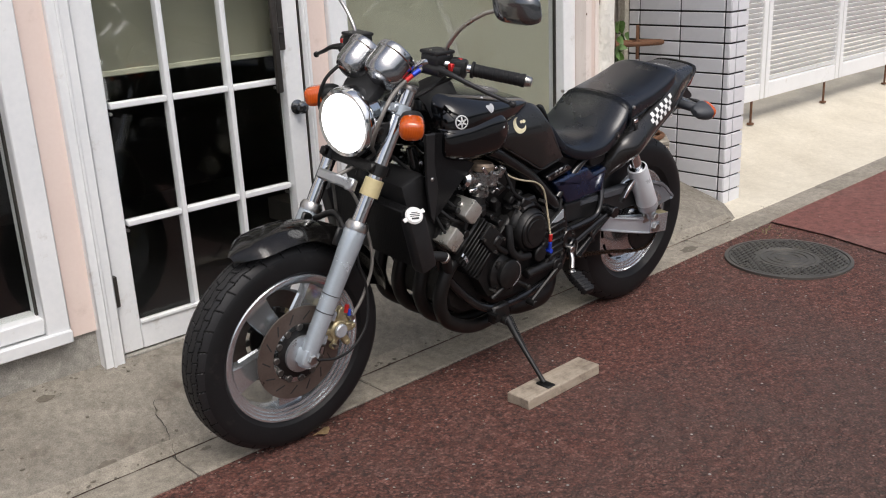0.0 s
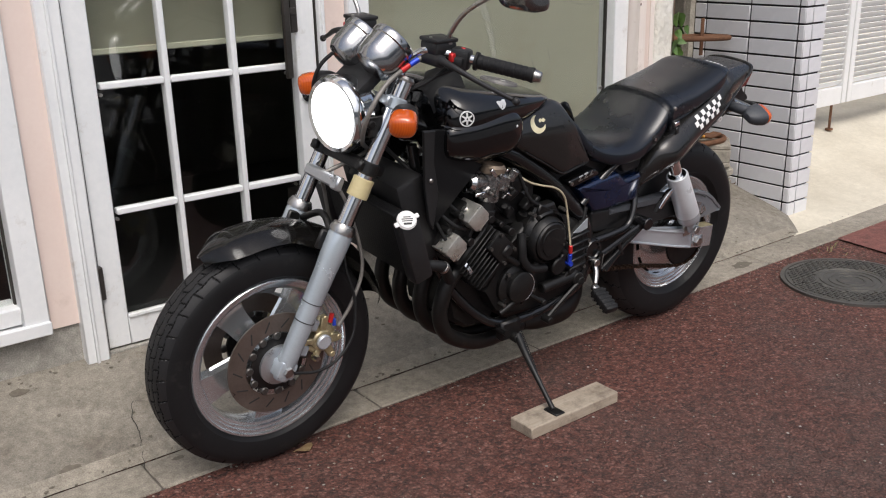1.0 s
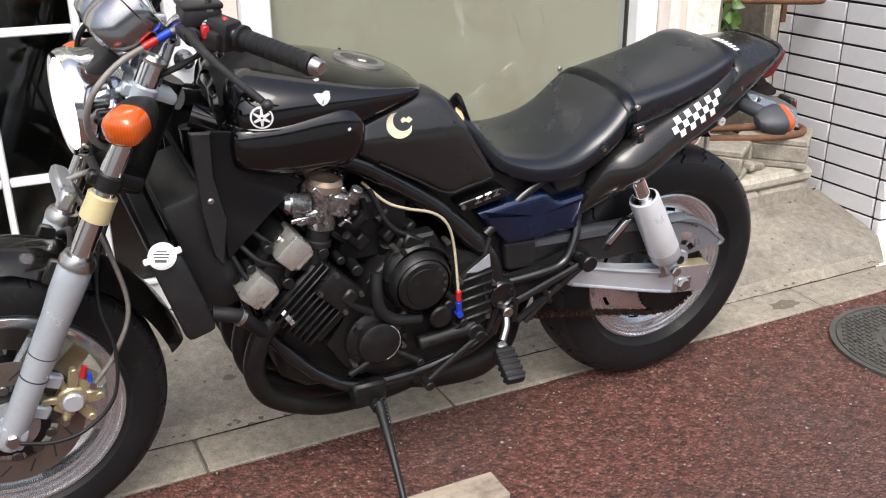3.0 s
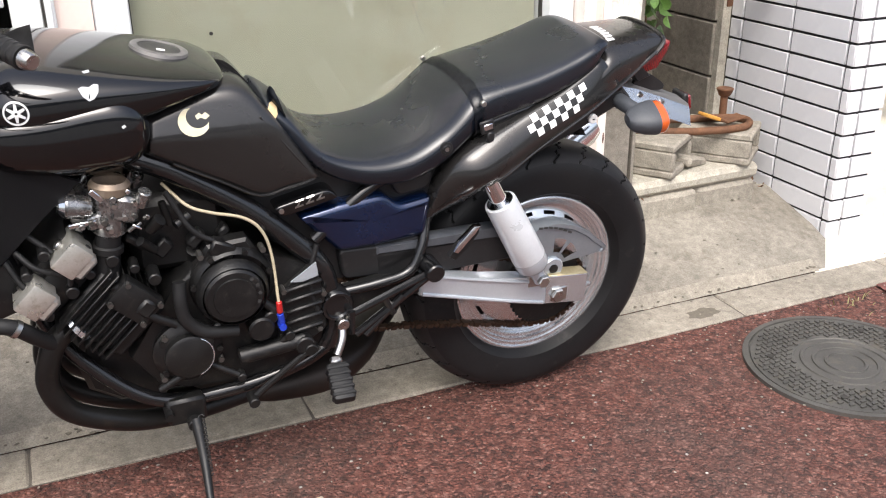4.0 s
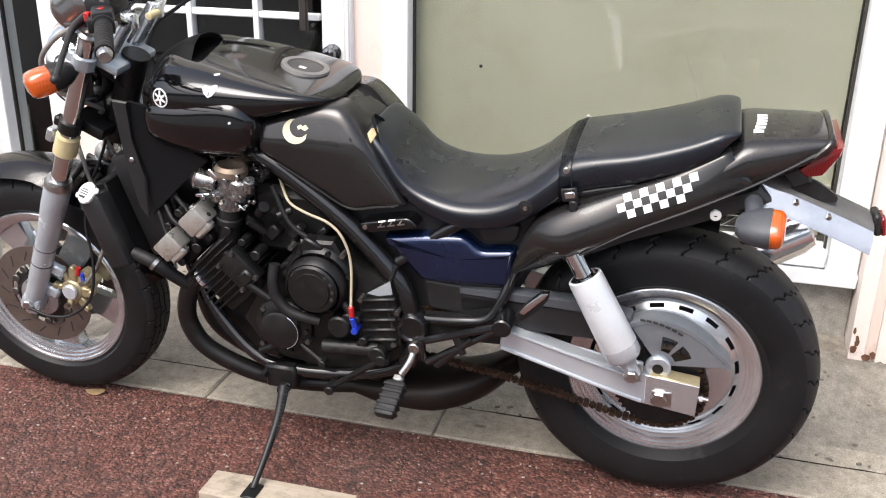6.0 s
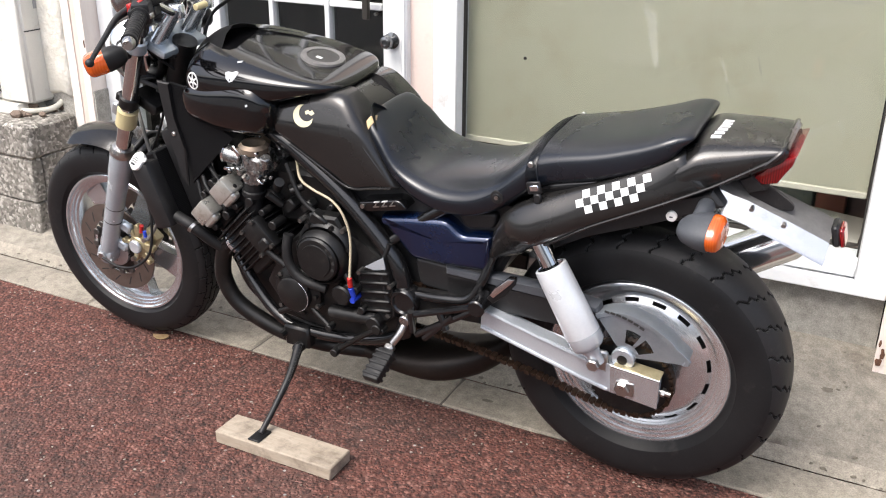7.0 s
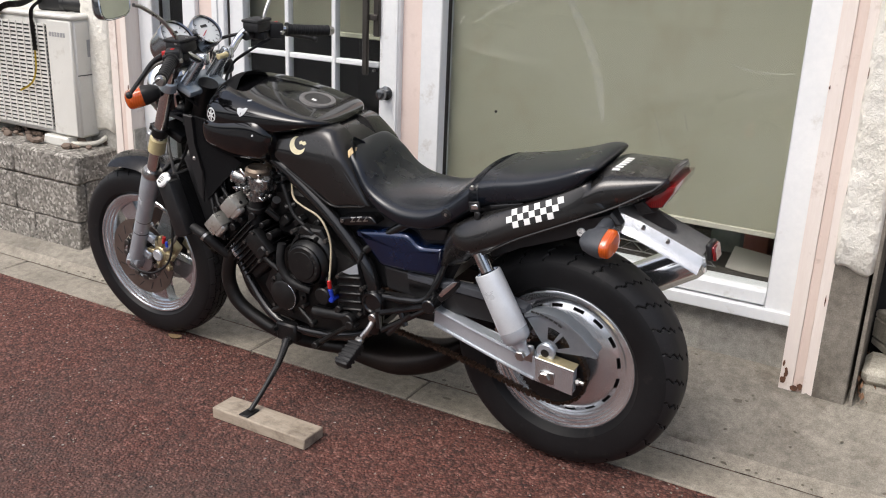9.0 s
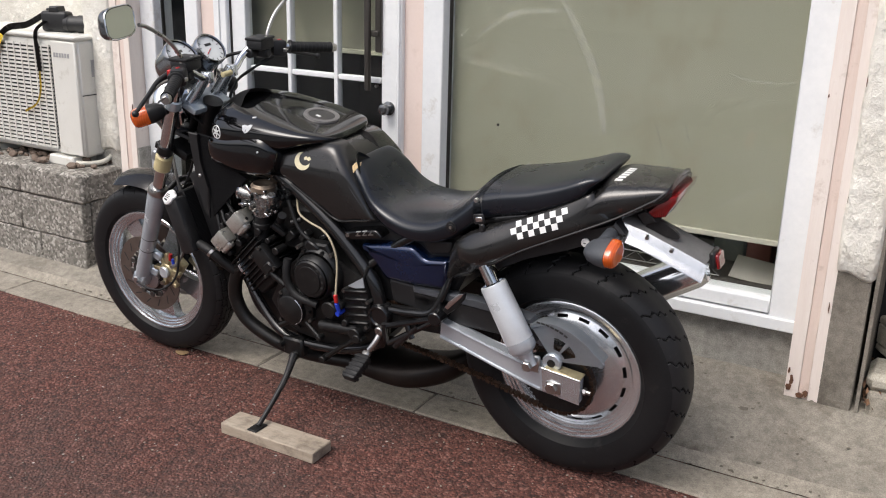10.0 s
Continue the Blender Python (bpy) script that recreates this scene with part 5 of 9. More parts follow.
def add_pillow(bm, outline, y_edge, y_top, y_back, inset=0.012, rings=3, swell=0.0):
    """A side panel: an (x, z) outline whose outer face swells from y_edge(x) to y_top(x); y_back(x) is the hidden inner face."""
    n = len(outline)
    cx, cz = sum(p[0] for p in outline) / n, sum(p[1] for p in outline) / n
    loops = [[bm.verts.new((x, y_back(x, z), z)) for x, z in outline]]
    for i in range(rings + 1):
        f = i / rings
        k = math.sin(f * math.pi / 2)
        lp = []
        for (x, z), (px, pz), (nx, nz) in zip(outline, outline[-1:] + outline[:-1], outline[1:] + outline[:1]):
            tx, tz = nx - px, nz - pz
            ln = math.hypot(tx, tz) or 1
            ox, oz = -tz / ln, tx / ln
            if ox * (cx - x) + oz * (cz - z) < 0:
                ox, oz = -ox, -oz
            off = inset * (1 - math.cos(f * math.pi / 2))
            xx, zz = x + ox * off, z + oz * off
            lp.append(bm.verts.new((xx, y_edge(xx, zz) + (y_top(xx, zz) - y_edge(xx, zz)) * k, zz)))
        loops.append(lp)
    for a, b in zip(loops, loops[1:]):
        for i in range(n):
            bm.faces.new((a[i], a[(i + 1) % n], b[(i + 1) % n], b[i]))
    # a second, inner ring keeps the swell soft
    last = loops[-1]
    mx, mz = sum(v.co.x for v in last) / n, sum(v.co.z for v in last) / n
    inner = []
    for v in last:
        x, z = v.co.x + (mx - v.co.x) * 0.5, v.co.z + (mz - v.co.z) * 0.5
        inner.append(bm.verts.new((x, y_top(x, z) + 0.75 * swell * (y_top(x, z) - y_edge(x, z)), z)))
    for i in range(n):
        bm.faces.new((last[i], last[(i + 1) % n], inner[(i + 1) % n], inner[i]))
    c = bm.verts.new((mx, y_top(mx, mz) + swell * (y_top(mx, mz) - y_edge(mx, mz)), mz))
    for i in range(n):
        bm.faces.new((inner[i], inner[(i + 1) % n], c))
    bm.faces.new(loops[0])


def round_path(pts, per=4):
    """A closed outline with softened corners."""
    out = []
    n = len(pts)
    for i in range(n):
        p, q, r = Vector(pts[i - 1]), Vector(pts[i]), Vector(pts[(i + 1) % n])
        a = q + (p - q) * min(0.4, 0.014 / max((p - q).length, 1e-6))
        b = q + (r - q) * min(0.4, 0.014 / max((r - q).length, 1e-6))
        for k in range(per):
            t = k / (per - 1)
            v = (1 - t) ** 2 * a + 2 * t * (1 - t) * q + t * t * b
            out.append((v.x, v.y))
    return out


def sides(name, outline, material, y_edge, y_top, y_back, label, inset=0.012, parent=None, swell=0.0):
    """The left panel and its mirror image. Returns the left one and a tree of its surface."""
    made, tree = [], None
    for s in (1, -1):
        bm = bmesh.new()
        add_pillow(bm, round_path(outline), lambda x, z: y_edge(x, z), lambda x, z: y_top(x, z), lambda x, z: y_back(x, z), inset, 5, swell)
        if s < 0:
            bm.transform(Matrix.Scale(-1, 4, (0, 1, 0)))
        else:
            tree = BVHTree.FromBMesh(bm)
        made.append(part(name, bm, material, parent or bike, label, 50))
    return made[0], tree


def decal(name, tree, shapes, material, parent, label="", lift=0.0012, down=False, plane=None):
    """Lays flat shapes on a surface: lists of (x, z), of (x, y) when down, or of (x, z) on the plane y, laid on from slightly above."""
    bm = bmesh.new()
    known, walls = {}, {}
    for sh in shapes:
        top, low = [], []
        for a, b in sh:
            key = (round(a, 5), round(b, 5))
            if key in known:
                top.append(known[key][0])
                low.append(known[key][1])
                continue
            org, d = (Vector((a, b, 2)), Vector((0, 0, -1))) if down else (Vector((a, -1, b)), Vector((0, 1, 0)))
            if plane is not None:
                d = Vector((0, 0.94, -0.34))
                org = Vector((a, plane, b)) - d * 0.5
            hit = tree.ray_cast(org, d)[0]
            if hit is None:
                break
            top.append(bm.verts.new(hit - d * lift))
            low.append(bm.verts.new(hit + d * 0.0005))
            known[key] = (top[-1], low[-1])
        else:
            if len(top) > 4:
                mid = sum((Vector((a, b, 0)) for a, b in sh), Vector()) / len(sh)
                org = Vector((mid.x, mid.y, 2)) if down else Vector((mid.x, -1, mid.y)) if plane is None else Vector((mid.x, plane, mid.y)) - d * 0.5
                hit = tree.ray_cast(org, d)[0]
                cv = bm.verts.new((hit or Vector(top[0].co)) - d * lift)
                for i in range(len(top)):
                    bm.faces.new((top[i], top[(i + 1) % len(top)], cv))
            else:
                bm.faces.new(top)
            bm.faces.new(low[::-1])
            n = len(top)
            for i in range(n):
                e, f = (top[i], low[i]), (top[(i + 1) % n], low[(i + 1) % n])
                back = walls.get((f[0], e[0]))
                if back:
                    walls[(f[0], e[0])] = (2, back[1], back[2])
                else:
                    walls[(e[0], f[0])] = (1, e[1], f[1])
    for (a, b), (n, c, d) in walls.items():
        if n == 1:
            bm.faces.new((a, c, d, b))
    return part(name, bm, material, parent, label)


def ring_shapes(cx, cz, r0, r1, n=28):
    out = []
    for k in range(n):
        a, b = 2 * math.pi * k / n, 2 * math.pi * (k + 1) / n
        out.append([(cx + r0 * math.cos(a), cz + r0 * math.sin(a)), (cx + r1 * math.cos(a), cz + r1 * math.sin(a)), (cx + r1 * math.cos(b), cz + r1 * math.sin(b)), (cx + r0 * math.cos(b), cz + r0 * math.sin(b))])
    return out


def tank():
    bm = bmesh.new()
    add_loft(bm, [(0.425, 0, 0.845, 0.865, 0.895, 0.075, 0.6, 0.9), (0.445, 0, 0.825, 0.868, 0.937, 0.145, 0.55, 0.95), (0.475, 0, 0.82, 0.876, 0.958, 0.168, 0.5, 0.95), (0.53, 0, 0.82, 0.884, 0.955, 0.177, 0.5, 0.93), (0.6, 0, 0.825, 0.888, 0.943, 0.175, 0.5, 0.9), (0.68, 0, 0.835, 0.888, 0.926, 0.166, 0.45, 0.86), (0.74, 0, 0.852, 0.886, 0.912, 0.152, 0.45, 0.82), (0.785, 0, 0.864, 0.884, 0.902, 0.136, 0.5, 0.75), (0.812, 0, 0.868, 0.881, 0.893, 0.114, 0.5, 0.7), (0.828, 0, 0.870, 0.878, 0.886, 0.083, 0.6, 0.7), (0.834, 0, 0.870, 0.876, 0.881, 0.05, 0.7, 0.7)], 56, 6)
    tree = BVHTree.FromBMesh(bm)
    tk = part("fuel_tank", bm, M["black_paint"], bike, "scratched gloss black fuel tank", 50)
    # filler cap set flush in the top
    fore, aft = (tree.ray_cast(Vector((x, 0, 2)), Vector((0, 0, -1)))[0] for x in (0.685, 0.785))
    mid = (fore + aft) / 2
    m, h = aim(mid, mid + Vector((fore.z - aft.z, 0, aft.x - fore.x)))
    m = Matrix.Translation((0, 0, 0.0035)) @ m @ Matrix.Diagonal((0.92, 0.9, 1, 1))
    bm = bmesh.new()
    add_lathe(bm, [(0.042, -0.010), (0.042, 0.0015), (0.045, 0.003), (0.056, 0.0015), (0.060, -0.012)], m, 40)
    cap = part("filler_cap", bm, M["cap_grey"], tk, "dull steel filler ring")
    bm = bmesh.new()
    add_lathe(bm, [(0, 0.001), (0.034, 0.001), (0.0415, 0.0), (0.0415, -0.010)], m, 32)
    part("cap_lid", bm, M["cap_dark"], cap)
    bm = bmesh.new()
    add_box(bm, m @ Vector((-0.018, 0.0, 0.0015)), (0.009, 0.016, 0.002), m.to_3x3().to_4x4())
    part("lock_flap", bm, M["decal"], cap)
    # round badge on the flank, chips in the paint
    decal("badge", tree, ring_shapes(0.487, 0.8815, 0.0165, 0.0195), M["decal"], tk, "round silver badge")
    bars = []
    for k in range(6):
        a = math.pi / 6 + k * math.pi / 3
        c, s = math.cos(a), math.sin(a)
        w = 0.003
        bars.append([(0.487 + 0.002 * c - w * s, 0.8815 + 0.002 * s + w * c), (0.487 + 0.015 * c - 0.6 * w * s, 0.8815 + 0.015 * s + 0.6 * w * c), (0.487 + 0.015 * c + 0.6 * w * s, 0.8815 + 0.015 * s - 0.6 * w * c), (0.487 + 0.002 * c + w * s, 0.8815 + 0.002 * s - w * c)])
    decal("badge_spoke", tree, bars, M["decal"], tk)
    decal("paint_chip", tree, [[(0.583, 0.905), (0.590, 0.908), (0.600, 0.906), (0.608, 0.911), (0.615, 0.909), (0.613, 0.896), (0.606, 0.886), (0.597, 0.882), (0.588, 0.891)]], M["chip"], tk, "chipped pale grey patch", plane=-0.15)
    decal("paint_chip", tree, [[(0.594, 0.934), (0.605, 0.937), (0.606, 0.932), (0.597, 0.930)]], M["chip"], tk, plane=-0.15)
    # loose rubber flap at the front of the tank
    bm = bmesh.new()
    g = [[bm.verts.new((0.43 + 0.10 * i / 5, -0.11 + 0.16 * j / 6, 0.938 + 0.05 * math.sin(i / 5 * 1.4) + 0.006 * math.sin(j * 1.3) - 0.05 * (abs(j - 3) / 3) ** 2)) for j in range(7)] for i in range(6)]
    for a, b in zip(g, g[1:]):
        for j in range(6):
            bm.faces.new((a[j], a[j + 1], b[j + 1], b[j]))
    bmesh.ops.solidify(bm, geom=bm.faces[:], thickness=0.005)
    part("front_flap", bm, M["rubber"], tk, "black rubber flap", 60)


def body():
    # swollen air duct covers below the tank
    for s in (1, -1):
        bm = bmesh.new()
        add_loft(bm, [(0.430, -0.088 * s, 0.80, 0.83, 0.85, 0.05, 0.8, 0.8), (0.447, -0.098 * s, 0.772, 0.828, 0.868, 0.072, 0.75, 0.6), (0.52, -0.102 * s, 0.755, 0.828, 0.876, 0.081, 0.7, 0.55), (0.60, -0.102 * s, 0.752, 0.832, 0.888, 0.083, 0.7, 0.55), (0.645, -0.102 * s, 0.757, 0.834, 0.889, 0.082, 0.7, 0.6), (0.672, -0.098 * s, 0.772, 0.832, 0.872, 0.077, 0.7, 0.65), (0.686, -0.094 * s, 0.795, 0.830, 0.852, 0.062, 0.8, 0.8)], 32, 5)
        if s > 0:
            bmesh.ops.recalc_face_normals(bm, faces=bm.faces[:])
            tree = BVHTree.FromBMesh(bm)
        dc = part("air_duct", bm, M["black_paint"], bike, "scuffed black air duct cover", 60)
        if s > 0:
            ob = dc
    decal("paint_chip", tree, [[(0.640, 0.846), (0.645, 0.849), (0.647, 0.845), (0.642, 0.842)]], M["dial"], ob)
    # dark bronze panels between duct and seat
    yo = lambda x, z: -0.142 + 0.35 * max(0, z - 0.80) + 0.10 * max(0, x - 0.88)
    low_c = [(0.676, 0.772), (0.718, 0.747), (0.762, 0.720), (0.82, 0.688), (0.872, 0.659), (0.93, 0.668), (0.988, 0.676)]
    top_c = [(0.682, 0.836), (0.735, 0.853), (0.80, 0.870), (0.855, 0.868), (0.895, 0.826), (0.936, 0.765), (0.991, 0.681)]
    for s in (1, -1):
        bm = bmesh.new()
        lo, hi = spline([(x, 0, z) for x, z in low_c], 6), spline([(x, 0, z) for x, z in top_c], 6)
        nu, nv = len(lo) - 1, 14
        g = []
        for i, (a, b) in enumerate(zip(lo, hi)):
            row = [bm.verts.new((a[0], -0.05, a[2]))]
            for j in range(nv + 1):
                f = j / nv
                x, z = a[0] + (b[0] - a[0]) * f, a[2] + (b[2] - a[2]) * f
                gap = math.hypot(b[0] - a[0], b[2] - a[2])
                e = min(i / nu * 0.36, (1 - i / nu) * 0.36, f * gap, (1 - f) * gap)
                k = max(0.0, 1 - e / 0.013)
                row.append(bm.verts.new((x, yo(x, z) - 0.004 * math.sin(math.pi * f) + 0.012 * k * k, z)))
            row.append(bm.verts.new((b[0], -0.05, b[2])))
            g.append(row)
        for a, b in zip(g, g[1:]):
            for j in range(nv + 2):
                bm.faces.new((a[j], a[j + 1], b[j + 1], b[j]))
            bm.faces.new((a[0], b[0], b[-1], a[-1]))
        bm.faces.new(g[0][::-1])
        bm.faces.new(g[-1])
        bmesh.ops.recalc_face_normals(bm, faces=bm.faces[:])
        if s < 0:
            bm.transform(Matrix.Scale(-1, 4, (0, 1, 0)))
        else:
            tree = BVHTree.FromBMesh(bm)
        pn = part("side_panel", bm, M["bronze_paint"], bike, "dark bronze side panel with a pale worn sticker" if s > 0 else "dark bronze side panel", 50)
        # raised rim along the lower and rear edges
        bm = bmesh.new()
        rim = [(0.72, 0.752), (0.80, 0.706), (0.868, 0.668), (0.925, 0.674), (0.972, 0.681), (0.968, 0.694), (0.925, 0.754), (0.878, 0.818)]
        add_tube(bm, [(x, s * (yo(x, z) - 0.001), z) for x, z in rim], 0.0028, 8, 4)
        part("panel_rim", bm, M["bronze_paint"], pn)
        if s > 0:
            ob = pn
    moon = [[], [(0.766, 0.834), (0.773, 0.839), (0.778, 0.835), (0.784, 0.839), (0.791, 0.832), (0.783, 0.826), (0.775, 0.830), (0.769, 0.827)]]
    outer = [(0.763 + 0.0275 * math.cos(a), 0.824 + 0.0275 * math.sin(a)) for a in [radians(118 + 14 * k) for k in range(16)]]
    inner = [(0.7705 + 0.0205 * math.cos(a), 0.8315 + 0.0205 * math.sin(a)) for a in [radians(118 + 14 * k) for k in range(16)]][::-1]
    quads = []
    for k in range(15):
        quads.append([outer[k], outer[k + 1], inner[14 - k], inner[15 - k]])
    decal("sticker", tree, quads + moon[1:], M["cream_decal"], ob, "worn cream crescent sticker", plane=-0.14)
    # bridge between tank and seat
    bm = bmesh.new()
    add_loft(bm, [(0.76, 0, 0.80, 0.84, 0.872, 0.11, 0.5, 0.8), (0.82, 0, 0.80, 0.84, 0.87, 0.112, 0.5, 0.8), (0.87, 0, 0.78, 0.815, 0.848, 0.105, 0.5, 0.8), (0.898, 0, 0.75, 0.785, 0.822, 0.09, 0.5, 0.8), (0.915, 0, 0.72, 0.75, 0.79, 0.07, 0.5, 0.8)], 28, 4)
    part("tank_tail", bm, M["bronze_paint"], bike, "dark bronze cover behind the tank", 50)
    # dark box under the seat
    bm = bmesh.new()
    add_prism(bm, [(0.72, 0.70), (0.90, 0.60), (1.0, 0.42), (1.10, 0.42), (1.22, 0.50), (1.27, 0.60), (1.28, 0.69), (1.1, 0.65), (0.95, 0.70), (0.80, 0.76)], -0.105, 0.105, 0.01)
    part("under_seat_box", bm, M["plastic"], bike)
    # blue side covers
    blue = [(0.936, 0.608), (1.02, 0.621), (1.112, 0.631), (1.145, 0.601), (1.218, 0.611), (1.206, 0.522), (1.10, 0.515), (1.02, 0.515)]
    ob, tree = sides("side_cover", blue, M["blue_paint"], lambda x, z: -0.124, lambda x, z: -0.142, lambda x, z: -0.09, "dark blue metallic side cover", 0.016)
    low = [(1.02, 0.516), (1.10, 0.512), (1.205, 0.52), (1.20, 0.47), (1.10, 0.44), (1.03, 0.445)]
    sides("lower_cover", low, M["plastic"], lambda x, z: -0.118, lambda x, z: -0.128, lambda x, z: -0.09, "dull black lower cover", 0.008)
    notch = [(1.150, 0.612), (1.218, 0.622), (1.225, 0.66), (1.13, 0.648)]
    sides("seat_support", notch, M["plastic"], lambda x, z: -0.118, lambda x, z: -0.124, lambda x, z: -0.09, "", 0.006)
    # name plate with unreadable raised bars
    plate = [(0.889, 0.638), (1.0, 0.662), (1.022, 0.640), (0.908, 0.615)]
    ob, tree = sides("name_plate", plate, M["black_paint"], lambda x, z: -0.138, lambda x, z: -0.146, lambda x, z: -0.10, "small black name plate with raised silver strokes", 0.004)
    bars = []
    for k in range(3):
        x, z = 0.932 + 0.021 * k, 0.632 + 0.0048 * k
        bars += [[(x, z), (x + 0.016, z + 0.0035), (x + 0.016, z + 0.0065), (x, z + 0.003)], [(x + 0.003, z + 0.004), (x + 0.007, z + 0.005), (x + 0.014, z + 0.016), (x + 0.010, z + 0.015)], [(x + 0.002, z + 0.012), (x + 0.017, z + 0.0155), (x + 0.017, z + 0.018), (x + 0.002, z + 0.0145)]]
    decal("raised_bar", tree, bars, M["steel"], ob)
    bm = bmesh.new()
    add_cyl(bm, (0.905, -0.146, 0.631), (0.905, -0.150, 0.631), 0.005, seg=10)
    part("rivet", bm, M["steel"], ob)


def seat():
    bm = bmesh.new()
    add_loft(bm, [(0.898, 0, 0.79, 0.8098, 0.823, 0.085, 0.6, 0.7), (0.908, 0, 0.775, 0.8038, 0.831, 0.105, 0.5, 0.75), (0.945, 0, 0.735, 0.7658, 0.803, 0.122, 0.45, 0.78), (0.985, 0, 0.69, 0.7228, 0.75, 0.134, 0.4, 0.82), (1.035, 0, 0.662, 0.6958, 0.725, 0.145, 0.38, 0.85), (1.1, 0, 0.648, 0.6828, 0.717, 0.157, 0.38, 0.85), (1.17, 0, 0.65, 0.6878, 0.728, 0.16, 0.38, 0.85), (1.23, 0, 0.67, 0.7128, 0.758, 0.154, 0.38, 0.85), (1.285, 0, 0.71, 0.7548, 0.807, 0.15, 0.38, 0.85), (1.312, 0, 0.728, 0.7778, 0.824, 0.143, 0.38, 0.8), (1.36, 0, 0.748, 0.7968, 0.832, 0.141, 0.36, 0.75), (1.44, 0, 0.768, 0.8168, 0.847, 0.142, 0.36, 0.75), (1.52, 0, 0.798, 0.8418, 0.870, 0.138, 0.36, 0.74), (1.572, 0, 0.826, 0.8625, 0.8885, 0.132, 0.4, 0.7), (1.598, 0, 0.855, 0.874, 0.8925, 0.121, 0.5, 0.75), (1.611, 0, 0.866, 0.878, 0.890, 0.113, 0.7, 0.85), (1.616, 0, 0.872, 0.879, 0.886, 0.103, 0.8, 0.9)], 48, 5)
    tree = BVHTree.FromBMesh(bm)
    st = part("seat", bm, M["vinyl"], bike, "worn black vinyl dual seat, torn at its nose", 55)
    # torn nose showing foam
    decal("torn_foam", tree, [[(0.902, 0.820), (0.908, 0.832), (0.916, 0.835), (0.921, 0.825), (0.917, 0.808), (0.912, 0.800), (0.906, 0.808)]], M["foam"], st, "torn edge with yellow foam", 0.004, plane=-0.11)
    # torn cover standing up at the nose
    bm = bmesh.new()
    lip = spline([(0.926, 0, 0.800), (0.917, 0, 0.818), (0.909, 0, 0.834), (0.907, 0, 0.845), (0.912, 0, 0.853)], 4)
    base = lip[0]
    g = []
    for p in lip:
        row = []
        for k in range(13):
            v = k / 12
            tall = max(0.0, 1 - ((v - 0.22) / 0.8) ** 2) if v > 0.22 else 1 - ((0.22 - v) / 0.22) ** 2
            q = base.lerp(p, max(0.03, tall))
            row.append(bm.verts.new((q.x + 0.02 * max(0.0, 0.35 - v), -0.108 + 0.085 * v, q.z + 0.003 * noise.noise(Vector((v * 5, p.z * 30, 2))))))
        g.append(row)
    for a, b in zip(g, g[1:]):
        for j in range(12):
            bm.faces.new((a[j], a[j + 1], b[j + 1], b[j]))
    bmesh.ops.solidify(bm, geom=bm.faces[:], thickness=0.004)
    part("seat_nose_flap", bm, M["vinyl"], st, "torn vinyl edge standing up at the seat nose", 60)
    # strap across the seat, following its section
    bm = bmesh.new()
    rows = []
    for a in np.linspace(math.pi * 1.14, -0.14 * math.pi, 44):
        d = Vector((0, -math.cos(a), -math.sin(a)))
        row = []
        for dx in (-0.0125, -0.010, 0.010, 0.0125):
            mid = Vector((1.308 + dx, 0, 0.775))
            hit = tree.ray_cast(mid - d * 0.4, d)[0] or mid - d * 0.15
            off = 0.0035 if abs(dx) < 0.012 else 0.0015
            p = hit - d * off
            p.x += 0.10 * max(0, 0.80 - p.z)
            row.append(bm.verts.new(p))
        rows.append(row)
    for a, b in zip(rows, rows[1:]):
        for i in range(3):
            bm.faces.new((a[i], a[i + 1], b[i + 1], b[i]))
    bmesh.ops.solidify(bm, geom=bm.faces[:], thickness=0.003)
    strap = part("seat_strap", bm, M["vinyl"], bike, "black grab strap across the seat", 60)
    for s in (-1, 1):
        bm = bmesh.new()
        add_box(bm, (1.322, s * 0.1575, 0.752), (0.03, 0.007, 0.026), Matrix.Rotation(radians(-12), 4, "Y"), 0.002)
        part("strap_loop", bm, M["plastic"], strap)
        bm = bmesh.new()
        add_box(bm, (1.323, s * 0.1615, 0.752), (0.020, 0.004, 0.013), Matrix.Rotation(radians(-12), 4, "Y"), 0.0015)
        part("buckle", bm, M["chrome"], strap, "chrome strap buckle")
        bm = bmesh.new()
        add_box(bm, (1.33, s * 0.159, 0.73), (0.016, 0.008, 0.022), None, 0.003)
        part("strap_end", bm, M["plastic"], strap)
        bm = bmesh.new()
        add_cyl(bm, (1.313, s * 0.150, 0.799), (1.313, s * 0.1585, 0.799), 0.006, seg=14, bevel=0.001)
        part("snap_stud", bm, M["steel"], strap, "steel snap stud")
        hit = tree.ray_cast(Vector((1.238, s * 1.0, 0.714)), Vector((0, -s, 0)))[0]
        bm = bmesh.new()
        add_lathe(bm, [(0, 0.002), (0.004, 0.002), (0.0055, 0.004), (0.008, 0.004), (0.009, 0.0015), (0.014, 0.001), (0.015, -0.003)], aim(hit, hit + Vector((0, s, 0)))[0], 20)
        part("seat_stud", bm, M["plastic"], st, "round seat stud")
        bm = bmesh.new()
        add_cyl(bm, hit, hit + Vector((0, s * 0.0045, 0)), 0.0045, seg=12)
        part("seat_bolt", bm, M["steel"], st)


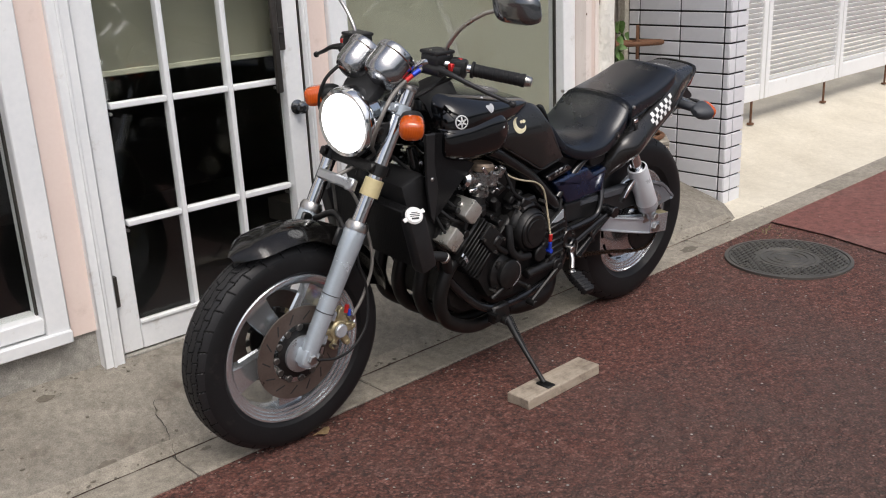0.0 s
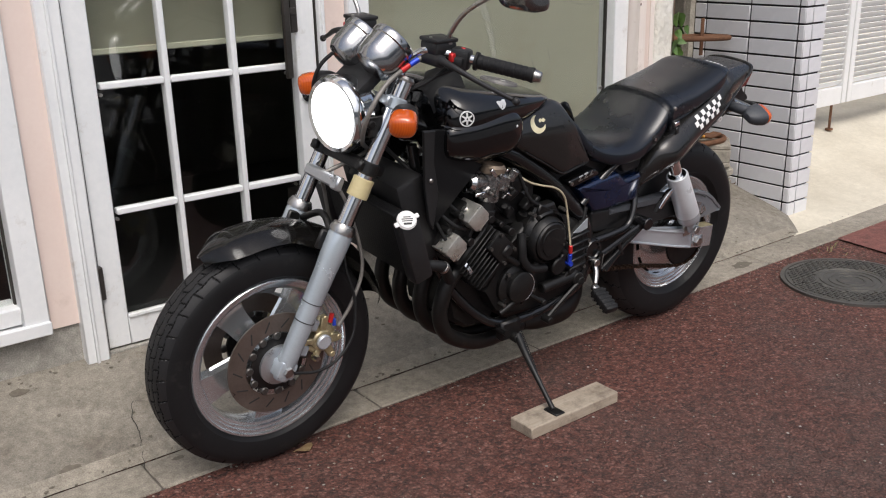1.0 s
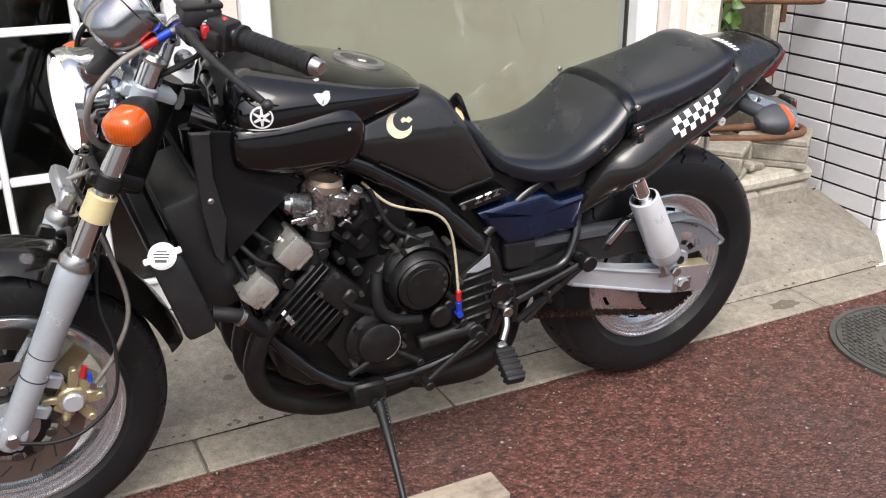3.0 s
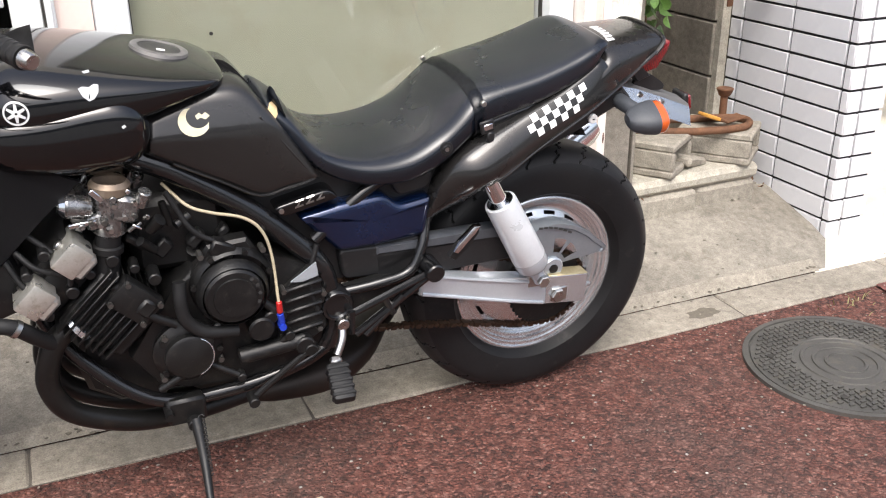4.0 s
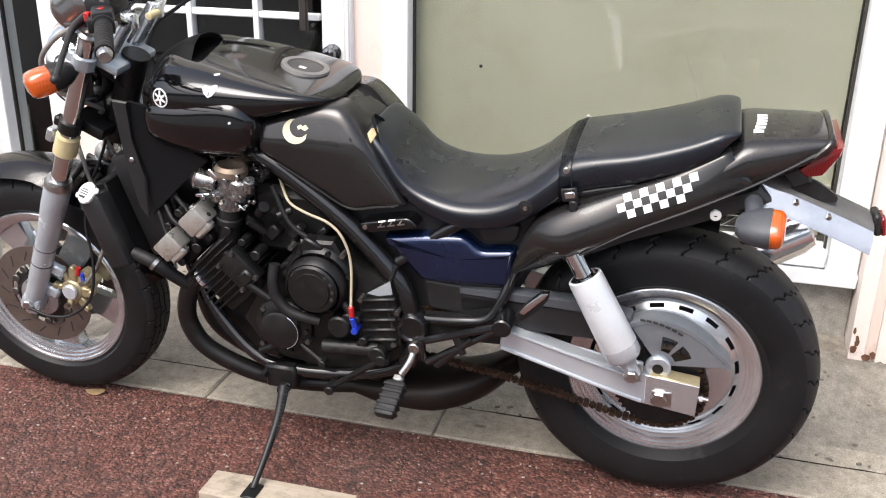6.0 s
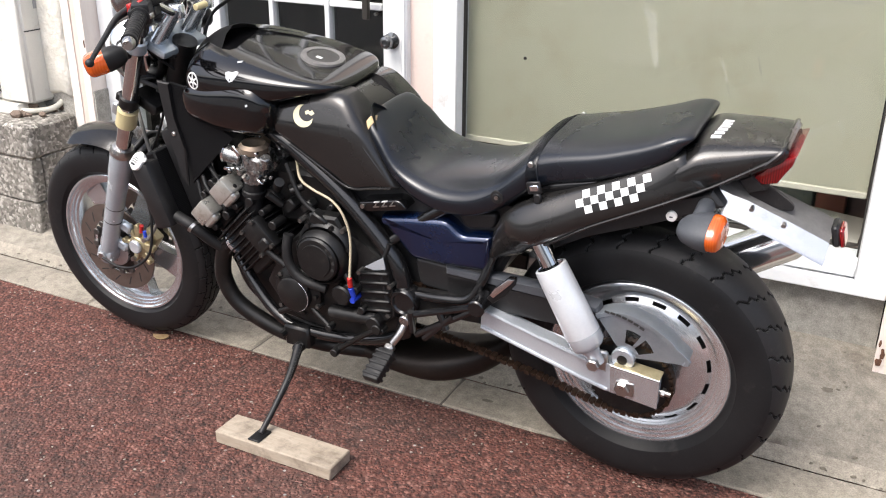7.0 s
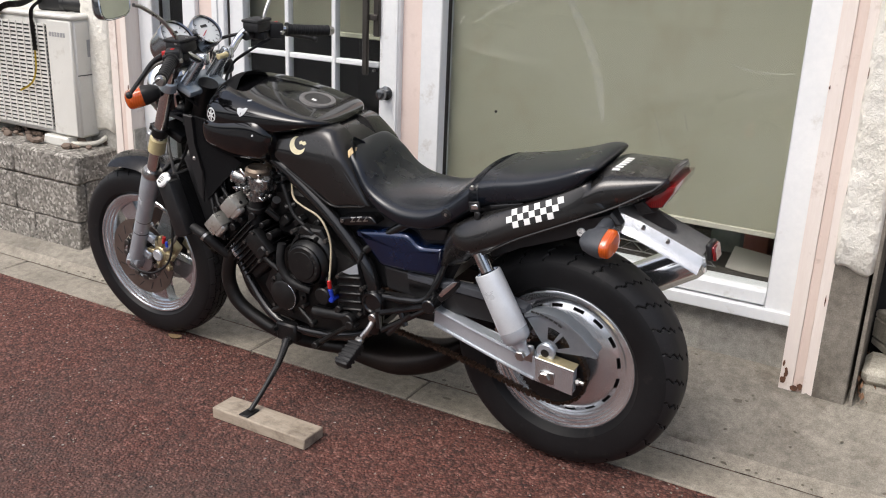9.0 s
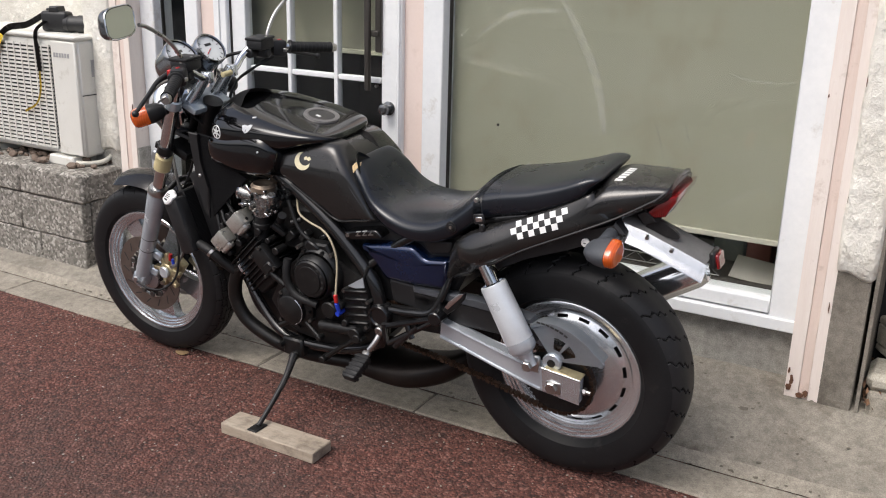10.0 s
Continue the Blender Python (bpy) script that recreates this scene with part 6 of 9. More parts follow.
def tail():
    bm = bmesh.new()
    add_loft(bm, [(1.275, 0, 0.6, 0.65, 0.69, 0.10, 0.5, 0.5), (1.3, 0, 0.605, 0.665, 0.712, 0.125, 0.5, 0.5), (1.335, 0, 0.622, 0.682, 0.74, 0.155, 0.5, 0.5), (1.4, 0, 0.665, 0.70, 0.75, 0.152, 0.5, 0.6), (1.47, 0, 0.695, 0.732, 0.782, 0.146, 0.5, 0.6), (1.55, 0, 0.728, 0.772, 0.822, 0.139, 0.5, 0.6), (1.6, 0, 0.748, 0.806, 0.858, 0.135, 0.5, 0.8), (1.63, 0, 0.762, 0.822, 0.876, 0.128, 0.5, 0.8), (1.69, 0, 0.793, 0.838, 0.880, 0.112, 0.5, 0.8), (1.74, 0, 0.820, 0.852, 0.882, 0.097, 0.5, 0.8), (1.77, 0, 0.838, 0.862, 0.879, 0.088, 0.5, 0.8), (1.780, 0, 0.852, 0.865, 0.873, 0.08, 0.6, 0.8)], 40, 5)
    front_edge = [(1.203, -0.128, 0.550), (1.217, -0.138, 0.590), (1.231, -0.147, 0.640), (1.262, -0.155, 0.688), (1.32, -0.152, 0.722), (1.40, -0.145, 0.755), (1.50, -0.137, 0.798), (1.60, -0.120, 0.850)]
    rear_edge = [(1.256, -0.118, 0.566), (1.286, -0.138, 0.586), (1.312, -0.158, 0.612), (1.338, -0.166, 0.628), (1.376, -0.166, 0.650), (1.445, -0.160, 0.692), (1.56, -0.146, 0.748), (1.65, -0.120, 0.790)]
    swell = [(0.004, 0, 0), (0.010, 0, 0), (0.018, 0, 0), (0.028, 0, 0), (0.026, 0, 0), (0.017, 0, 0), (0.012, 0, 0), (0.007, 0, 0)]

    def add_hood(bm):
        rows = []
        for a, b, w in zip(spline(front_edge, 6), spline(rear_edge, 6), spline(swell, 6)):
            row = [bm.verts.new((a.x, -0.085, a.z))]
            for k in range(13):
                f = k / 12
                p = a.lerp(b, f)
                p.y -= w.x * math.sin(math.pi * f) ** 0.7
                row.append(bm.verts.new(p))
            rows.append(row + [bm.verts.new((b.x, -0.085, b.z))])
        for a, b in zip(rows, rows[1:]):
            for k in range(14):
                bm.faces.new((a[k], a[k + 1], b[k + 1], b[k]))
        bm.faces.new(rows[0])
        bm.faces.new(rows[-1][::-1])

    both = bm.copy()
    add_hood(both)
    tree = BVHTree.FromBMesh(both)
    both.free()
    tl = part("tail_cowl", bm, M["bronze_paint"], bike, "dark bronze tail cowl with a chequered sticker", 50)
    bm = bmesh.new()
    for s in (-1, 1):
        add_tube(bm, [(1.318, s * 0.161, 0.617), (1.340, s * 0.1665, 0.629), (1.376, s * 0.1665, 0.650), (1.445, s * 0.1605, 0.692), (1.56, s * 0.1465, 0.748), (1.65, s * 0.121, 0.790), (1.70, s * 0.107, 0.818), (1.748, s * 0.098, 0.848)], 0.0036, 8, 6)
    part("cowl_edge", bm, M["bronze_paint"], tl)
    # chequers
    u, w = Vector((0.01425, 0.0064)), Vector((0.005, -0.0155))
    for j, cols in enumerate((range(1, 10), range(0, 9), range(1, 8))):
        for i in cols:
            c = Vector((1.4147, 0.7506)) + u * i + w * j
            q = [tuple(c + u * a + w * b) for a, b in ((-0.5, -0.5), (0, -0.5), (0.5, -0.5), (0.5, 0), (0.5, 0.5), (0, 0.5), (-0.5, 0.5), (-0.5, 0))]
            if (i + j) % 2:
                decal("white_square", tree, [q], M["decal"], tl, plane=-0.155)
            else:
                decal("black_square", tree, [q], M["black_decal"], tl, plane=-0.155)
    for s in (-1, 1):
        bm = bmesh.new()
        add_hood(bm)
        if s > 0:
            bm.transform(Matrix.Scale(-1, 4, (0, 1, 0)))
        part("shock_hood", bm, M["bronze_paint"], tl, "swollen hood over the shock mount", 80)
    bm = bmesh.new()
    add_tube(bm, [(1.745, -0.098, 0.842), (1.768, -0.09, 0.866), (1.772, -0.06, 0.877), (1.772, 0, 0.881), (1.772, 0.06, 0.877), (1.768, 0.09, 0.866), (1.745, 0.098, 0.842)], 0.005, 8, 5)
    part("tail_lip", bm, M["bronze_paint"], tl)
    # letters across the tail reduced to slanted bars
    bars = []
    for k in range(6):
        y = -0.072 + 0.0155 * k
        x = 1.634 + 0.012 * (1 - (abs(y) / 0.09) ** 2)
        bars += [[(x, y), (x + 0.018, y + 0.002), (x + 0.018, y + 0.006), (x, y + 0.004)], [(x, y + 0.007), (x + 0.018, y + 0.006), (x + 0.018, y + 0.0095), (x, y + 0.011)]]
    decal("white_bar", tree, bars, M["decal"], tl, "white bars across the tail", down=True)
    # lamp
    bm = bmesh.new()
    add_prism(bm, [(1.722, 0.808), (1.775, 0.856), (1.795, 0.861), (1.791, 0.842), (1.768, 0.803), (1.742, 0.797)], -0.082, 0.082, 0.006, segs=2)
    lamp = part("tail_lamp", bm, M["ruby"], bike, "wedge-shaped red tail lamp")
    bm = bmesh.new()
    add_prism(bm, [(1.70, 0.802), (1.722, 0.815), (1.742, 0.797), (1.752, 0.79), (1.72, 0.778)], -0.085, 0.085, 0.003)
    part("lamp_base", bm, M["plastic"], lamp)
    bm = bmesh.new()
    add_prism(bm, round_path([(1.715, 0.768), (1.735, 0.790), (1.760, 0.789), (1.782, 0.775), (1.803, 0.760), (1.80, 0.748), (1.77, 0.750), (1.73, 0.760)]), -0.070, -0.060, 0.001)
    part("plate_bracket", bm, M["plastic"], bike, "black bracket under the tail lamp")
    # steel rear mudguard
    bm = bmesh.new()
    rows = []
    for x, z in [(1.655, 0.788), (1.69, 0.775), (1.72, 0.768), (1.76, 0.753), (1.80, 0.738), (1.84, 0.722), (1.872, 0.709)]:
        rows.append([bm.verts.new((x + dx, y - 0.032, z + dz)) for y, dz, dx in ((-0.072, -0.043, -0.004), (-0.066, -0.039, -0.003), (-0.057, -0.024, 0), (-0.049, -0.006, 0), (-0.044, 0.0, 0), (0, 0.006, 0.002), (0.044, 0.0, 0), (0.049, -0.006, 0), (0.057, -0.024, 0), (0.072, -0.043, -0.004))])
    for a, b in zip(rows, rows[1:]):
        for i in range(9):
            bm.faces.new((a[i], a[i + 1], b[i + 1], b[i])).material_index = int(3 <= i <= 5)
    bmesh.ops.solidify(bm, geom=bm.faces[:], thickness=0.0025)
    fd = part("rear_fender", bm, [M["fender_steel"], M["fender_top"]], bike, "bright steel rear mudguard with a dull top", 45)
    for x in (1.73, 1.79):
        bm = bmesh.new()
        add_cyl(bm, (x, -0.078, 0.752 - 0.38 * (x - 1.73)), (x, -0.090, 0.748 - 0.38 * (x - 1.73)), 0.005, seg=6)
        part("fender_bolt", bm, M["steel"], fd)
    bm = bmesh.new()
    add_box(bm, (1.880, -0.036, 0.706), (0.014, 0.05, 0.042), Matrix.Rotation(radians(-12), 4, "Y"), 0.004)
    refl = part("reflector_base", bm, M["plastic"], fd)
    bm = bmesh.new()
    add_box(bm, (1.891, -0.036, 0.704), (0.010, 0.046, 0.036), Matrix.Rotation(radians(-12), 4, "Y"), 0.003)
    part("reflector", bm, M["ruby"], fd, "red rear reflector")
    bm = bmesh.new()
    add_prism(bm, [(1.33, 0.632), (1.42, 0.682), (1.53, 0.732), (1.66, 0.785), (1.685, 0.757), (1.55, 0.697), (1.43, 0.648), (1.35, 0.598)], -0.118, 0.118, 0.006)
    part("undertray", bm, M["plastic"], bike, "black tray under the tail")
    # inner mudguard over the tyre
    bm = bmesh.new()
    g = []
    for i in range(22):
        a = radians(150 - 72 * i / 21)
        g.append([bm.verts.new((REAR.x + 0.372 * math.cos(a) * (1 if v * v < 0.9 else 0.985), 0.085 * v, REAR.z + (0.372 if abs(v) < 0.9 else 0.362) * math.sin(a))) for v in (-1, -0.8, 0, 0.8, 1)])
    for a, b in zip(g, g[1:]):
        for i in range(4):
            bm.faces.new((a[i], a[i + 1], b[i + 1], b[i]))
    bmesh.ops.solidify(bm, geom=bm.faces[:], thickness=0.003)
    part("inner_fender", bm, M["plastic"], bike, "", 60)
    # rear signals
    for s in (-1, 1):
        c = Vector((1.680, s * 0.205, 0.745))
        m = upright(c, (0.98, s * 0.12, 0.06)) @ Matrix.Rotation(radians(-26 * s), 4, "Z")
        bm = bmesh.new()
        add_bowl(bm, [(0, -0.058), (0.4, -0.057), (0.68, -0.047), (0.9, -0.026), (1.0, -0.004), (0.99, 0.003), (0.9, 0.003)], m, 0.039, 0.026, 0.75)
        add_cyl(bm, (1.652, s * 0.085, 0.757), (1.655, s * 0.19, 0.752), 0.0165, seg=16, bevel=0.004)
        sig = part("turn_signal", bm, M["signal_grey"], bike, "grey-backed rear turn signal tilted on its stalk", 45)
        bm = bmesh.new()
        add_bowl(bm, [(0.95, 0.0), (0.95, 0.014), (0.88, 0.021), (0.66, 0.026), (0.35, 0.025), (0, 0.026)], m, 0.039, 0.026, 0.75)
        part("signal_lens", bm, M["amber"], sig, "amber lens", 45)
        bm = bmesh.new()
        add_cyl(bm, (1.655, s * 0.075, 0.753), (1.655, s * 0.12, 0.748), 0.013, seg=14, bevel=0.002)
        part("signal_stay", bm, M["chrome"], sig)
    # seat lock under the cowl
    bm = bmesh.new()
    add_box(bm, (1.575, -0.105, 0.722), (0.06, 0.02, 0.024), None, 0.004)
    lk = part("helmet_lock", bm, M["plastic"], bike, "helmet lock with a white face")
    bm = bmesh.new()
    add_cyl(bm, (1.590, -0.115, 0.723), (1.590, -0.125, 0.723), 0.0105, seg=18, bevel=0.0015)
    part("lock_face", bm, M["decal"], lk)
    bm = bmesh.new()
    add_box(bm, (1.590, -0.1255, 0.723), (0.006, 0.001, 0.002))
    part("key_slot", bm, M["ink"], lk)


M["signal_grey"] = surface("faded_grey_plastic", (0.034, 0.038, 0.044), (0.056, 0.06, 0.068), 0.5, big=25, fine=200, bump=0.05)
M["fender_top"] = surface("dull_grey_sheet", (0.16, 0.16, 0.16), (0.24, 0.235, 0.23), 0.6, big=18, fine=150, bump=0.05)
M["chip"] = surface("pale_primer", (0.42, 0.43, 0.44), (0.55, 0.56, 0.57), 0.5, big=60, bump=0.1)
M["cap_dark"] = surface("dark_cap_lid", (0.05, 0.049, 0.047), (0.085, 0.083, 0.08), 0.4, 0.5, big=40, bump=0.05)
M["cap_grey"] = surface("dull_cap_ring", (0.16, 0.155, 0.15), (0.26, 0.25, 0.24), 0.5, 0.5, big=40, bump=0.1)
tank()
body()
seat()
tail()


# ---- engine, frame, chassis ----
EO, EA, EF = Vector((0.625, 0, 0.44)), Vector((-0.7, 0, 0.714)), Vector((0.714, 0, 0.7))
EROT = Matrix(((EF.x, 0, EA.x, 0), (0, 1, 0, 0), (EF.z, 0, EA.z, 0), (0, 0, 0, 1)))


def eng(f, y, a):
    """A point in the engine: f along the fins, y across, a along the cylinders."""
    return EO + EF * f + EA * a + Vector((0, y, 0))


def engine():
    bm = bmesh.new()
    add_prism(bm, [(0.60, 0.37), (0.645, 0.30), (0.70, 0.275), (0.80, 0.265), (0.93, 0.28), (0.985, 0.33), (0.985, 0.45), (0.955, 0.515), (0.88, 0.53), (0.82, 0.575), (0.75, 0.56), (0.69, 0.50), (0.64, 0.43)], -0.150, 0.150, 0.014, segs=2)
    en = part("engine", bm, M["engine"], bike, "dusty black four-cylinder engine")
    bm = bmesh.new()
    add_box(bm, eng(-0.003, 0, 0.06), (0.125, 0.326, 0.14), EROT, 0.006)
    cyl = part("cylinder_block", bm, M["engine"], en)
    for k in range(8):
        bm = bmesh.new()
        a = 0.018 + 0.0148 * k
        add_box(bm, eng(-0.003, 0, a), (0.150, 0.352, 0.0042), EROT, 0.0015)
        part("cooling_fin", bm, M["engine"], en)
    bm = bmesh.new()
    add_box(bm, eng(0.003, 0, 0.165), (0.165, 0.30, 0.065), EROT, 0.012, 2)
    add_box(bm, eng(0.003, 0, 0.205), (0.15, 0.29, 0.03), EROT, 0.012, 2)
    part("cylinder_head", bm, M["engine"], en)
    for f in (-0.043, 0.055):
        for s in (-1, 1):
            bm = bmesh.new()
            add_box(bm, eng(f, s * 0.150, 0.192), (0.060, 0.078, 0.046), EROT, 0.005, 2)
            add_box(bm, eng(f, s * 0.172, 0.170), (0.050, 0.028, 0.03), EROT, 0.006)
            cap = part("cam_cover", bm, M["alu_cover"], en, "oxidised bare aluminium cam end cover")
            bm = bmesh.new()
            add_cyl(bm, eng(f, s * 0.150, 0.214), eng(f, s * 0.150, 0.222), 0.0085, seg=14, bevel=0.002)
            part("cover_bolt", bm, M["steel"], cap)
    # side casings
    for s in (-1, 1):
        bm = bmesh.new()
        cpose = Matrix.Translation((0.802, s * 0.150, 0.500)) @ Matrix.Rotation(radians(90 * s * -1), 4, "X")
        add_lathe(bm, [(0.080, -0.02), (0.080, 0.006), (0.074, 0.014), (0.069, 0.020)], cpose, 40)
        add_lathe(bm, [(0.069, 0.020), (0.066, 0.034), (0.060, 0.042)], Matrix.Translation((-0.004, 0, -0.008)) @ cpose, 40)
        add_prism(bm, [(0.742, 0.47), (0.726, 0.53), (0.76, 0.588), (0.835, 0.592), (0.865, 0.54), (0.855, 0.47)], min(s * 0.12, s * 0.158), max(s * 0.12, s * 0.158), 0.006)
        cov = part("alternator_cover", bm, M["engine"], en, "round black casing")
        bm = bmesh.new()
        c2 = Matrix.Translation((0.797, s * 0.190, 0.494)) @ Matrix.Rotation(radians(90 * s * -1), 4, "X")
        add_lathe(bm, [(0.056, -0.012), (0.056, 0.004), (0.052, 0.009), (0.041, 0.0095), (0.040, 0.0125), (0.012, 0.013), (0, 0.013)], c2, 40)
        part("cover_cap", bm, M["engine"], cov)
        for k in range(7):
            a = 2 * math.pi * k / 7 + 0.3
            c = Vector((0.80 + 0.074 * math.cos(a), s * 0.162, 0.50 + 0.074 * math.sin(a)))
            bm = bmesh.new()
            add_cyl(bm, c, c + Vector((0, s * 0.010, 0)), 0.006, seg=6)
            part("casing_bolt", bm, M["engine"], cov)
        for k in range(4):
            a = radians(-20 + 22 * k)
            c = Vector((0.797 + 0.047 * math.cos(a), s * 0.1985, 0.494 + 0.047 * math.sin(a)))
            bm = bmesh.new()
            add_cyl(bm, c, c + Vector((0, s * 0.0015, 0)), 0.004, seg=10)
            part("casing_hole", bm, M["ink"], cov)
        bm = bmesh.new()
        c3 = Matrix.Translation((0.706, s * 0.150, 0.372)) @ Matrix.Rotation(radians(90 * s * -1), 4, "X")
        add_lathe(bm, [(0.066, -0.01), (0.066, 0.012), (0.056, 0.02), (0.047, 0.022), (0.046, 0.034), (0.040, 0.038), (0, 0.039)], c3, 36)
        low = part("pickup_cover", bm, M["engine"], en, "round scuffed pickup cover")
        bm = bmesh.new()
        for k in range(10):
            a = radians(-70 + 13 * k)
            b = radians(-70 + 13 * (k + 1))
            add_cyl(bm, (0.706 + 0.0445 * math.cos(a), s * 0.186, 0.372 + 0.0445 * math.sin(a)), (0.706 + 0.0445 * math.cos(b), s * 0.186, 0.372 + 0.0445 * math.sin(b)), 0.0012, seg=5)
        part("scuff", bm, M["alu"], low)
        for k in range(5):
            a = 2 * math.pi * k / 5
            c = Vector((0.706 + 0.058 * math.cos(a), s * 0.166, 0.372 + 0.058 * math.sin(a)))
            bm = bmesh.new()
            add_cyl(bm, c, c + Vector((0, s * 0.010, 0)), 0.006, seg=6)
            part("casing_bolt", bm, M["engine"], low)
        bm = bmesh.new()
        y0, y1 = min(s * 0.13, s * 0.165), max(s * 0.13, s * 0.165)
        add_prism(bm, [(0.885, 0.46), (0.915, 0.485), (0.962, 0.520), (0.978, 0.44), (0.985, 0.365), (0.955, 0.345), (0.882, 0.35)], y0, y1, 0.006)
        sc = part("sprocket_cover", bm, M["engine"], en, "ribbed black sprocket cover")
        for k in range(5):
            bm = bmesh.new()
            z = 0.375 + 0.0245 * k
            add_box(bm, (0.934, s * 0.168, z + 0.002), (0.078, 0.012, 0.008), Matrix.Rotation(radians(-9), 4, "Y"), 0.003)
            part("rib", bm, M["engine"], sc)
        bm = bmesh.new()
        add_prism(bm, [(0.91, 0.487), (0.962, 0.522), (0.966, 0.492), (0.935, 0.484)], min(s * 0.166, s * 0.169), max(s * 0.166, s * 0.169))
        part("scuffed_plate", bm, M["fork_silver"], sc)
        bm = bmesh.new()
        add_cyl(bm, (0.846, s * 0.14, 0.402), (0.846, s * 0.186, 0.402), 0.026, seg=20, bevel=0.004)
        add_cyl(bm, (0.866, s * 0.16, 0.422), (0.866, s * 0.182, 0.422), 0.014, seg=16, bevel=0.003)
        add_cyl(bm, (0.80, s * 0.165, 0.338), (0.935, s * 0.170, 0.352), 0.017, seg=16, bevel=0.003)
        add_cyl(bm, (0.93, s * 0.15, 0.345), (0.93, s * 0.188, 0.345), 0.02, seg=14, bevel=0.003)
        part("gear_housing", bm, M["engine"], en)
        bm = bmesh.new()
        add_tube(bm, [(0.703, s * 0.168, 0.53), (0.70, s * 0.178, 0.49), (0.708, s * 0.18, 0.45), (0.74, s * 0.18, 0.42), (0.80, s * 0.172, 0.405)], 0.0125, 12, 6)
        part("coolant_pipe", bm, M["rubber"], en)
        bm = bmesh.new()
        add_tube(bm, [eng(0.05, s * 0.17, 0.10), eng(0.04, s * 0.178, 0.02), eng(0.05, s * 0.176, -0.04)], 0.009, 10)
        part("oil_pipe", bm, M["engine"], en)
    bm = bmesh.new()
    add_prism(bm, [(0.62, 0.33), (0.66, 0.28), (0.74, 0.225), (0.90, 0.215), (0.95, 0.28)], -0.11, 0.11, 0.012)
    part("sump", bm, M["engine"], en)
    bm = bmesh.new()
    add_prism(bm, [(0.505, 0.35), (0.535, 0.455), (0.63, 0.45), (0.70, 0.30), (0.66, 0.235), (0.575, 0.245), (0.52, 0.285)], -0.105, 0.105, 0.012)
    part("engine_front", bm, M["engine"], en)
    rnd = random.Random(12)
    for s in (-1, 1):
        bm = bmesh.new()
        add_box(bm, eng(0.046, s * 0.168, 0.052), (0.062, 0.034, 0.088), EROT, 0.007, 2)
        add_box(bm, eng(0.05, s * 0.180, 0.03), (0.034, 0.02, 0.03), EROT, 0.005)
        cv = part("cylinder_cover", bm, M["engine"], en, "plain black cover over the fins")
        for f, a in ((0.022, 0.016), (0.070, 0.016), (0.022, 0.088), (0.070, 0.088)):
            bm = bmesh.new()
            add_cyl(bm, eng(f, s * 0.180, a), eng(f, s * 0.192, a), 0.0055, seg=6)
            part("cover_bolt", bm, M["hub_dark"], cv)
        for f, a, r in ((-0.06, 0.150, 0.010), (0.0, 0.148, 0.012), (0.045, 0.146, 0.009), (0.085, 0.13, 0.012), (-0.02, 0.225, 0.009), (0.03, 0.228, 0.010), (0.095, 0.09, 0.009), (0.10, 0.05, 0.012)):
            bm = bmesh.new()
            add_cyl(bm, eng(f, s * 0.13, a), eng(f, s * (0.165 + rnd.uniform(0, 0.012)), a), r, seg=10, bevel=0.002)
            part("head_stud", bm, M["engine"], en)
        for x, z, x1, z1, r in ((0.645, 0.30, 0.70, 0.335, 0.008), (0.745, 0.335, 0.80, 0.30, 0.007), (0.85, 0.46, 0.885, 0.425, 0.009), (0.77, 0.425, 0.74, 0.40, 0.010), (0.87, 0.335, 0.90, 0.375, 0.008), (0.905, 0.36, 0.95, 0.33, 0.006)):
            bm = bmesh.new()
            add_cyl(bm, (x, s * 0.166, z), (x1, s * 0.176, z1), r, seg=10, bevel=0.002)
            add_cyl(bm, (x1, s * 0.160, z1), (x1, s * 0.186, z1), r * 1.3, seg=8, bevel=0.002)
            part("casing_boss", bm, M["engine"], en)
        for x, z in ((0.655, 0.325), (0.665, 0.415), (0.765, 0.345), (0.89, 0.365), (0.965, 0.37), (0.975, 0.45), (0.895, 0.47), (0.83, 0.335), (0.765, 0.45), (0.86, 0.57), (0.745, 0.575)):
            bm = bmesh.new()
            add_cyl(bm, (x, s * 0.150, z), (x, s * 0.174, z), 0.0062, seg=6)
            part("engine_bolt", bm, M["hub_dark"], en)
    # odd lumps of ancillaries between carburettor and casing
    bm = bmesh.new()
    rnd = random.Random(4)
    for k in range(26):
        c = Vector((rnd.uniform(0.63, 0.80), rnd.choice((-1, 1)) * rnd.uniform(0.10, 0.15), rnd.uniform(0.52, 0.66)))
        if k % 2:
            add_box(bm, c, (rnd.uniform(0.015, 0.05), 0.03, rnd.uniform(0.012, 0.04)), Matrix.Rotation(rnd.uniform(-0.8, 0.8), 4, "Y"), 0.004)
        else:
            add_cyl(bm, c, c + Vector((rnd.uniform(-0.03, 0.03), rnd.uniform(-0.02, 0.02), rnd.uniform(0.01, 0.05))), rnd.uniform(0.006, 0.016), seg=10)
    add_box(bm, (0.72, 0, 0.60), (0.18, 0.22, 0.16), None, 0.02)
    tagged(part("intake_gallery", bm, M["engine"], en), kind="stuff")


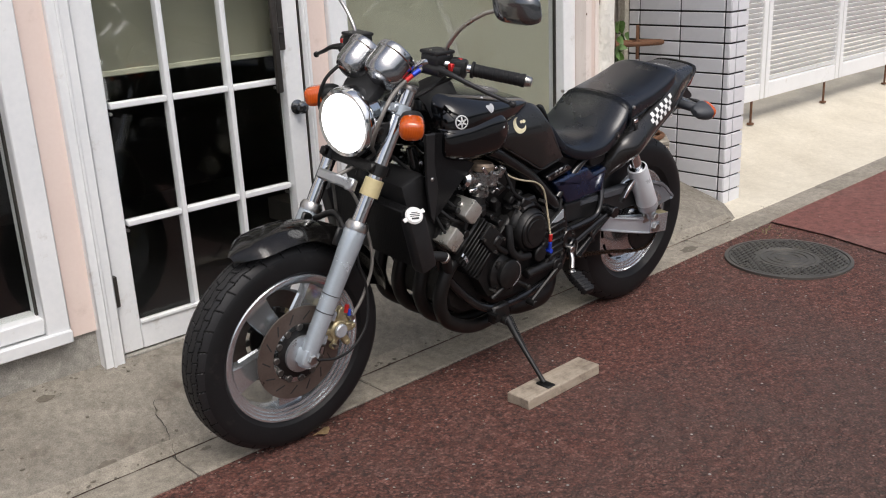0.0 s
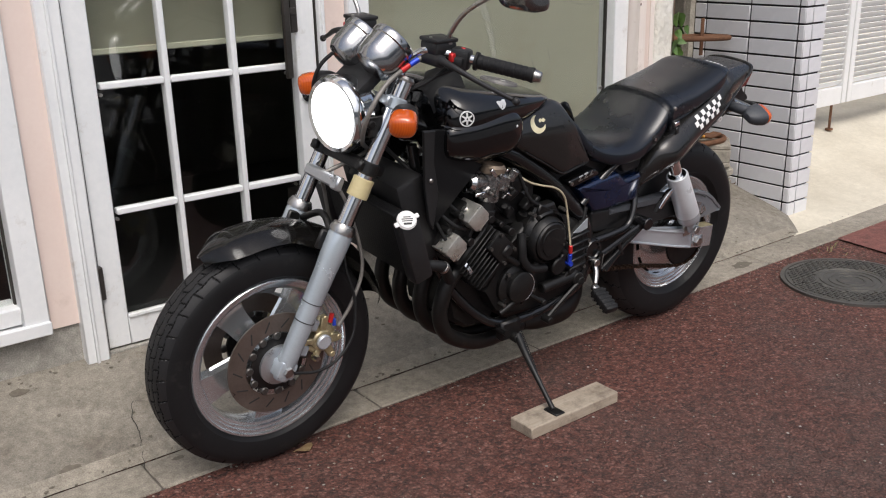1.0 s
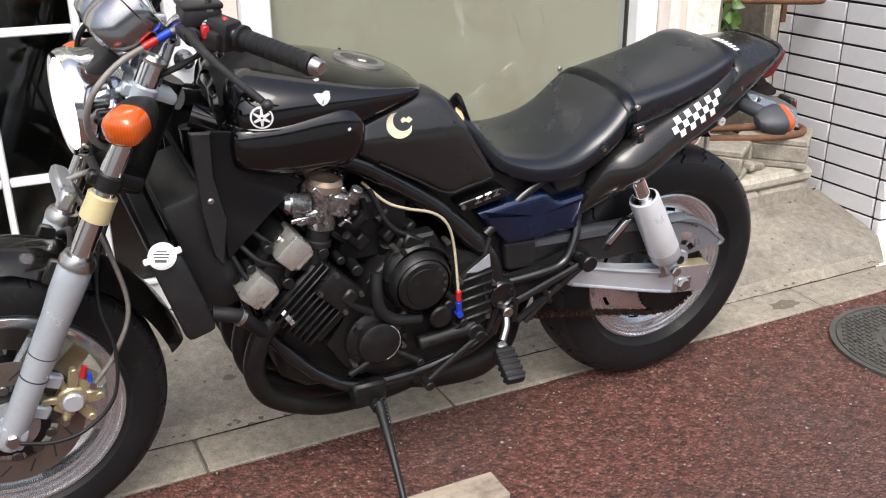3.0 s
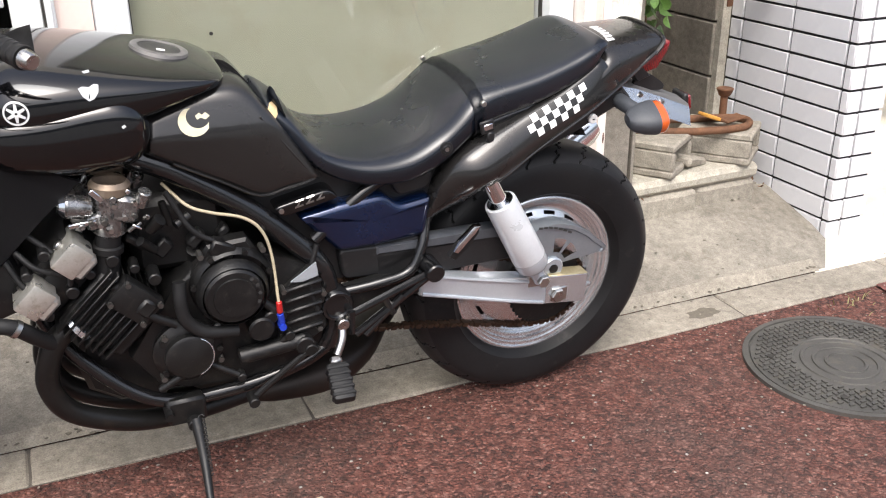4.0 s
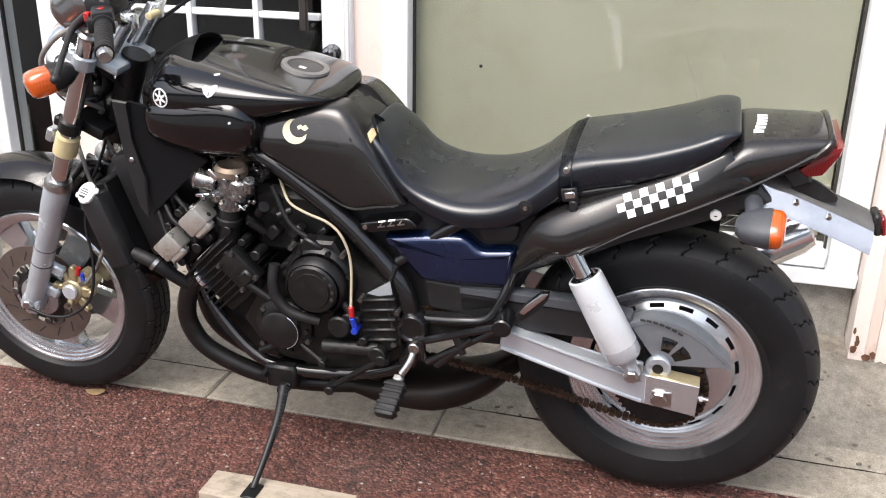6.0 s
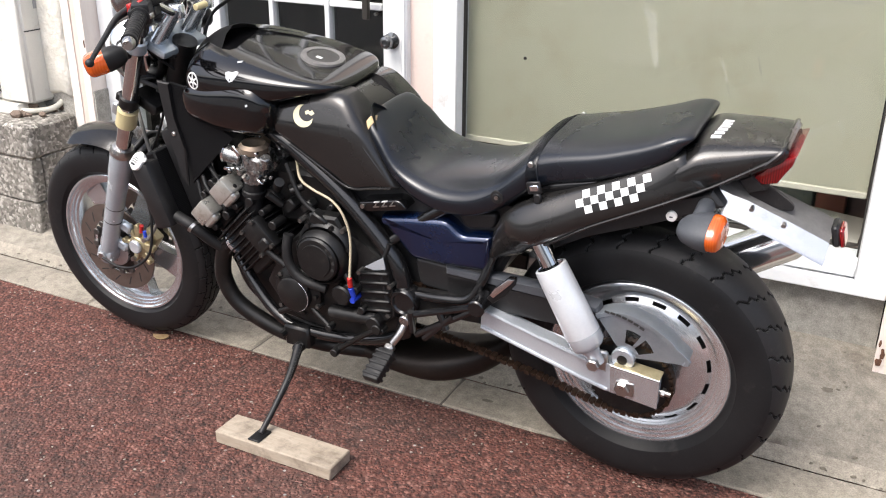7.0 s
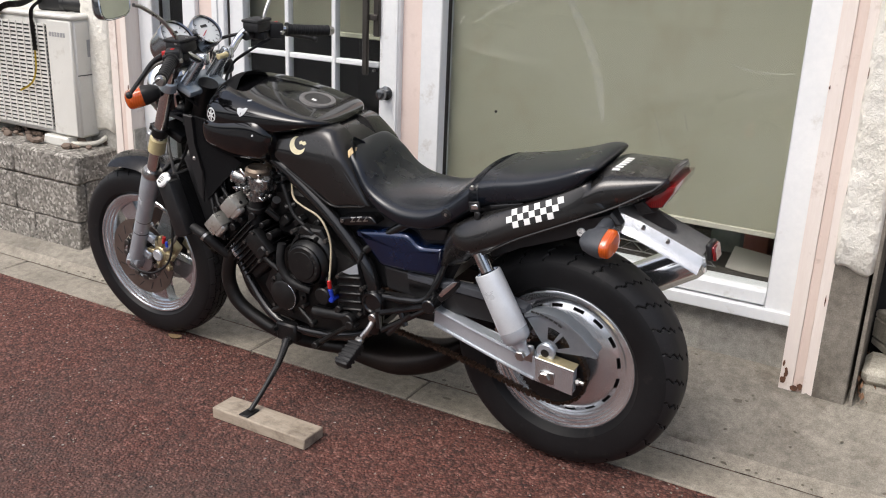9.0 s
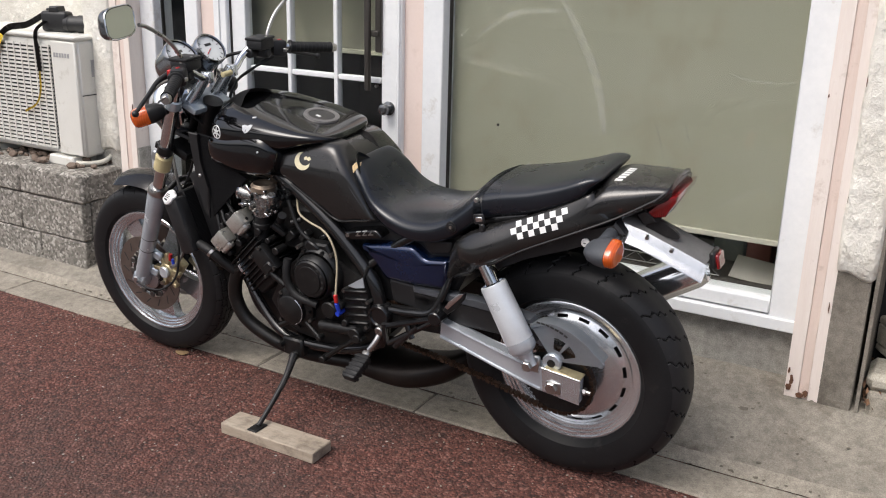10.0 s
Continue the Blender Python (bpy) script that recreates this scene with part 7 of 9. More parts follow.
def carburettors():
    for y in (-0.138, -0.05, 0.05, 0.138):
        s = -1 if y < 0 else 1
        bm = bmesh.new()
        add_cyl(bm, (0.600, y, 0.636), (0.607, y, 0.716), 0.028, seg=20, bevel=0.004)
        add_box(bm, (0.604, y, 0.672), (0.085, 0.046, 0.032), Matrix.Rotation(radians(-8), 4, "Y"), 0.006)
        add_box(bm, (0.628, y + s * 0.012, 0.688), (0.05, 0.04, 0.05), Matrix.Rotation(radians(18), 4, "Y"), 0.008)
        add_cyl(bm, (0.575, y + s * 0.004, 0.692), (0.532, y + s * 0.008, 0.702), 0.020, 0.022, 18, 0.003)
        add_cyl(bm, (0.655, y + s * 0.02, 0.69), (0.665, y + s * 0.03, 0.72), 0.012, seg=12, bevel=0.002)
        cb = part("carburettor", bm, M["carb"], bike, "grimy aluminium carburettor")
        bm = bmesh.new()
        add_cyl(bm, (0.534, y + s * 0.008, 0.7015), (0.522, y + s * 0.009, 0.704), 0.0235, 0.019, 20, 0.004)
        part("chrome_cap", bm, M["chrome"], cb, "chrome cap")
        bm = bmesh.new()
        add_box(bm, (0.556, y + s * 0.026, 0.672), (0.046, 0.006, 0.009), Matrix.Rotation(radians(-4), 4, "Y"), 0.002)
        part("link_bar", bm, M["chrome"], cb)
        rnd = random.Random(int(50 + y * 100))
        for k in range(22):
            p = Vector((rnd.uniform(0.545, 0.665), y + s * rnd.uniform(0.012, 0.034), rnd.uniform(0.645, 0.728)))
            bm = bmesh.new()
            if k % 3 == 0:
                add_box(bm, p, (rnd.uniform(0.008, 0.03), 0.008, rnd.uniform(0.004, 0.012)), Matrix.Rotation(rnd.uniform(-1.2, 1.2), 4, "Y"), 0.0015)
            elif k % 3 == 1:
                add_cyl(bm, p, p + Vector((rnd.uniform(-0.02, 0.02), s * 0.004, rnd.uniform(-0.02, 0.02))), rnd.uniform(0.002, 0.005), seg=8)
            else:
                add_cyl(bm, p, p + Vector((0, s * rnd.uniform(0.006, 0.014), 0)), rnd.uniform(0.004, 0.010), seg=10, bevel=0.001)
            part("linkage_piece", bm, M["chrome"] if k % 5 == 0 else M["carb_dark"] if k % 2 else M["carb"], cb)
        for x, z in ((0.60, 0.655), (0.625, 0.675), (0.645, 0.70), (0.585, 0.668), (0.61, 0.70)):
            bm = bmesh.new()
            add_cyl(bm, (x, y + s * 0.02, z), (x, y + s * 0.036, z), 0.005, seg=6)
            part("carb_screw", bm, M["steel"], cb)
        bm = bmesh.new()
        add_lathe(bm, [(0.028, 0), (0.034, 0.004), (0.035, 0.018), (0.030, 0.024), (0.028, 0.026)], aim((0.608, y, 0.712), (0.612, y, 0.75))[0], 22)
        part("air_collar", bm, M["exhaust_tan"], cb, "browned air collar")
        bm = bmesh.new()
        add_cyl(bm, (0.598, y, 0.645), (0.580, y, 0.54), 0.022, 0.024, 18)
        add_lathe(bm, [(0.024, 0), (0.028, 0.003), (0.028, 0.014), (0.024, 0.017)], aim((0.590, y, 0.60), (0.595, y, 0.63))[0], 18)
        part("intake_stub", bm, M["rubber"], cb)


def frame_tubes():
    bm = bmesh.new()
    for s in (-1, 1):
        add_tube(bm, [(0.39, s * 0.05, 0.86), (0.52, s * 0.09, 0.81), (0.675, s * 0.112, 0.752), (0.752, s * 0.119, 0.706), (0.846, s * 0.125, 0.636), (0.93, s * 0.131, 0.554), (0.978, s * 0.137, 0.496), (0.996, s * 0.139, 0.43), (1.0, s * 0.139, 0.36), (0.985, s * 0.139, 0.31)], 0.022, 14, 6)
        add_tube(bm, [(0.40, s * 0.06, 0.80), (0.43, s * 0.09, 0.60), (0.475, s * 0.112, 0.44), (0.54, s * 0.128, 0.345), (0.617, s * 0.145, 0.278), (0.692, s * 0.15, 0.254), (0.821, s * 0.15, 0.258), (0.93, s * 0.148, 0.282), (0.985, s * 0.145, 0.31)], 0.0145, 12, 6)
        add_tube(bm, [(0.97, s * 0.13, 0.55), (1.1, s * 0.125, 0.65), (1.3, s * 0.12, 0.73), (1.55, s * 0.11, 0.79)], 0.013, 10)
        add_tube(bm, [(1.01, s * 0.14, 0.425), (1.10, s * 0.150, 0.437), (1.165, s * 0.150, 0.452), (1.196, s * 0.140, 0.50), (1.215, s * 0.118, 0.56), (1.26, s * 0.105, 0.63)], 0.0115, 10)
    fr = part("frame", bm, M["frame_paint"], bike, "glossy black tubular steel frame")
    for s in (-1, 1):
        bm = bmesh.new()
        pp = Matrix.Translation((1.004, s * 0.150, 0.410)) @ Matrix.Rotation(radians(90 * s * -1), 4, "X")
        add_lathe(bm, [(0.036, -0.02), (0.036, 0.012), (0.031, 0.019), (0.026, 0.019), (0.023, 0.014), (0, 0.014)], pp, 28)
        part("pivot_cover", bm, M["frame_paint"], fr, "round black pivot cover")
        # passenger bracket
        bm = bmesh.new()
        for a, b in (((1.03, 0.39), (1.20, 0.455)), ((1.04, 0.34), (1.20, 0.45)), ((1.03, 0.345), (1.03, 0.40)), ((1.06, 0.335), (1.14, 0.415)), ((1.10, 0.42), (1.12, 0.375))):
            add_cyl(bm, (a[0], s * 0.172, a[1]), (b[0], s * 0.176, b[1]), 0.0085, seg=8)
        add_cyl(bm, (1.205, s * 0.14, 0.462), (1.205, s * 0.20, 0.462), 0.020, seg=16, bevel=0.003)
        pb = part("peg_bracket", bm, M["frame_paint"], fr, "scuffed black passenger peg bracket")
        bm = bmesh.new()
        blade = [(1.232, 0.496), (1.246, 0.486), (1.276, 0.512), (1.296, 0.540), (1.299, 0.556), (1.286, 0.556), (1.250, 0.524)]
        add_prism(bm, blade, min(s * 0.184, s * 0.200), max(s * 0.184, s * 0.200), 0.004, segs=2)
        pp = part("passenger_peg", bm, M["rubber"], pb, "folded passenger peg")
        bm = bmesh.new()
        add_prism(bm, [(1.240, 0.508), (1.250, 0.503), (1.290, 0.545), (1.299, 0.559), (1.284, 0.558), (1.252, 0.526)], min(s * 0.186, s * 0.2035), max(s * 0.186, s * 0.2035), 0.003, segs=2)
        part("peg_plate", bm, M["chrome"], pp, "bright metal edge")
        # rider peg
        bm = bmesh.new()
        add_tube(bm, [(1.012, s * 0.165, 0.372), (1.006, s * 0.185, 0.345), (0.99, s * 0.20, 0.318)], 0.0085, 10, 5)
        add_cyl(bm, (1.012, s * 0.165, 0.372), (1.012, s * 0.182, 0.372), 0.013, seg=12, bevel=0.002)
        add_box(bm, (0.985, s * 0.206, 0.308), (0.024, 0.018, 0.018), Matrix.Rotation(radians(20), 4, "X"), 0.004)
        pg = part("footpeg_hanger", bm, M["steel"], fr, "bare aluminium footpeg hanger")
        bm = bmesh.new()
        a, b = Vector((0.984, s * 0.212, 0.304)), Vector((0.978, s * 0.288, 0.268))
        m, h = aim(a, b)
        add_box(bm, (a + b) / 2, (0.044, 0.024, h), m.to_3x3().to_4x4(), 0.006, 2)
        for k in range(5):
            add_box(bm, m @ Vector((0.0, 0.0, 0.012 + k * (h - 0.024) / 4)), (0.047, 0.0275, 0.008), m.to_3x3().to_4x4(), 0.002)
        part("footpeg", bm, M["rubber"], pg, "ribbed black rubber footpeg")
    bm = bmesh.new()
    add_tube(bm, [(0.94, -0.185, 0.335), (0.88, -0.182, 0.29), (0.822, -0.18, 0.244)], 0.007, 8)
    add_cyl(bm, (0.94, -0.165, 0.335), (0.94, -0.192, 0.335), 0.013, seg=12, bevel=0.002)
    add_cyl(bm, (0.818, -0.165, 0.241), (0.818, -0.2, 0.241), 0.011, seg=12, bevel=0.002)
    part("gear_lever", bm, M["exhaust"], bike, "worn steel gear lever")
    # side stand with its spring
    bm = bmesh.new()
    add_box(bm, (0.69, -0.158, 0.238), (0.075, 0.03, 0.06), None, 0.006)
    add_cyl(bm, (0.70, -0.15, 0.215), (0.70, -0.192, 0.215), 0.014, seg=14, bevel=0.002)
    add_cyl(bm, (0.655, -0.15, 0.245), (0.655, -0.19, 0.245), 0.009, seg=6)
    part("stand_bracket", bm, M["engine"], bike)
    foot = Vector((0.693, -0.358, 0.072))
    bm = bmesh.new()
    add_tube(bm, [(0.703, -0.182, 0.225), (0.704, -0.232, 0.170), (0.699, -0.30, 0.115), foot], 0.0105, 12, 6, [0.0125, 0.0095, 0.0075, 0.0075])
    st = part("side_stand", bm, M["engine"], bike, "black side stand propped on a wooden block")
    bm = bmesh.new()
    add_box(bm, foot + Vector((0, -0.006, -0.003)), (0.034, 0.052, 0.006), Matrix.Rotation(radians(-5.7), 4, "X"), 0.002)
    part("stand_foot", bm, M["engine"], st)
    bm = bmesh.new()
    pts = []
    for k in range(90):
        t = k / 89
        a = t * 2 * math.pi * 14
        p = Vector((0.712, -0.186, 0.23)).lerp(Vector((0.708, -0.262, 0.148)), t)
        pts.append(p + Vector((0.0065 * math.cos(a), 0.0045 * math.sin(a), 0.0045 * math.sin(a))))
    add_tube(bm, pts, 0.0016, 5, 1)
    part("stand_spring", bm, M["engine"], st, "black return spring", 80)


def exhaust():
    for y in (-0.14, -0.05, 0.05, 0.14):
        k = y * 0.35
        bm = bmesh.new()
        add_tube(bm, [(0.535, y, 0.475), (0.487, y, 0.445), (0.462, y, 0.40), (0.453, y * 0.98, 0.335), (0.485, y * 0.95, 0.268), (0.573, y * 0.85, 0.212), (0.66, y * 0.7, 0.182), (0.76, y * 0.55, 0.172), (0.88, k, 0.172)], 0.0215, 16, 6)
        pipe = part("exhaust_header", bm, M["exhaust"], bike, "sooty black exhaust header pipe")
        bm = bmesh.new()
        m, h = aim((0.535, y, 0.475), (0.487, y, 0.445))
        add_lathe(bm, [(0.022, 0.012), (0.036, 0.012), (0.036, 0.022), (0.022, 0.022)], m, 20)
        part("header_flange", bm, M["alu"], pipe)
    bm = bmesh.new()
    add_loft(bm, [(0.83, 0, 0.145, 0.172, 0.20, 0.085, 0.8, 0.8), (0.90, 0, 0.125, 0.165, 0.205, 0.09, 0.8, 0.8), (1.02, 0, 0.12, 0.165, 0.212, 0.085, 0.8, 0.8), (1.12, 0.03, 0.14, 0.185, 0.225, 0.065, 0.8, 0.8), (1.19, 0.08, 0.18, 0.215, 0.25, 0.045, 0.8, 0.8), (1.26, 0.125, 0.22, 0.25, 0.28, 0.034, 0.9, 0.9)], 26, 4)
    part("exhaust_collector", bm, M["collector"], bike, "heat-browned exhaust collector", 60)
    bm = bmesh.new()
    m, h = aim((1.24, 0.13, 0.24), (1.80, 0.205, 0.575))
    add_lathe(bm, [(0, 0.0), (0.032, 0.0), (0.036, 0.05), (0.047, 0.11), (0.050, 0.3), (0.049, h - 0.03), (0.042, h - 0.005), (0.03, h), (0.026, h - 0.05), (0, h - 0.05)], m, 32)
    part("muffler", bm, M["fender_steel"], bike, "silver muffler")


def swingarm():
    for s in (-1, 1):
        y0, y1 = min(s * 0.118, s * 0.15), max(s * 0.118, s * 0.15)
        bm = bmesh.new()
        add_prism(bm, [(1.195, 0.437), (1.222, 0.430), (1.34, 0.398), (1.447, 0.370), (1.60, 0.358), (1.598, 0.291), (1.49, 0.301), (1.40, 0.325), (1.19, 0.384)], y0, y1, 0.008, segs=3)
        arm = part("swingarm", bm, M["silver"], bike, "silver box-section swingarm")
        for line in ([(1.197, 0.433), (1.222, 0.4265), (1.34, 0.3945), (1.45, 0.3665)], [(1.195, 0.389), (1.40, 0.329), (1.49, 0.3055)]):
            bm = bmesh.new()
            add_tube(bm, [(x, s * 0.151, z) for x, z in line], 0.0042, 8, 4)
            part("edge_rib", bm, M["silver"], arm)
        bm = bmesh.new()
        add_prism(bm, [(1.495, 0.372), (1.602, 0.361), (1.600, 0.288), (1.497, 0.302)], min(s * 0.150, s * 0.154), max(s * 0.150, s * 0.154), 0.001)
        part("end_plate", bm, M["alu"], arm)
        bm = bmesh.new()
        add_box(bm, (1.552, s * 0.136, 0.3665), (0.10, 0.035, 0.004), Matrix.Rotation(radians(6), 4, "Y"), 0.001)
        part("warning_label", bm, M["gold"], arm, "yellowed label")
        bm = bmesh.new()
        add_cyl(bm, (1.525, s * 0.10, 0.322), (1.525, s * 0.162, 0.322), 0.0105, seg=14)
        add_cyl(bm, (1.525, s * 0.154, 0.322), (1.525, s * 0.166, 0.322), 0.017, seg=6, bevel=0.002)
        add_box(bm, (1.53, s * 0.155, 0.322), (0.04, 0.004, 0.034), None, 0.002)
        part("axle_nut", bm, M["steel"], arm, "steel axle nut and adjuster plate")
        bm = bmesh.new()
        add_cyl(bm, (1.598, s * 0.134, 0.322), (1.622, s * 0.134, 0.319), 0.006, seg=10)
        add_cyl(bm, (1.604, s * 0.134, 0.3215), (1.611, s * 0.134, 0.3205), 0.010, seg=6)
        part("adjuster_bolt", bm, M["steel"], arm)
        bm = bmesh.new()
        add_prism(bm, [(1.0, 0.435), (1.10, 0.445), (1.195, 0.432), (1.19, 0.389), (1.0, 0.38)], y0 + 0.004, y1 - 0.004, 0.004)
        part("arm_root", bm, M["engine"], arm)
        # shock absorber
        top, low = Vector((1.334, s * 0.158, 0.632)), Vector((1.468, s * 0.166, 0.384))
        m, h = aim(top, low)
        bm = bmesh.new()
        add_lathe(bm, [(0.029, 0.055), (0.034, 0.056), (0.035, 0.062), (0.0365, 0.15), (0.0375, 0.215), (0.0365, 0.218), (0.0, 0.218)], m, 32)
        sh = part("shock_absorber", bm, M["can"], bike, "silver-white shock absorber cover")
        bm = bmesh.new()
        add_lathe(bm, [(0.0, 0.0), (0.018, 0.0), (0.0185, 0.06), (0.0285, 0.0601), (0.0285, 0.054)], m, 24)
        part("shock_rod", bm, M["chrome"], sh, "chromed damper rod")
        bm = bmesh.new()
        add_lathe(bm, [(0.0375, 0.215), (0.0375, 0.238), (0.033, 0.246), (0.022, 0.252), (0.016, 0.268), (0.016, 0.29), (0, 0.295)], m, 28)
        part("shock_base", bm, M["silver"], sh, "grey metal lower eye")
        bm = bmesh.new()
        add_cyl(bm, low + Vector((0, -s * 0.03, 0)), low + Vector((0, s * 0.02, 0)), 0.010, seg=12, bevel=0.002)
        add_cyl(bm, low + Vector((0, s * 0.012, 0)), low + Vector((0, s * 0.026, 0)), 0.014, seg=6, bevel=0.002)
        add_box(bm, low + Vector((0, -s * 0.02, -0.01)), (0.04, 0.012, 0.05), None, 0.004)
        part("shock_bolt", bm, M["steel"], sh)
    # chain guard: a fan-shaped plate round its bolt, with two windows cut through
    bm = bmesh.new()
    reach = [(6, 0.137), (10, 0.143), (23.4, 0.123), (46.8, 0.110), (71.9, 0.106), (93.7, 0.108), (109.6, 0.110), (125.8, 0.111)]
    rows = []
    for k in range(61):
        deg = 6 + 2 * k
        out = np.interp(deg, [q[0] for q in reach], [q[1] for q in reach])
        a = radians(deg)
        rows.append([bm.verts.new((1.517 + r * math.cos(a), y, 0.386 + r * math.sin(a))) for r, y in ((0.018, -0.132), (0.034, -0.132), (0.068, -0.132), (out - 0.014, -0.132), (out - 0.011, -0.136), (out - 0.002, -0.136), (out, -0.132), (out - 0.002, -0.095))])
    for k, (p, q) in enumerate(zip(rows, rows[1:])):
        for i in range(7):
            if i == 1 and (8 <= k < 22 or 27 <= k < 41) or i == 6 and k < 3:
                continue
            bm.faces.new((p[i], p[i + 1], q[i + 1], q[i]))
    bmesh.ops.solidify(bm, geom=bm.faces[:], thickness=0.003)
    add_cyl(bm, (1.517, -0.128, 0.383), (1.517, -0.142, 0.383), 0.026, seg=24, bevel=0.003)
    guard = part("chain_guard", bm, M["guard"], bike, "silver chain guard with triangular openings", 30)
    bm = bmesh.new()
    add_cyl(bm, (1.517, -0.142, 0.383), (1.517, -0.1435, 0.383), 0.011, seg=16)
    part("guard_bolt", bm, M["engine"], guard)
    bm = bmesh.new()
    for k in range(7):
        add_box(bm, (1.478 + 0.0125 * k, -0.1375, 0.489 - 0.0006 * k * k), (0.0105, 0.001, 0.005), Matrix.Rotation(radians(8 + 3 * k), 4, "Y"))
    part("printed_bar", bm, M["ink"], guard)
    bm = bmesh.new()
    add_prism(bm, [(1.10, 0.488), (1.36, 0.484), (1.46, 0.47), (1.465, 0.422), (1.16, 0.424), (1.10, 0.43)], -0.128, -0.096, 0.004)
    case = part("chain_case", bm, M["plastic"], bike, "black chain case")
    bm = bmesh.new()
    add_prism(bm, [(1.10, 0.512), (1.36, 0.507), (1.455, 0.492), (1.46, 0.472), (1.36, 0.486), (1.10, 0.490)], -0.132, -0.096, 0.005)
    part("case_top", bm, M["blue_grey"], case, "slate grey upper strip")
    # chain
    link = bmesh.new()
    path = [(0.93, 0.318), (1.05, 0.306), (1.185, 0.287), (1.33, 0.259), (1.44, 0.232), (1.49, 0.2235)]
    path += [(REAR.x + 0.0945 * math.cos(a), REAR.z + 0.0945 * math.sin(a)) for a in [radians(-100 + 15 * k) for k in range(16)]]
    path += [(1.35, 0.432), (1.15, 0.440), (0.95, 0.43)]
    pts = [Vector((x, 0, z)) for x, z in path]
    pos, i = 0.0, 0
    total = sum((b - a).length for a, b in zip(pts, pts[1:]))
    n = int(total / 0.0145)
    walked = 0
    j = 0
    for k in range(n):
        d = k * total / n
        while j < len(pts) - 2 and walked + (pts[j + 1] - pts[j]).length < d:
            walked += (pts[j + 1] - pts[j]).length
            j += 1
        seg = pts[j + 1] - pts[j]
        p = pts[j] + seg * ((d - walked) / max(seg.length, 1e-6))
        rot = Matrix.Rotation(-math.atan2(seg.z, seg.x), 4, "Y")
        w, hh, ln = (0.019, 0.0100, 0.0120) if k % 2 else (0.012, 0.0068, 0.015)
        add_box(link, p + Vector((0, -0.1045, 0)), (ln, w, hh), rot)
        add_cyl(link, p + Vector((0, -0.094, 0)), p + Vector((0, -0.1145, 0)), 0.0042, seg=6)
    part("chain", link, M["rust"], bike, "rusty brown drive chain")


def radiator():
    rot = Matrix.Rotation(radians(-17), 4, "Y")
    bm = bmesh.new()
    add_box(bm, (0.322, 0, 0.58), (0.032, 0.32, 0.19), rot, 0.004)
    rad = part("radiator", bm, M["grille"], bike, "black radiator")
    bm = bmesh.new()
    add_box(bm, (0.385, 0, 0.615), (0.09, 0.26, 0.25), rot, 0.015, 2)
    part("fan_housing", bm, M["plastic"], rad, "black fan housing")
    for s in (-1, 1):
        bm = bmesh.new()
        add_box(bm, (0.322, s * 0.185, 0.575), (0.058, 0.05, 0.175), rot, 0.012, 2)
        part("radiator_tank", bm, M["plastic"], rad, "black radiator end tank")
    bm = bmesh.new()
    m, h = aim((0.292, -0.196, 0.662), (0.275, -0.235, 0.70))
    add_lathe(bm, [(0.018, -0.006), (0.023, -0.004), (0.025, 0.004), (0.021, 0.009), (0, 0.01)], m, 24)
    for a in (0.4, 0.4 + math.pi):
        add_box(bm, m @ Vector((0.026 * math.cos(a), 0.026 * math.sin(a), 0.002)), (0.016, 0.012, 0.006), m.to_3x3().to_4x4() @ Matrix.Rotation(a, 4, "Z"), 0.002)
    cap = part("radiator_cap", bm, M["decal"], rad, "white-topped radiator cap")
    bm = bmesh.new()
    for k, (w, o) in enumerate(((0.018, 0.006), (0.028, 0.001), (0.026, -0.004))):
        add_box(bm, m @ Vector((0, o, 0.0105)), (w, 0.0024, 0.0008), m.to_3x3().to_4x4())
    part("print_bar", bm, M["ink"], cap)
    bm = bmesh.new()
    add_box(bm, m @ Vector((0, -0.011, 0.0105)), (0.02, 0.005, 0.0008), m.to_3x3().to_4x4())
    part("print_bar", bm, M["ink"], cap)
    # side shrouds with mesh
    for s in (-1, 1):
        bm = bmesh.new()
        add_prism(bm, [(0.362, 0.865), (0.40, 0.862), (0.394, 0.78), (0.417, 0.70), (0.406, 0.60), (0.388, 0.625), (0.374, 0.72)], min(s * 0.150, s * 0.160), max(s * 0.150, s * 0.160), 0.003)
        shr = part("radiator_shroud", bm, M["plastic"], bike, "black radiator side shroud with mesh")
        bm = bmesh.new()
        add_prism(bm, [(0.395, 0.862), (0.44, 0.855), (0.47, 0.79), (0.565, 0.745), (0.50, 0.69), (0.415, 0.605), (0.412, 0.70), (0.388, 0.78)], min(s * 0.143, s * 0.150), max(s * 0.143, s * 0.150), 0.002)
        part("shroud_mesh", bm, M["grille"], shr)
        bm = bmesh.new()
        add_cyl(bm, (0.390, s * 0.155, 0.735), (0.390, s * 0.164, 0.735), 0.006, seg=12, bevel=0.002)
        part("shroud_screw", bm, M["steel"], shr)
        bm = bmesh.new()
        add_tube(bm, [(0.37, s * 0.18, 0.52), (0.42, s * 0.185, 0.505), (0.452, s * 0.165, 0.465), (0.485, s * 0.14, 0.425)], 0.0145, 14)
        hs = part("radiator_hose", bm, M["rubber"], rad, "black coolant hose")
        bm = bmesh.new()
        add_lathe(bm, [(0.0145, 0), (0.0168, 0.001), (0.0168, 0.009), (0.0145, 0.01)], aim((0.418, s * 0.1848, 0.506), (0.445, s * 0.1825, 0.482))[0], 20)
        part("hose_clamp", bm, M["steel"], hs, "steel hose clamp")


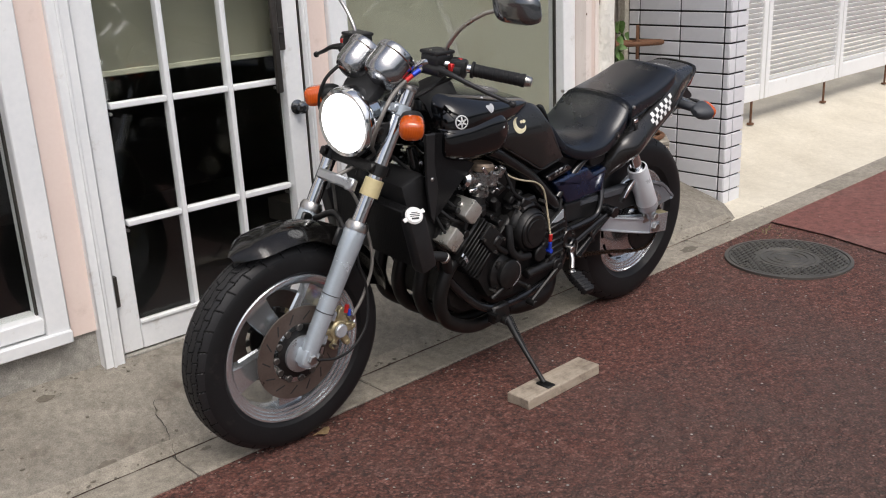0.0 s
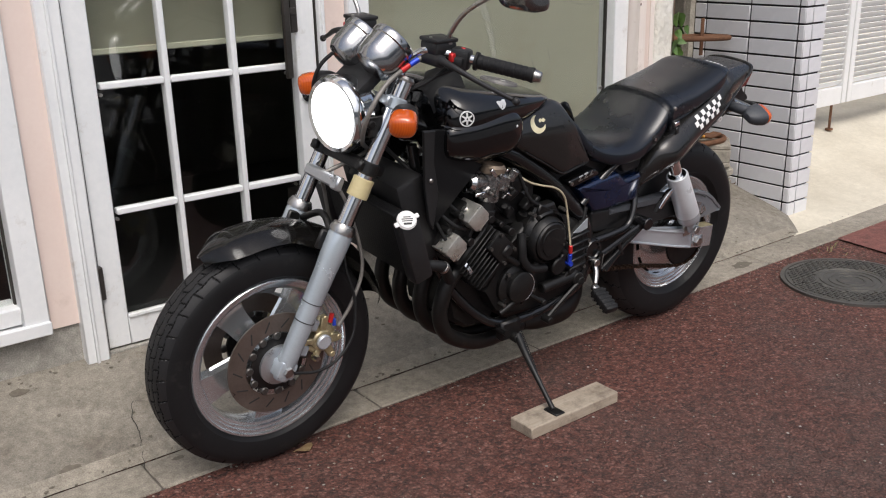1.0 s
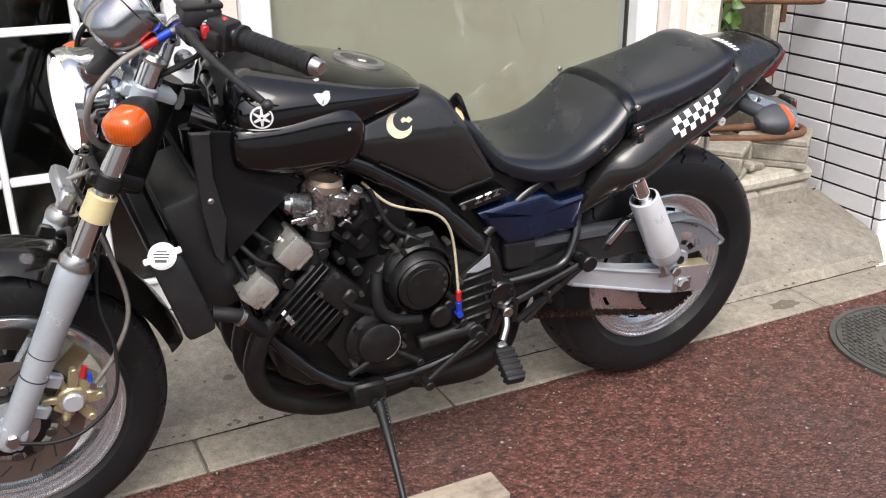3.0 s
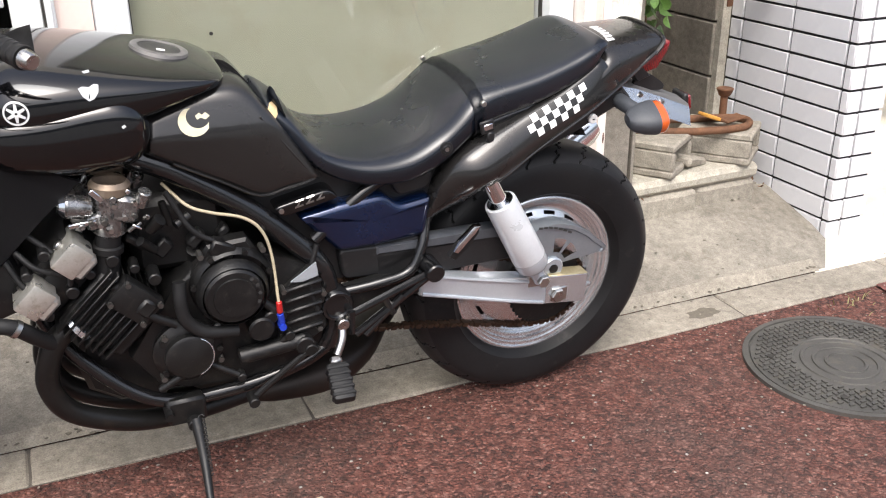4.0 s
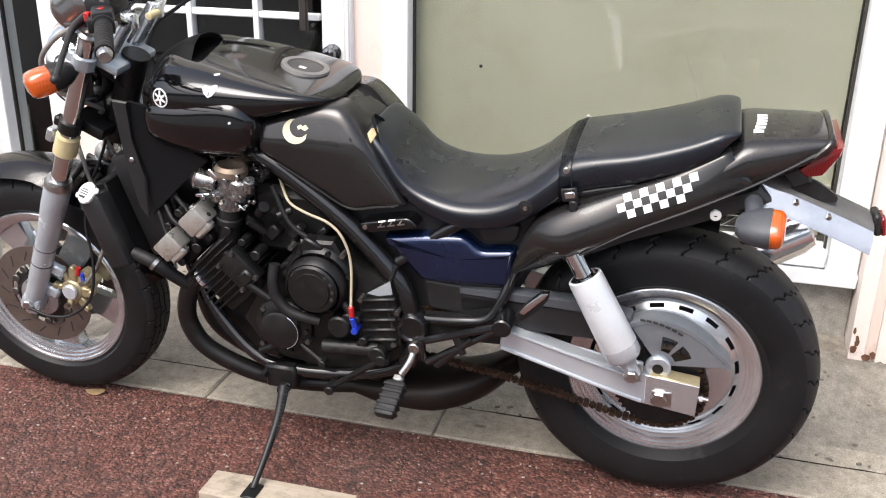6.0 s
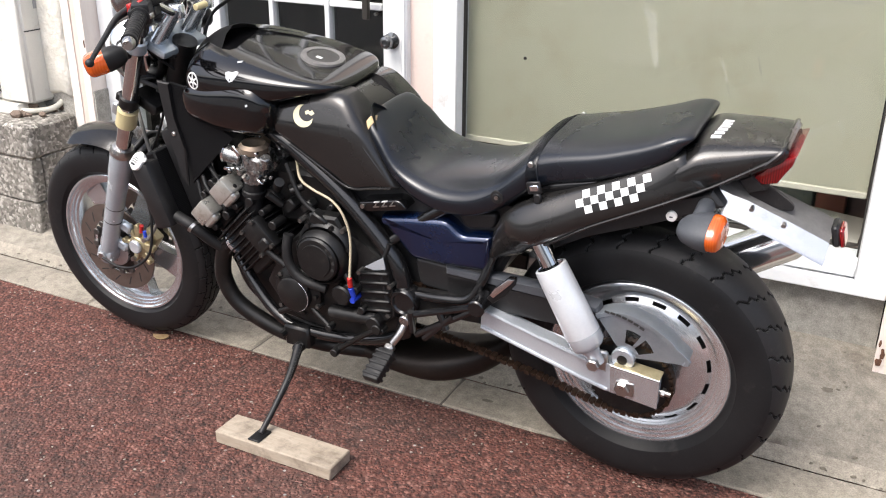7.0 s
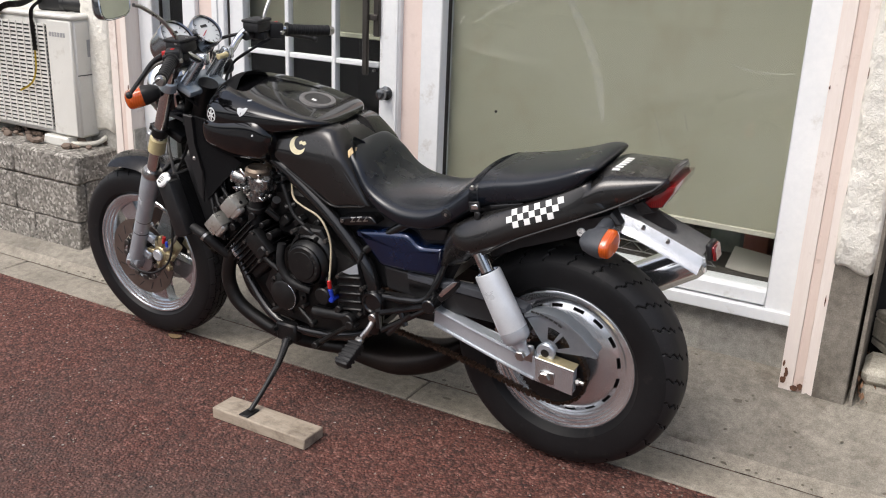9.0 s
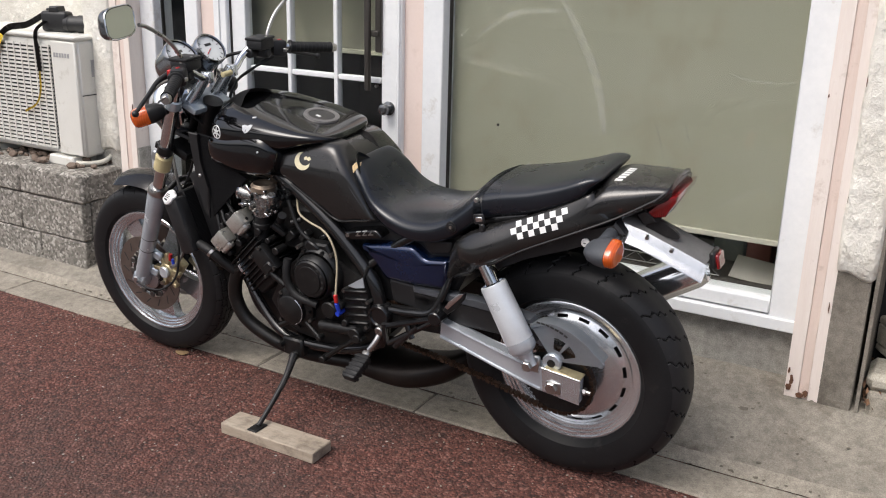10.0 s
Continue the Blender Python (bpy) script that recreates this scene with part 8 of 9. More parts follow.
def cables():
    def cable(pts, r, material, label, name="cable", steer=True, per=7):
        bm = bmesh.new()
        add_tube(bm, pts, r, 8, per)
        return part(name, bm, material, bike, label, 80, STEER if steer else None)

    cable([(0.01, -0.135, 0.302), (0.07, -0.14, 0.290), (0.13, -0.135, 0.300), (0.185, -0.125, 0.35), (0.20, -0.11, 0.44), (0.185, -0.09, 0.53), (0.20, -0.06, 0.62), (0.25, -0.04, 0.74), (0.27, -0.05, 0.90), (0.262, -0.06, 0.985)], 0.0038, M["rubber"], "black speedometer cable looped behind the wheel")
    for s in (-1, 1):
        cable([fork_at(0.13, s * 0.09, -0.115), fork_at(0.20, s * 0.085, -0.13), fork_at(0.30, s * 0.075, -0.12), fork_at(0.42, s * 0.055, -0.03), fork_at(0.475, s * 0.03, 0.03)], 0.0048, M["hose_grey"], "braided grey brake hose")
    cable([fork_at(0.475, 0.0, 0.05), (0.262, -0.055, 0.80), (0.222, -0.105, 0.845), (0.204, -0.140, 0.892), (0.214, -0.158, 0.945), (0.258, -0.150, 0.990), (0.317, -0.138, 1.018), (0.378, -0.145, 1.048)], 0.0056, M["hose_grey"], "braided grey brake hose")
    cable([(0.375, 0.13, 1.05), (0.30, 0.10, 1.03), (0.24, 0.115, 0.98), (0.232, 0.13, 0.90), (0.26, 0.08, 0.82), (0.30, 0.03, 0.78)], 0.005, M["rubber"], "black brake hose")
    bm = bmesh.new()
    add_cyl(bm, (0.330, -0.139, 1.025), (0.352, -0.142, 1.036), 0.0072, seg=10, bevel=0.001)
    part("hose_fitting", bm, M["blue"], bike, "blue anodised hose fitting", move=STEER)
    bm = bmesh.new()
    add_cyl(bm, (0.306, -0.139, 1.013), (0.328, -0.139, 1.024), 0.0072, seg=10, bevel=0.001)
    part("hose_fitting", bm, M["red"], bike, "red anodised hose fitting", move=STEER)
    for k, (a, b) in enumerate((((0.40, -0.19, 1.02), (0.33, -0.06, 0.86)), ((0.41, -0.205, 1.02), (0.36, -0.08, 0.90)), ((0.40, 0.19, 1.02), (0.34, 0.06, 0.88)), ((0.41, 0.2, 1.02), (0.37, 0.08, 0.90)))):
        s = -1 if a[1] < 0 else 1
        cable([a, (0.36, s * (0.165 - 0.01 * k), 0.985), (0.315, s * 0.125, 0.95), (0.31, s * 0.09, 0.90), b], 0.004, M["rubber"], "black control cable")
    cable([(0.70, -0.10, 0.70), (0.735, -0.140, 0.668), (0.775, -0.152, 0.652), (0.829, -0.158, 0.636), (0.861, -0.164, 0.607), (0.877, -0.168, 0.551), (0.880, -0.19, 0.455)], 0.0031, M["hose"], "cream braided clutch hose", "clutch_hose", False)
    bm = bmesh.new()
    add_cyl(bm, (0.880, -0.19, 0.462), (0.881, -0.19, 0.438), 0.0062, seg=10, bevel=0.001)
    part("hose_fitting", bm, M["red"], bike, "red anodised hose fitting")
    bm = bmesh.new()
    add_cyl(bm, (0.881, -0.19, 0.436), (0.885, -0.186, 0.410), 0.0066, seg=10, bevel=0.001)
    add_cyl(bm, (0.885, -0.16, 0.404), (0.885, -0.195, 0.404), 0.0075, seg=8)
    part("hose_fitting", bm, M["blue"], bike, "blue anodised hose fitting")
    for a, b, c in (((0.36, 0.05, 0.80), (0.40, -0.10, 0.72), (0.50, -0.15, 0.62)), ((0.42, -0.14, 0.62), (0.45, -0.16, 0.56), (0.49, -0.165, 0.53)), ((0.44, -0.14, 0.63), (0.47, -0.16, 0.60), (0.51, -0.16, 0.58)), ((0.56, -0.165, 0.63), (0.53, -0.17, 0.60), (0.52, -0.165, 0.56)), ((0.70, -0.14, 0.70), (0.74, -0.15, 0.62), (0.80, -0.15, 0.58)), ((0.97, -0.15, 0.55), (0.95, -0.16, 0.48), (0.965, -0.165, 0.40))):
        cable([a, b, c], 0.0055, M["rubber"], "black lead", steer=False)


M["alu_cover"] = surface("oxidised_aluminium_cover", (0.50, 0.485, 0.43), (0.68, 0.67, 0.63), 0.3, 0.75, big=22, fine=220, bump=0.1, depth=0.0005, dirt=(0.3, 0.27, 0.19), dirt_amount=0.3)
M["carb"] = surface("grimy_carburettor", (0.18, 0.18, 0.178), (0.42, 0.42, 0.416), 0.26, 0.85, big=60, fine=260, bump=0.2, depth=0.0006, dirt=(0.035, 0.031, 0.027), dirt_amount=0.6)
M["carb_dark"] = surface("oily_carburettor_parts", (0.04, 0.038, 0.035), (0.12, 0.115, 0.105), 0.4, 0.6, big=60, fine=260, bump=0.2)
M["blue_grey"] = surface("slate_plastic", (0.045, 0.05, 0.06), (0.075, 0.08, 0.09), 0.4, big=20)
M["exhaust_tan"] = surface("browned_collar", (0.2, 0.15, 0.11), (0.3, 0.24, 0.18), 0.5, 0.5, big=20)
M["hose_grey"] = surface("braided_grey_hose", (0.16, 0.15, 0.14), (0.26, 0.25, 0.23), 0.5, 0.3, big=30, fine=900, bump=0.4)
engine()
carburettors()
frame_tubes()
exhaust()
swingarm()
radiator()
cables()


# ---- surroundings ----
M["rustiron"] = surface("rusty_iron", (0.10, 0.045, 0.022), (0.22, 0.11, 0.06), 0.8, 0.3, big=24, fine=200, bump=0.4, dirt=(0.06, 0.035, 0.025), dirt_amount=0.4)
M["yellow_iron"] = surface("chipped_yellow_paint", (0.5, 0.24, 0.04), (0.6, 0.3, 0.06), 0.6, big=20, fine=150, bump=0.2, dirt=(0.2, 0.08, 0.03), dirt_amount=0.4)
M["iron"] = surface("worn_cast_iron", (0.075, 0.072, 0.066), (0.13, 0.124, 0.112), 0.6, 0.5, big=8, fine=160, bump=0.3, dirt=(0.16, 0.14, 0.11), dirt_amount=0.3)
M["wood"] = surface("bare_sawn_timber", (0.26, 0.21, 0.155), (0.42, 0.36, 0.285), 0.8, big=7, fine=60, bump=0.3, stretch=(0.7, 6, 6), dirt=(0.07, 0.05, 0.036), dirt_amount=0.7)
M["leaf"] = surface("dry_leaf", (0.3, 0.2, 0.1), (0.42, 0.3, 0.16), 0.8, big=60)
M["green"] = surface("vine_leaf", (0.06, 0.13, 0.024), (0.13, 0.23, 0.05), 0.45, big=30, vary=0.55)
M["weed"] = surface("dry_weed", (0.2, 0.2, 0.08), (0.34, 0.3, 0.14), 0.8, big=30)
M["ac"] = surface("cream_white_casing", (0.62, 0.61, 0.56), (0.7, 0.69, 0.64), 0.45, big=5, fine=200, bump=0.03, dirt=(0.45, 0.42, 0.36), dirt_amount=0.15)
M["ac_dark"] = surface("cavity_shade_and_seam", (0.03, 0.03, 0.03), (0.06, 0.06, 0.058), 0.7)
M["camera_black"] = surface("black_camera_body", (0.01, 0.01, 0.01), (0.02, 0.02, 0.02), 0.45, fine=500, bump=0.2)
M["strap_yellow"] = surface("yellow_strap", (0.7, 0.52, 0.03), (0.78, 0.6, 0.05), 0.6)
M["gate"] = surface("white_gate_paint", (0.78, 0.79, 0.79), (0.85, 0.86, 0.86), 0.4, big=5, fine=100, bump=0.03, dirt=(0.62, 0.6, 0.55), dirt_amount=0.08)
M["drain_hose"] = surface("cream_drain_hose", (0.55, 0.53, 0.45), (0.64, 0.62, 0.54), 0.5, big=20)
M["stone"] = surface("brown_pebble", (0.16, 0.11, 0.08), (0.3, 0.23, 0.18), 0.85, big=30, vary=0.4)
M["stain"] = surface("dark_stain", (0.10, 0.085, 0.065), (0.16, 0.14, 0.11), 0.85, big=60, bump=0.2)


def rough_box(bm, c, s, rot=None, amp=0.004, cuts=3, seed=0, bevel=0.006):
    """A cast or broken block with uneven faces and chipped edges."""
    b2 = bmesh.new()
    add_box(b2, (0, 0, 0), s, None, bevel)
    bmesh.ops.subdivide_edges(b2, edges=[e for e in b2.edges if e.calc_length() > 0.04], cuts=cuts, use_grid_fill=True)
    for v in b2.verts:
        p = v.co * 19 + Vector((seed * 7.1, seed * 3.3, seed))
        v.co += amp * Vector((noise.noise(p), noise.noise(p + Vector((9, 0, 0))), noise.noise(p + Vector((0, 9, 0)))))
    b2.transform(Matrix.Translation(c) @ (rot or Matrix()))
    me = bpy.data.meshes.new("tmp")
    b2.to_mesh(me)
    b2.free()
    bm.from_mesh(me)
    bpy.data.meshes.remove(me)


def timber_block():
    bm = bmesh.new()
    rough_box(bm, (0.749, -0.3655, 0.0175), (0.338, 0.088, 0.034), None, 0.0015, 3, 2, 0.003)
    ob = tagged(part("timber_block", bm, M["wood"]), "short weathered timber offcut under the side stand", "wood block")
    return ob


timber_block()


def manhole():
    c, R = Vector((2.325, -0.32, 0)), 0.258
    ob = thing("manhole_cover", "round worn cast-iron manhole cover with raised studs in the asphalt", "manhole")
    m = Matrix.Translation(c)
    bm = bmesh.new()
    add_lathe(bm, [(R, -0.02), (R, 0.009), (R - 0.014, 0.0095), (R - 0.015, 0.004), (R - 0.019, 0.004), (R - 0.02, 0.0085), (0.13, 0.0085), (0.128, 0.006), (0, 0.006)], m, 72)
    body = part("cover_plate", bm, M["iron"], ob)
    for r in (0.115, 0.085, 0.055):
        bm = bmesh.new()
        add_lathe(bm, [(r, 0.005), (r - 0.002, 0.0095), (r - 0.009, 0.0095), (r - 0.011, 0.005)], m, 48)
        part("ring", bm, M["iron"], ob)
    bm = bmesh.new()
    n = 0
    for i in range(-14, 15):
        for j in range(-14, 15):
            x, y = i * 0.018, j * 0.018
            r = math.hypot(x, y)
            if 0.135 < r < R - 0.03:
                if (i + j) % 2:
                    add_box(bm, c + Vector((x, y, 0.0105)), (0.015, 0.006, 0.005), None)
                else:
                    add_box(bm, c + Vector((x, y, 0.0105)), (0.006, 0.015, 0.005), None)
    tagged(part("stud", bm, M["iron"], ob), kind="stuff")
    for a in (0.6, 2.6, 3.9, 5.4):
        bm = bmesh.new()
        p = c + Vector((0.19 * math.cos(a), 0.19 * math.sin(a), 0.0082))
        add_cyl(bm, p, p + Vector((0, 0, 0.006)), 0.009, seg=12)
        part("key_hole", bm, M["seam"], ob)


manhole()


def litter():
    rnd = random.Random(11)
    bm = bmesh.new()
    n = 14
    ring = []
    for k in range(n):
        a = 2 * math.pi * k / n
        r = 0.02 * (1 + 0.25 * math.sin(3 * a) + 0.1 * rnd.random())
        ring.append(bm.verts.new((0.078 + 1.3 * r * math.cos(a), -0.062 + 0.7 * r * math.sin(a), 0.008 + 0.004 * math.sin(2 * a))))
    cv = bm.verts.new((0.078, -0.062, 0.014))
    for k in range(n):
        bm.faces.new((ring[k], ring[(k + 1) % n], cv))
    bmesh.ops.solidify(bm, geom=bm.faces[:], thickness=0.001)
    tagged(part("dry_leaf", bm, M["leaf"]), "curled dry brown leaf on the asphalt", "leaf")
    # loose grit on the asphalt and along the kerb
    bm = bmesh.new()
    for k in range(900):
        x = rnd.uniform(-0.6, 3.2)
        y = -rnd.random() ** 2 * 1.1 if k % 3 else rnd.uniform(0.0, 0.16)
        z = 0.002 if y < 0 else 0.008
        s = rnd.uniform(0.0012, 0.0032)
        bmesh.ops.create_icosphere(bm, subdivisions=1, radius=s, matrix=Matrix.Translation((x, y, z + 0.3 * s)) @ Matrix.Rotation(rnd.random() * 3, 4, "Z") @ Matrix.Diagonal((1.4, 1, 0.7, 1)))
    tagged(part("grit", bm, M["kerb"]), "loose pale grit scattered on the ground", "grit", "", "stuff")
    bm = bmesh.new()
    for k in range(240):
        y = rnd.choice((rnd.uniform(0.145, 0.165), rnd.uniform(0.2, 0.56), rnd.uniform(0.5, 0.57)))
        x = rnd.uniform(-0.95, 2.7)
        z = 0.008 if y < 0.15 else apron_z(y)
        s = rnd.uniform(0.0025, 0.006)
        bmesh.ops.create_icosphere(bm, subdivisions=1, radius=s, matrix=Matrix.Translation((x, y, z + 0.002)) @ Matrix.Rotation(rnd.random() * 3, 4, "Z") @ Matrix.Diagonal((1.5, 1, 0.35, 1)))
    tagged(part("dirt_crumb", bm, M["stain"]), "dark dirt crumbs on the concrete apron", "dirt", "", "stuff")
    # weeds by the manhole
    bm = bmesh.new()
    for k in range(26):
        x, y = 2.62 + rnd.gauss(0, 0.05), -0.06 + rnd.gauss(0, 0.025)
        h, a = rnd.uniform(0.008, 0.022), rnd.random() * 6.28
        d = Vector((math.cos(a), math.sin(a), 0))
        side = d.cross(Vector((0, 0, 1))) * 0.0015
        p0, p1, p2 = Vector((x, y, 0.0)), Vector((x, y, h * 0.7)) + d * h * 0.4, Vector((x, y, h)) + d * h * 0.95
        v = [bm.verts.new(q) for q in (p0 - side, p0 + side, p1 + side, p1 - side, p2)]
        bm.faces.new(v[:4])
        bm.faces.new((v[3], v[2], v[4]))
    tagged(part("weeds", bm, M["weed"]), "tuft of dry weeds at the asphalt edge", "weeds", "", "stuff")


litter()


def stains():
    """Old spots on kerb and apron."""
    rnd = random.Random(3)
    for x, y, r in ((2.165, 0.06, 0.042), (-0.45, 0.195, 0.022), (-0.475, 0.52, 0.02), (-0.20, 0.11, 0.014), (1.1, 0.07, 0.012), (0.5, 0.3, 0.014), (1.9, 0.4, 0.012), (-0.7, 0.35, 0.02)):
        bm = bmesh.new()
        n = 18
        def z_at(yy):
            return 0.0072 if yy < 0.148 else max(0.0, apron_z(yy)) + 0.0035
        ring = []
        for k in range(n):
            a = 2 * math.pi * k / n
            q = r * (0.75 + 0.4 * rnd.random())
            px, py = x + 1.3 * q * math.cos(a), y + 0.7 * q * math.sin(a)
            ring.append(bm.verts.new((px, py, z_at(py))))
        bm.faces.new(ring)
        structure("stain_1", bm, M["stain"], "dark old spot on the concrete")


def crack(points, w, z_fn, name, label):
    bm = bmesh.new()
    pts = spline([(x, y, 0) for x, y in points], 5)
    rnd = random.Random(8)
    prev = None
    for i, p in enumerate(pts):
        d = (pts[min(i + 1, len(pts) - 1)] - pts[max(i - 1, 0)]).normalized()
        s = Vector((-d.y, d.x, 0)) * w * (0.5 + rnd.random())
        q = p + Vector((rnd.uniform(-1, 1), rnd.uniform(-1, 1), 0)) * 0.003
        cur = [bm.verts.new((v.x, v.y, z_fn(v.y))) for v in (q - s, q + s)]
        if prev:
            bm.faces.new((prev[0], prev[1], cur[1], cur[0]))
        prev = cur
    structure(name, bm, M["seam"], label)


crack([(-0.29, 0.10), (-0.275, 0.16), (-0.25, 0.24), (-0.245, 0.30), (-0.22, 0.36)], 0.0009, lambda y: 0.0075 if y < 0.148 else apron_z(y) + 0.004, "crack_1", "hairline crack in the apron")
# mortar line between kerb and apron
bm = bmesh.new()
rnd0 = random.Random(5)
prev = None
for i in range(168):
    x = -4 + i * 0.04
    a = bm.verts.new((x, 0.1435 + 0.003 * rnd0.random(), 0.0078))
    b = bm.verts.new((x, 0.185 + 0.012 * noise.noise(Vector((x * 5, 0, 0))), apron_z(0.19) + 0.006 + 0.003 * rnd0.random()))
    if prev:
        bm.faces.new((prev[0], a, b, prev[1]))
    prev = (a, b)
structure("mortar_edge", bm, M["kerb"], "pale mortar edge of the apron along the kerb")


# ---- concrete planter wall with an outdoor unit ----
def planter():
    ob = structure("planter_wall", boxes(span(-3.0, -0.80, 0.31, 0.74, -0.02, 0.44), span(-3, -0.785, 0.285, 0.305, -0.02, 0.03)), M["base"], "low planter wall of exposed-aggregate concrete blocks")
    rows = [(0.02, 0.165), (0.172, 0.328)]
    for r, (z0, z1) in enumerate(rows):
        x = -0.785
        first = True
        while x > -2.6:
            w = 0.39 if not (first and r == 0) else 0.28
            bm = bmesh.new()
            rough_box(bm, ((x - w / 2), 0.30, (z0 + z1) / 2), (w - 0.004, 0.05, z1 - z0 + 0.003), None, 0.003, 3, r * 9 + x, 0.005)
            part("block", bm, M["agg"], ob)
            x -= w
            first = False
    x = -0.775
    for k in range(5):
        bm = bmesh.new()
        rough_box(bm, (x - 0.195, 0.385, 0.394), (0.387, 0.225, 0.122), None, 0.005, 3, k + 30, 0.010)
        part("coping_block", bm, M["agg"], ob)
        x -= 0.39
    for y0, y1, z0, z1 in ((0.325, 0.50, 0.02, 0.335),):
        bm = bmesh.new()
        rough_box(bm, (-0.79, (y0 + y1) / 2, (z0 + z1) / 2), (0.03, y1 - y0, z1 - z0), None, 0.003, 3, 77, 0.004)
        part("block", bm, M["agg"], ob)
    # soil with pebbles inside
    structure("planter_soil", boxes(span(-3, -0.80, 0.45, 0.74, 0.40, 0.447)), M["greyblock"], "grey soil in the planter")
    rnd = random.Random(21)
    bm = bmesh.new()
    for k in range(150):
        s = rnd.uniform(0.008, 0.02)
        bmesh.ops.create_icosphere(bm, subdivisions=1, radius=s, matrix=Matrix.Translation((rnd.uniform(-1.6, -0.82), rnd.uniform(0.34, 0.7), 0.457 + rnd.random() * 0.02)) @ Matrix.Rotation(rnd.random() * 6, 4, "X") @ Matrix.Diagonal((1.5, 1, 0.8, 1)))
    tagged(part("pebbles", bm, M["stone"]), "brown pebbles and bark under the outdoor unit", "pebbles", "", "stuff")


planter()


def outdoor_unit():
    x0, x1, y0, y1, z0, z1 = -1.66, -0.872, 0.385, 0.66, 0.496, 0.982
    ob = thing("outdoor_unit", "cream-white air conditioner outdoor unit on the planter wall", "air conditioner")
    bm = bmesh.new()
    add_box(bm, *span(x0, x1, y0 + 0.012, y1, z0, z1, 0.012))
    part("casing", bm, M["ac"], ob)
    bm = bmesh.new()
    add_box(bm, *span(x0 - 0.004, x1 + 0.004, y0, y1 + 0.004, z1 - 0.002, z1 + 0.02, 0.008))
    part("top_cover", bm, M["ac"], ob)
    bm = bmesh.new()
    add_box(bm, *span(x1 - 0.15, x1 - 0.004, y0, y0 + 0.02, z0 + 0.006, z1 - 0.006, 0.005))
    part("front_panel", bm, M["ac"], ob)
    gx0, gx1, gz0, gz1 = x0 + 0.02, x1 - 0.155, z0 + 0.03, z1 - 0.03
    # dark sheet behind the grille, standing in for the shaded fan space
    part("cavity_shade", boxes(span(gx0, gx1, y0 + 0.006, y0 + 0.011, gz0, gz1)), M["ac_dark"], ob)
    n = 26
    for k in range(n + 1):
        z = gz0 + (gz1 - gz0) * k / n
        part("grille_slat", boxes(span(gx0, gx1, y0 - 0.004, y0 + 0.005, z - 0.0042, z + 0.0042)), M["ac"], ob)
    for k in range(15):
        x = gx0 + (gx1 - gx0) * k / 14
        part("grille_bar", boxes(span(x - 0.003, x + 0.003, y0 - 0.0065, y0 - 0.0035, gz0 - 0.006, gz1 + 0.006)), M["ac"], ob)
    for a, b, z in ((x1 - 0.13, x1 - 0.03, 0.922),):
        for k in range(6):
            part("name_bar", boxes(span(a + k * 0.0165, a + k * 0.0165 + 0.011, y0 - 0.0015, y0 + 0.001, z - 0.012, z + 0.006)), M["name_grey"], ob)
    part("spec_label", boxes(span(x1 - 0.001, x1 + 0.0015, 0.46, 0.53, 0.83, 0.90)), M["name_grey"], ob, "grey printed label")
    part("side_seam", boxes(span(x1 - 0.001, x1 + 0.002, y0 + 0.02, y1, 0.755, 0.759)), M["ac_dark"], ob)
    for x in (x1 - 0.12, x0 + 0.12):
        bm = bmesh.new()
        add_prism(bm, [(x - 0.10, 0.452), (x + 0.075, 0.452), (x + 0.06, 0.494), (x - 0.085, 0.494)], 0.37, 0.67, 0.006)
        tagged(part("plastic_foot_block", bm, M["ac"]), "pale plastic support block under the outdoor unit", "support block", "support blocks under the unit")
    bm = bmesh.new()
    add_tube(bm, [(-0.90, 0.60, 0.62), (-0.85, 0.56, 0.545), (-0.84, 0.47, 0.48), (-0.90, 0.40, 0.47), (-1.0, 0.38, 0.472)], 0.0105, 10, 6)
    tagged(part("drain_hose", bm, M["drain_hose"]), "cream drain hose curving from the outdoor unit", "hose")


M["name_grey"] = surface("grey_print", (0.3, 0.3, 0.3), (0.36, 0.36, 0.36), 0.5, bump=0)
outdoor_unit()


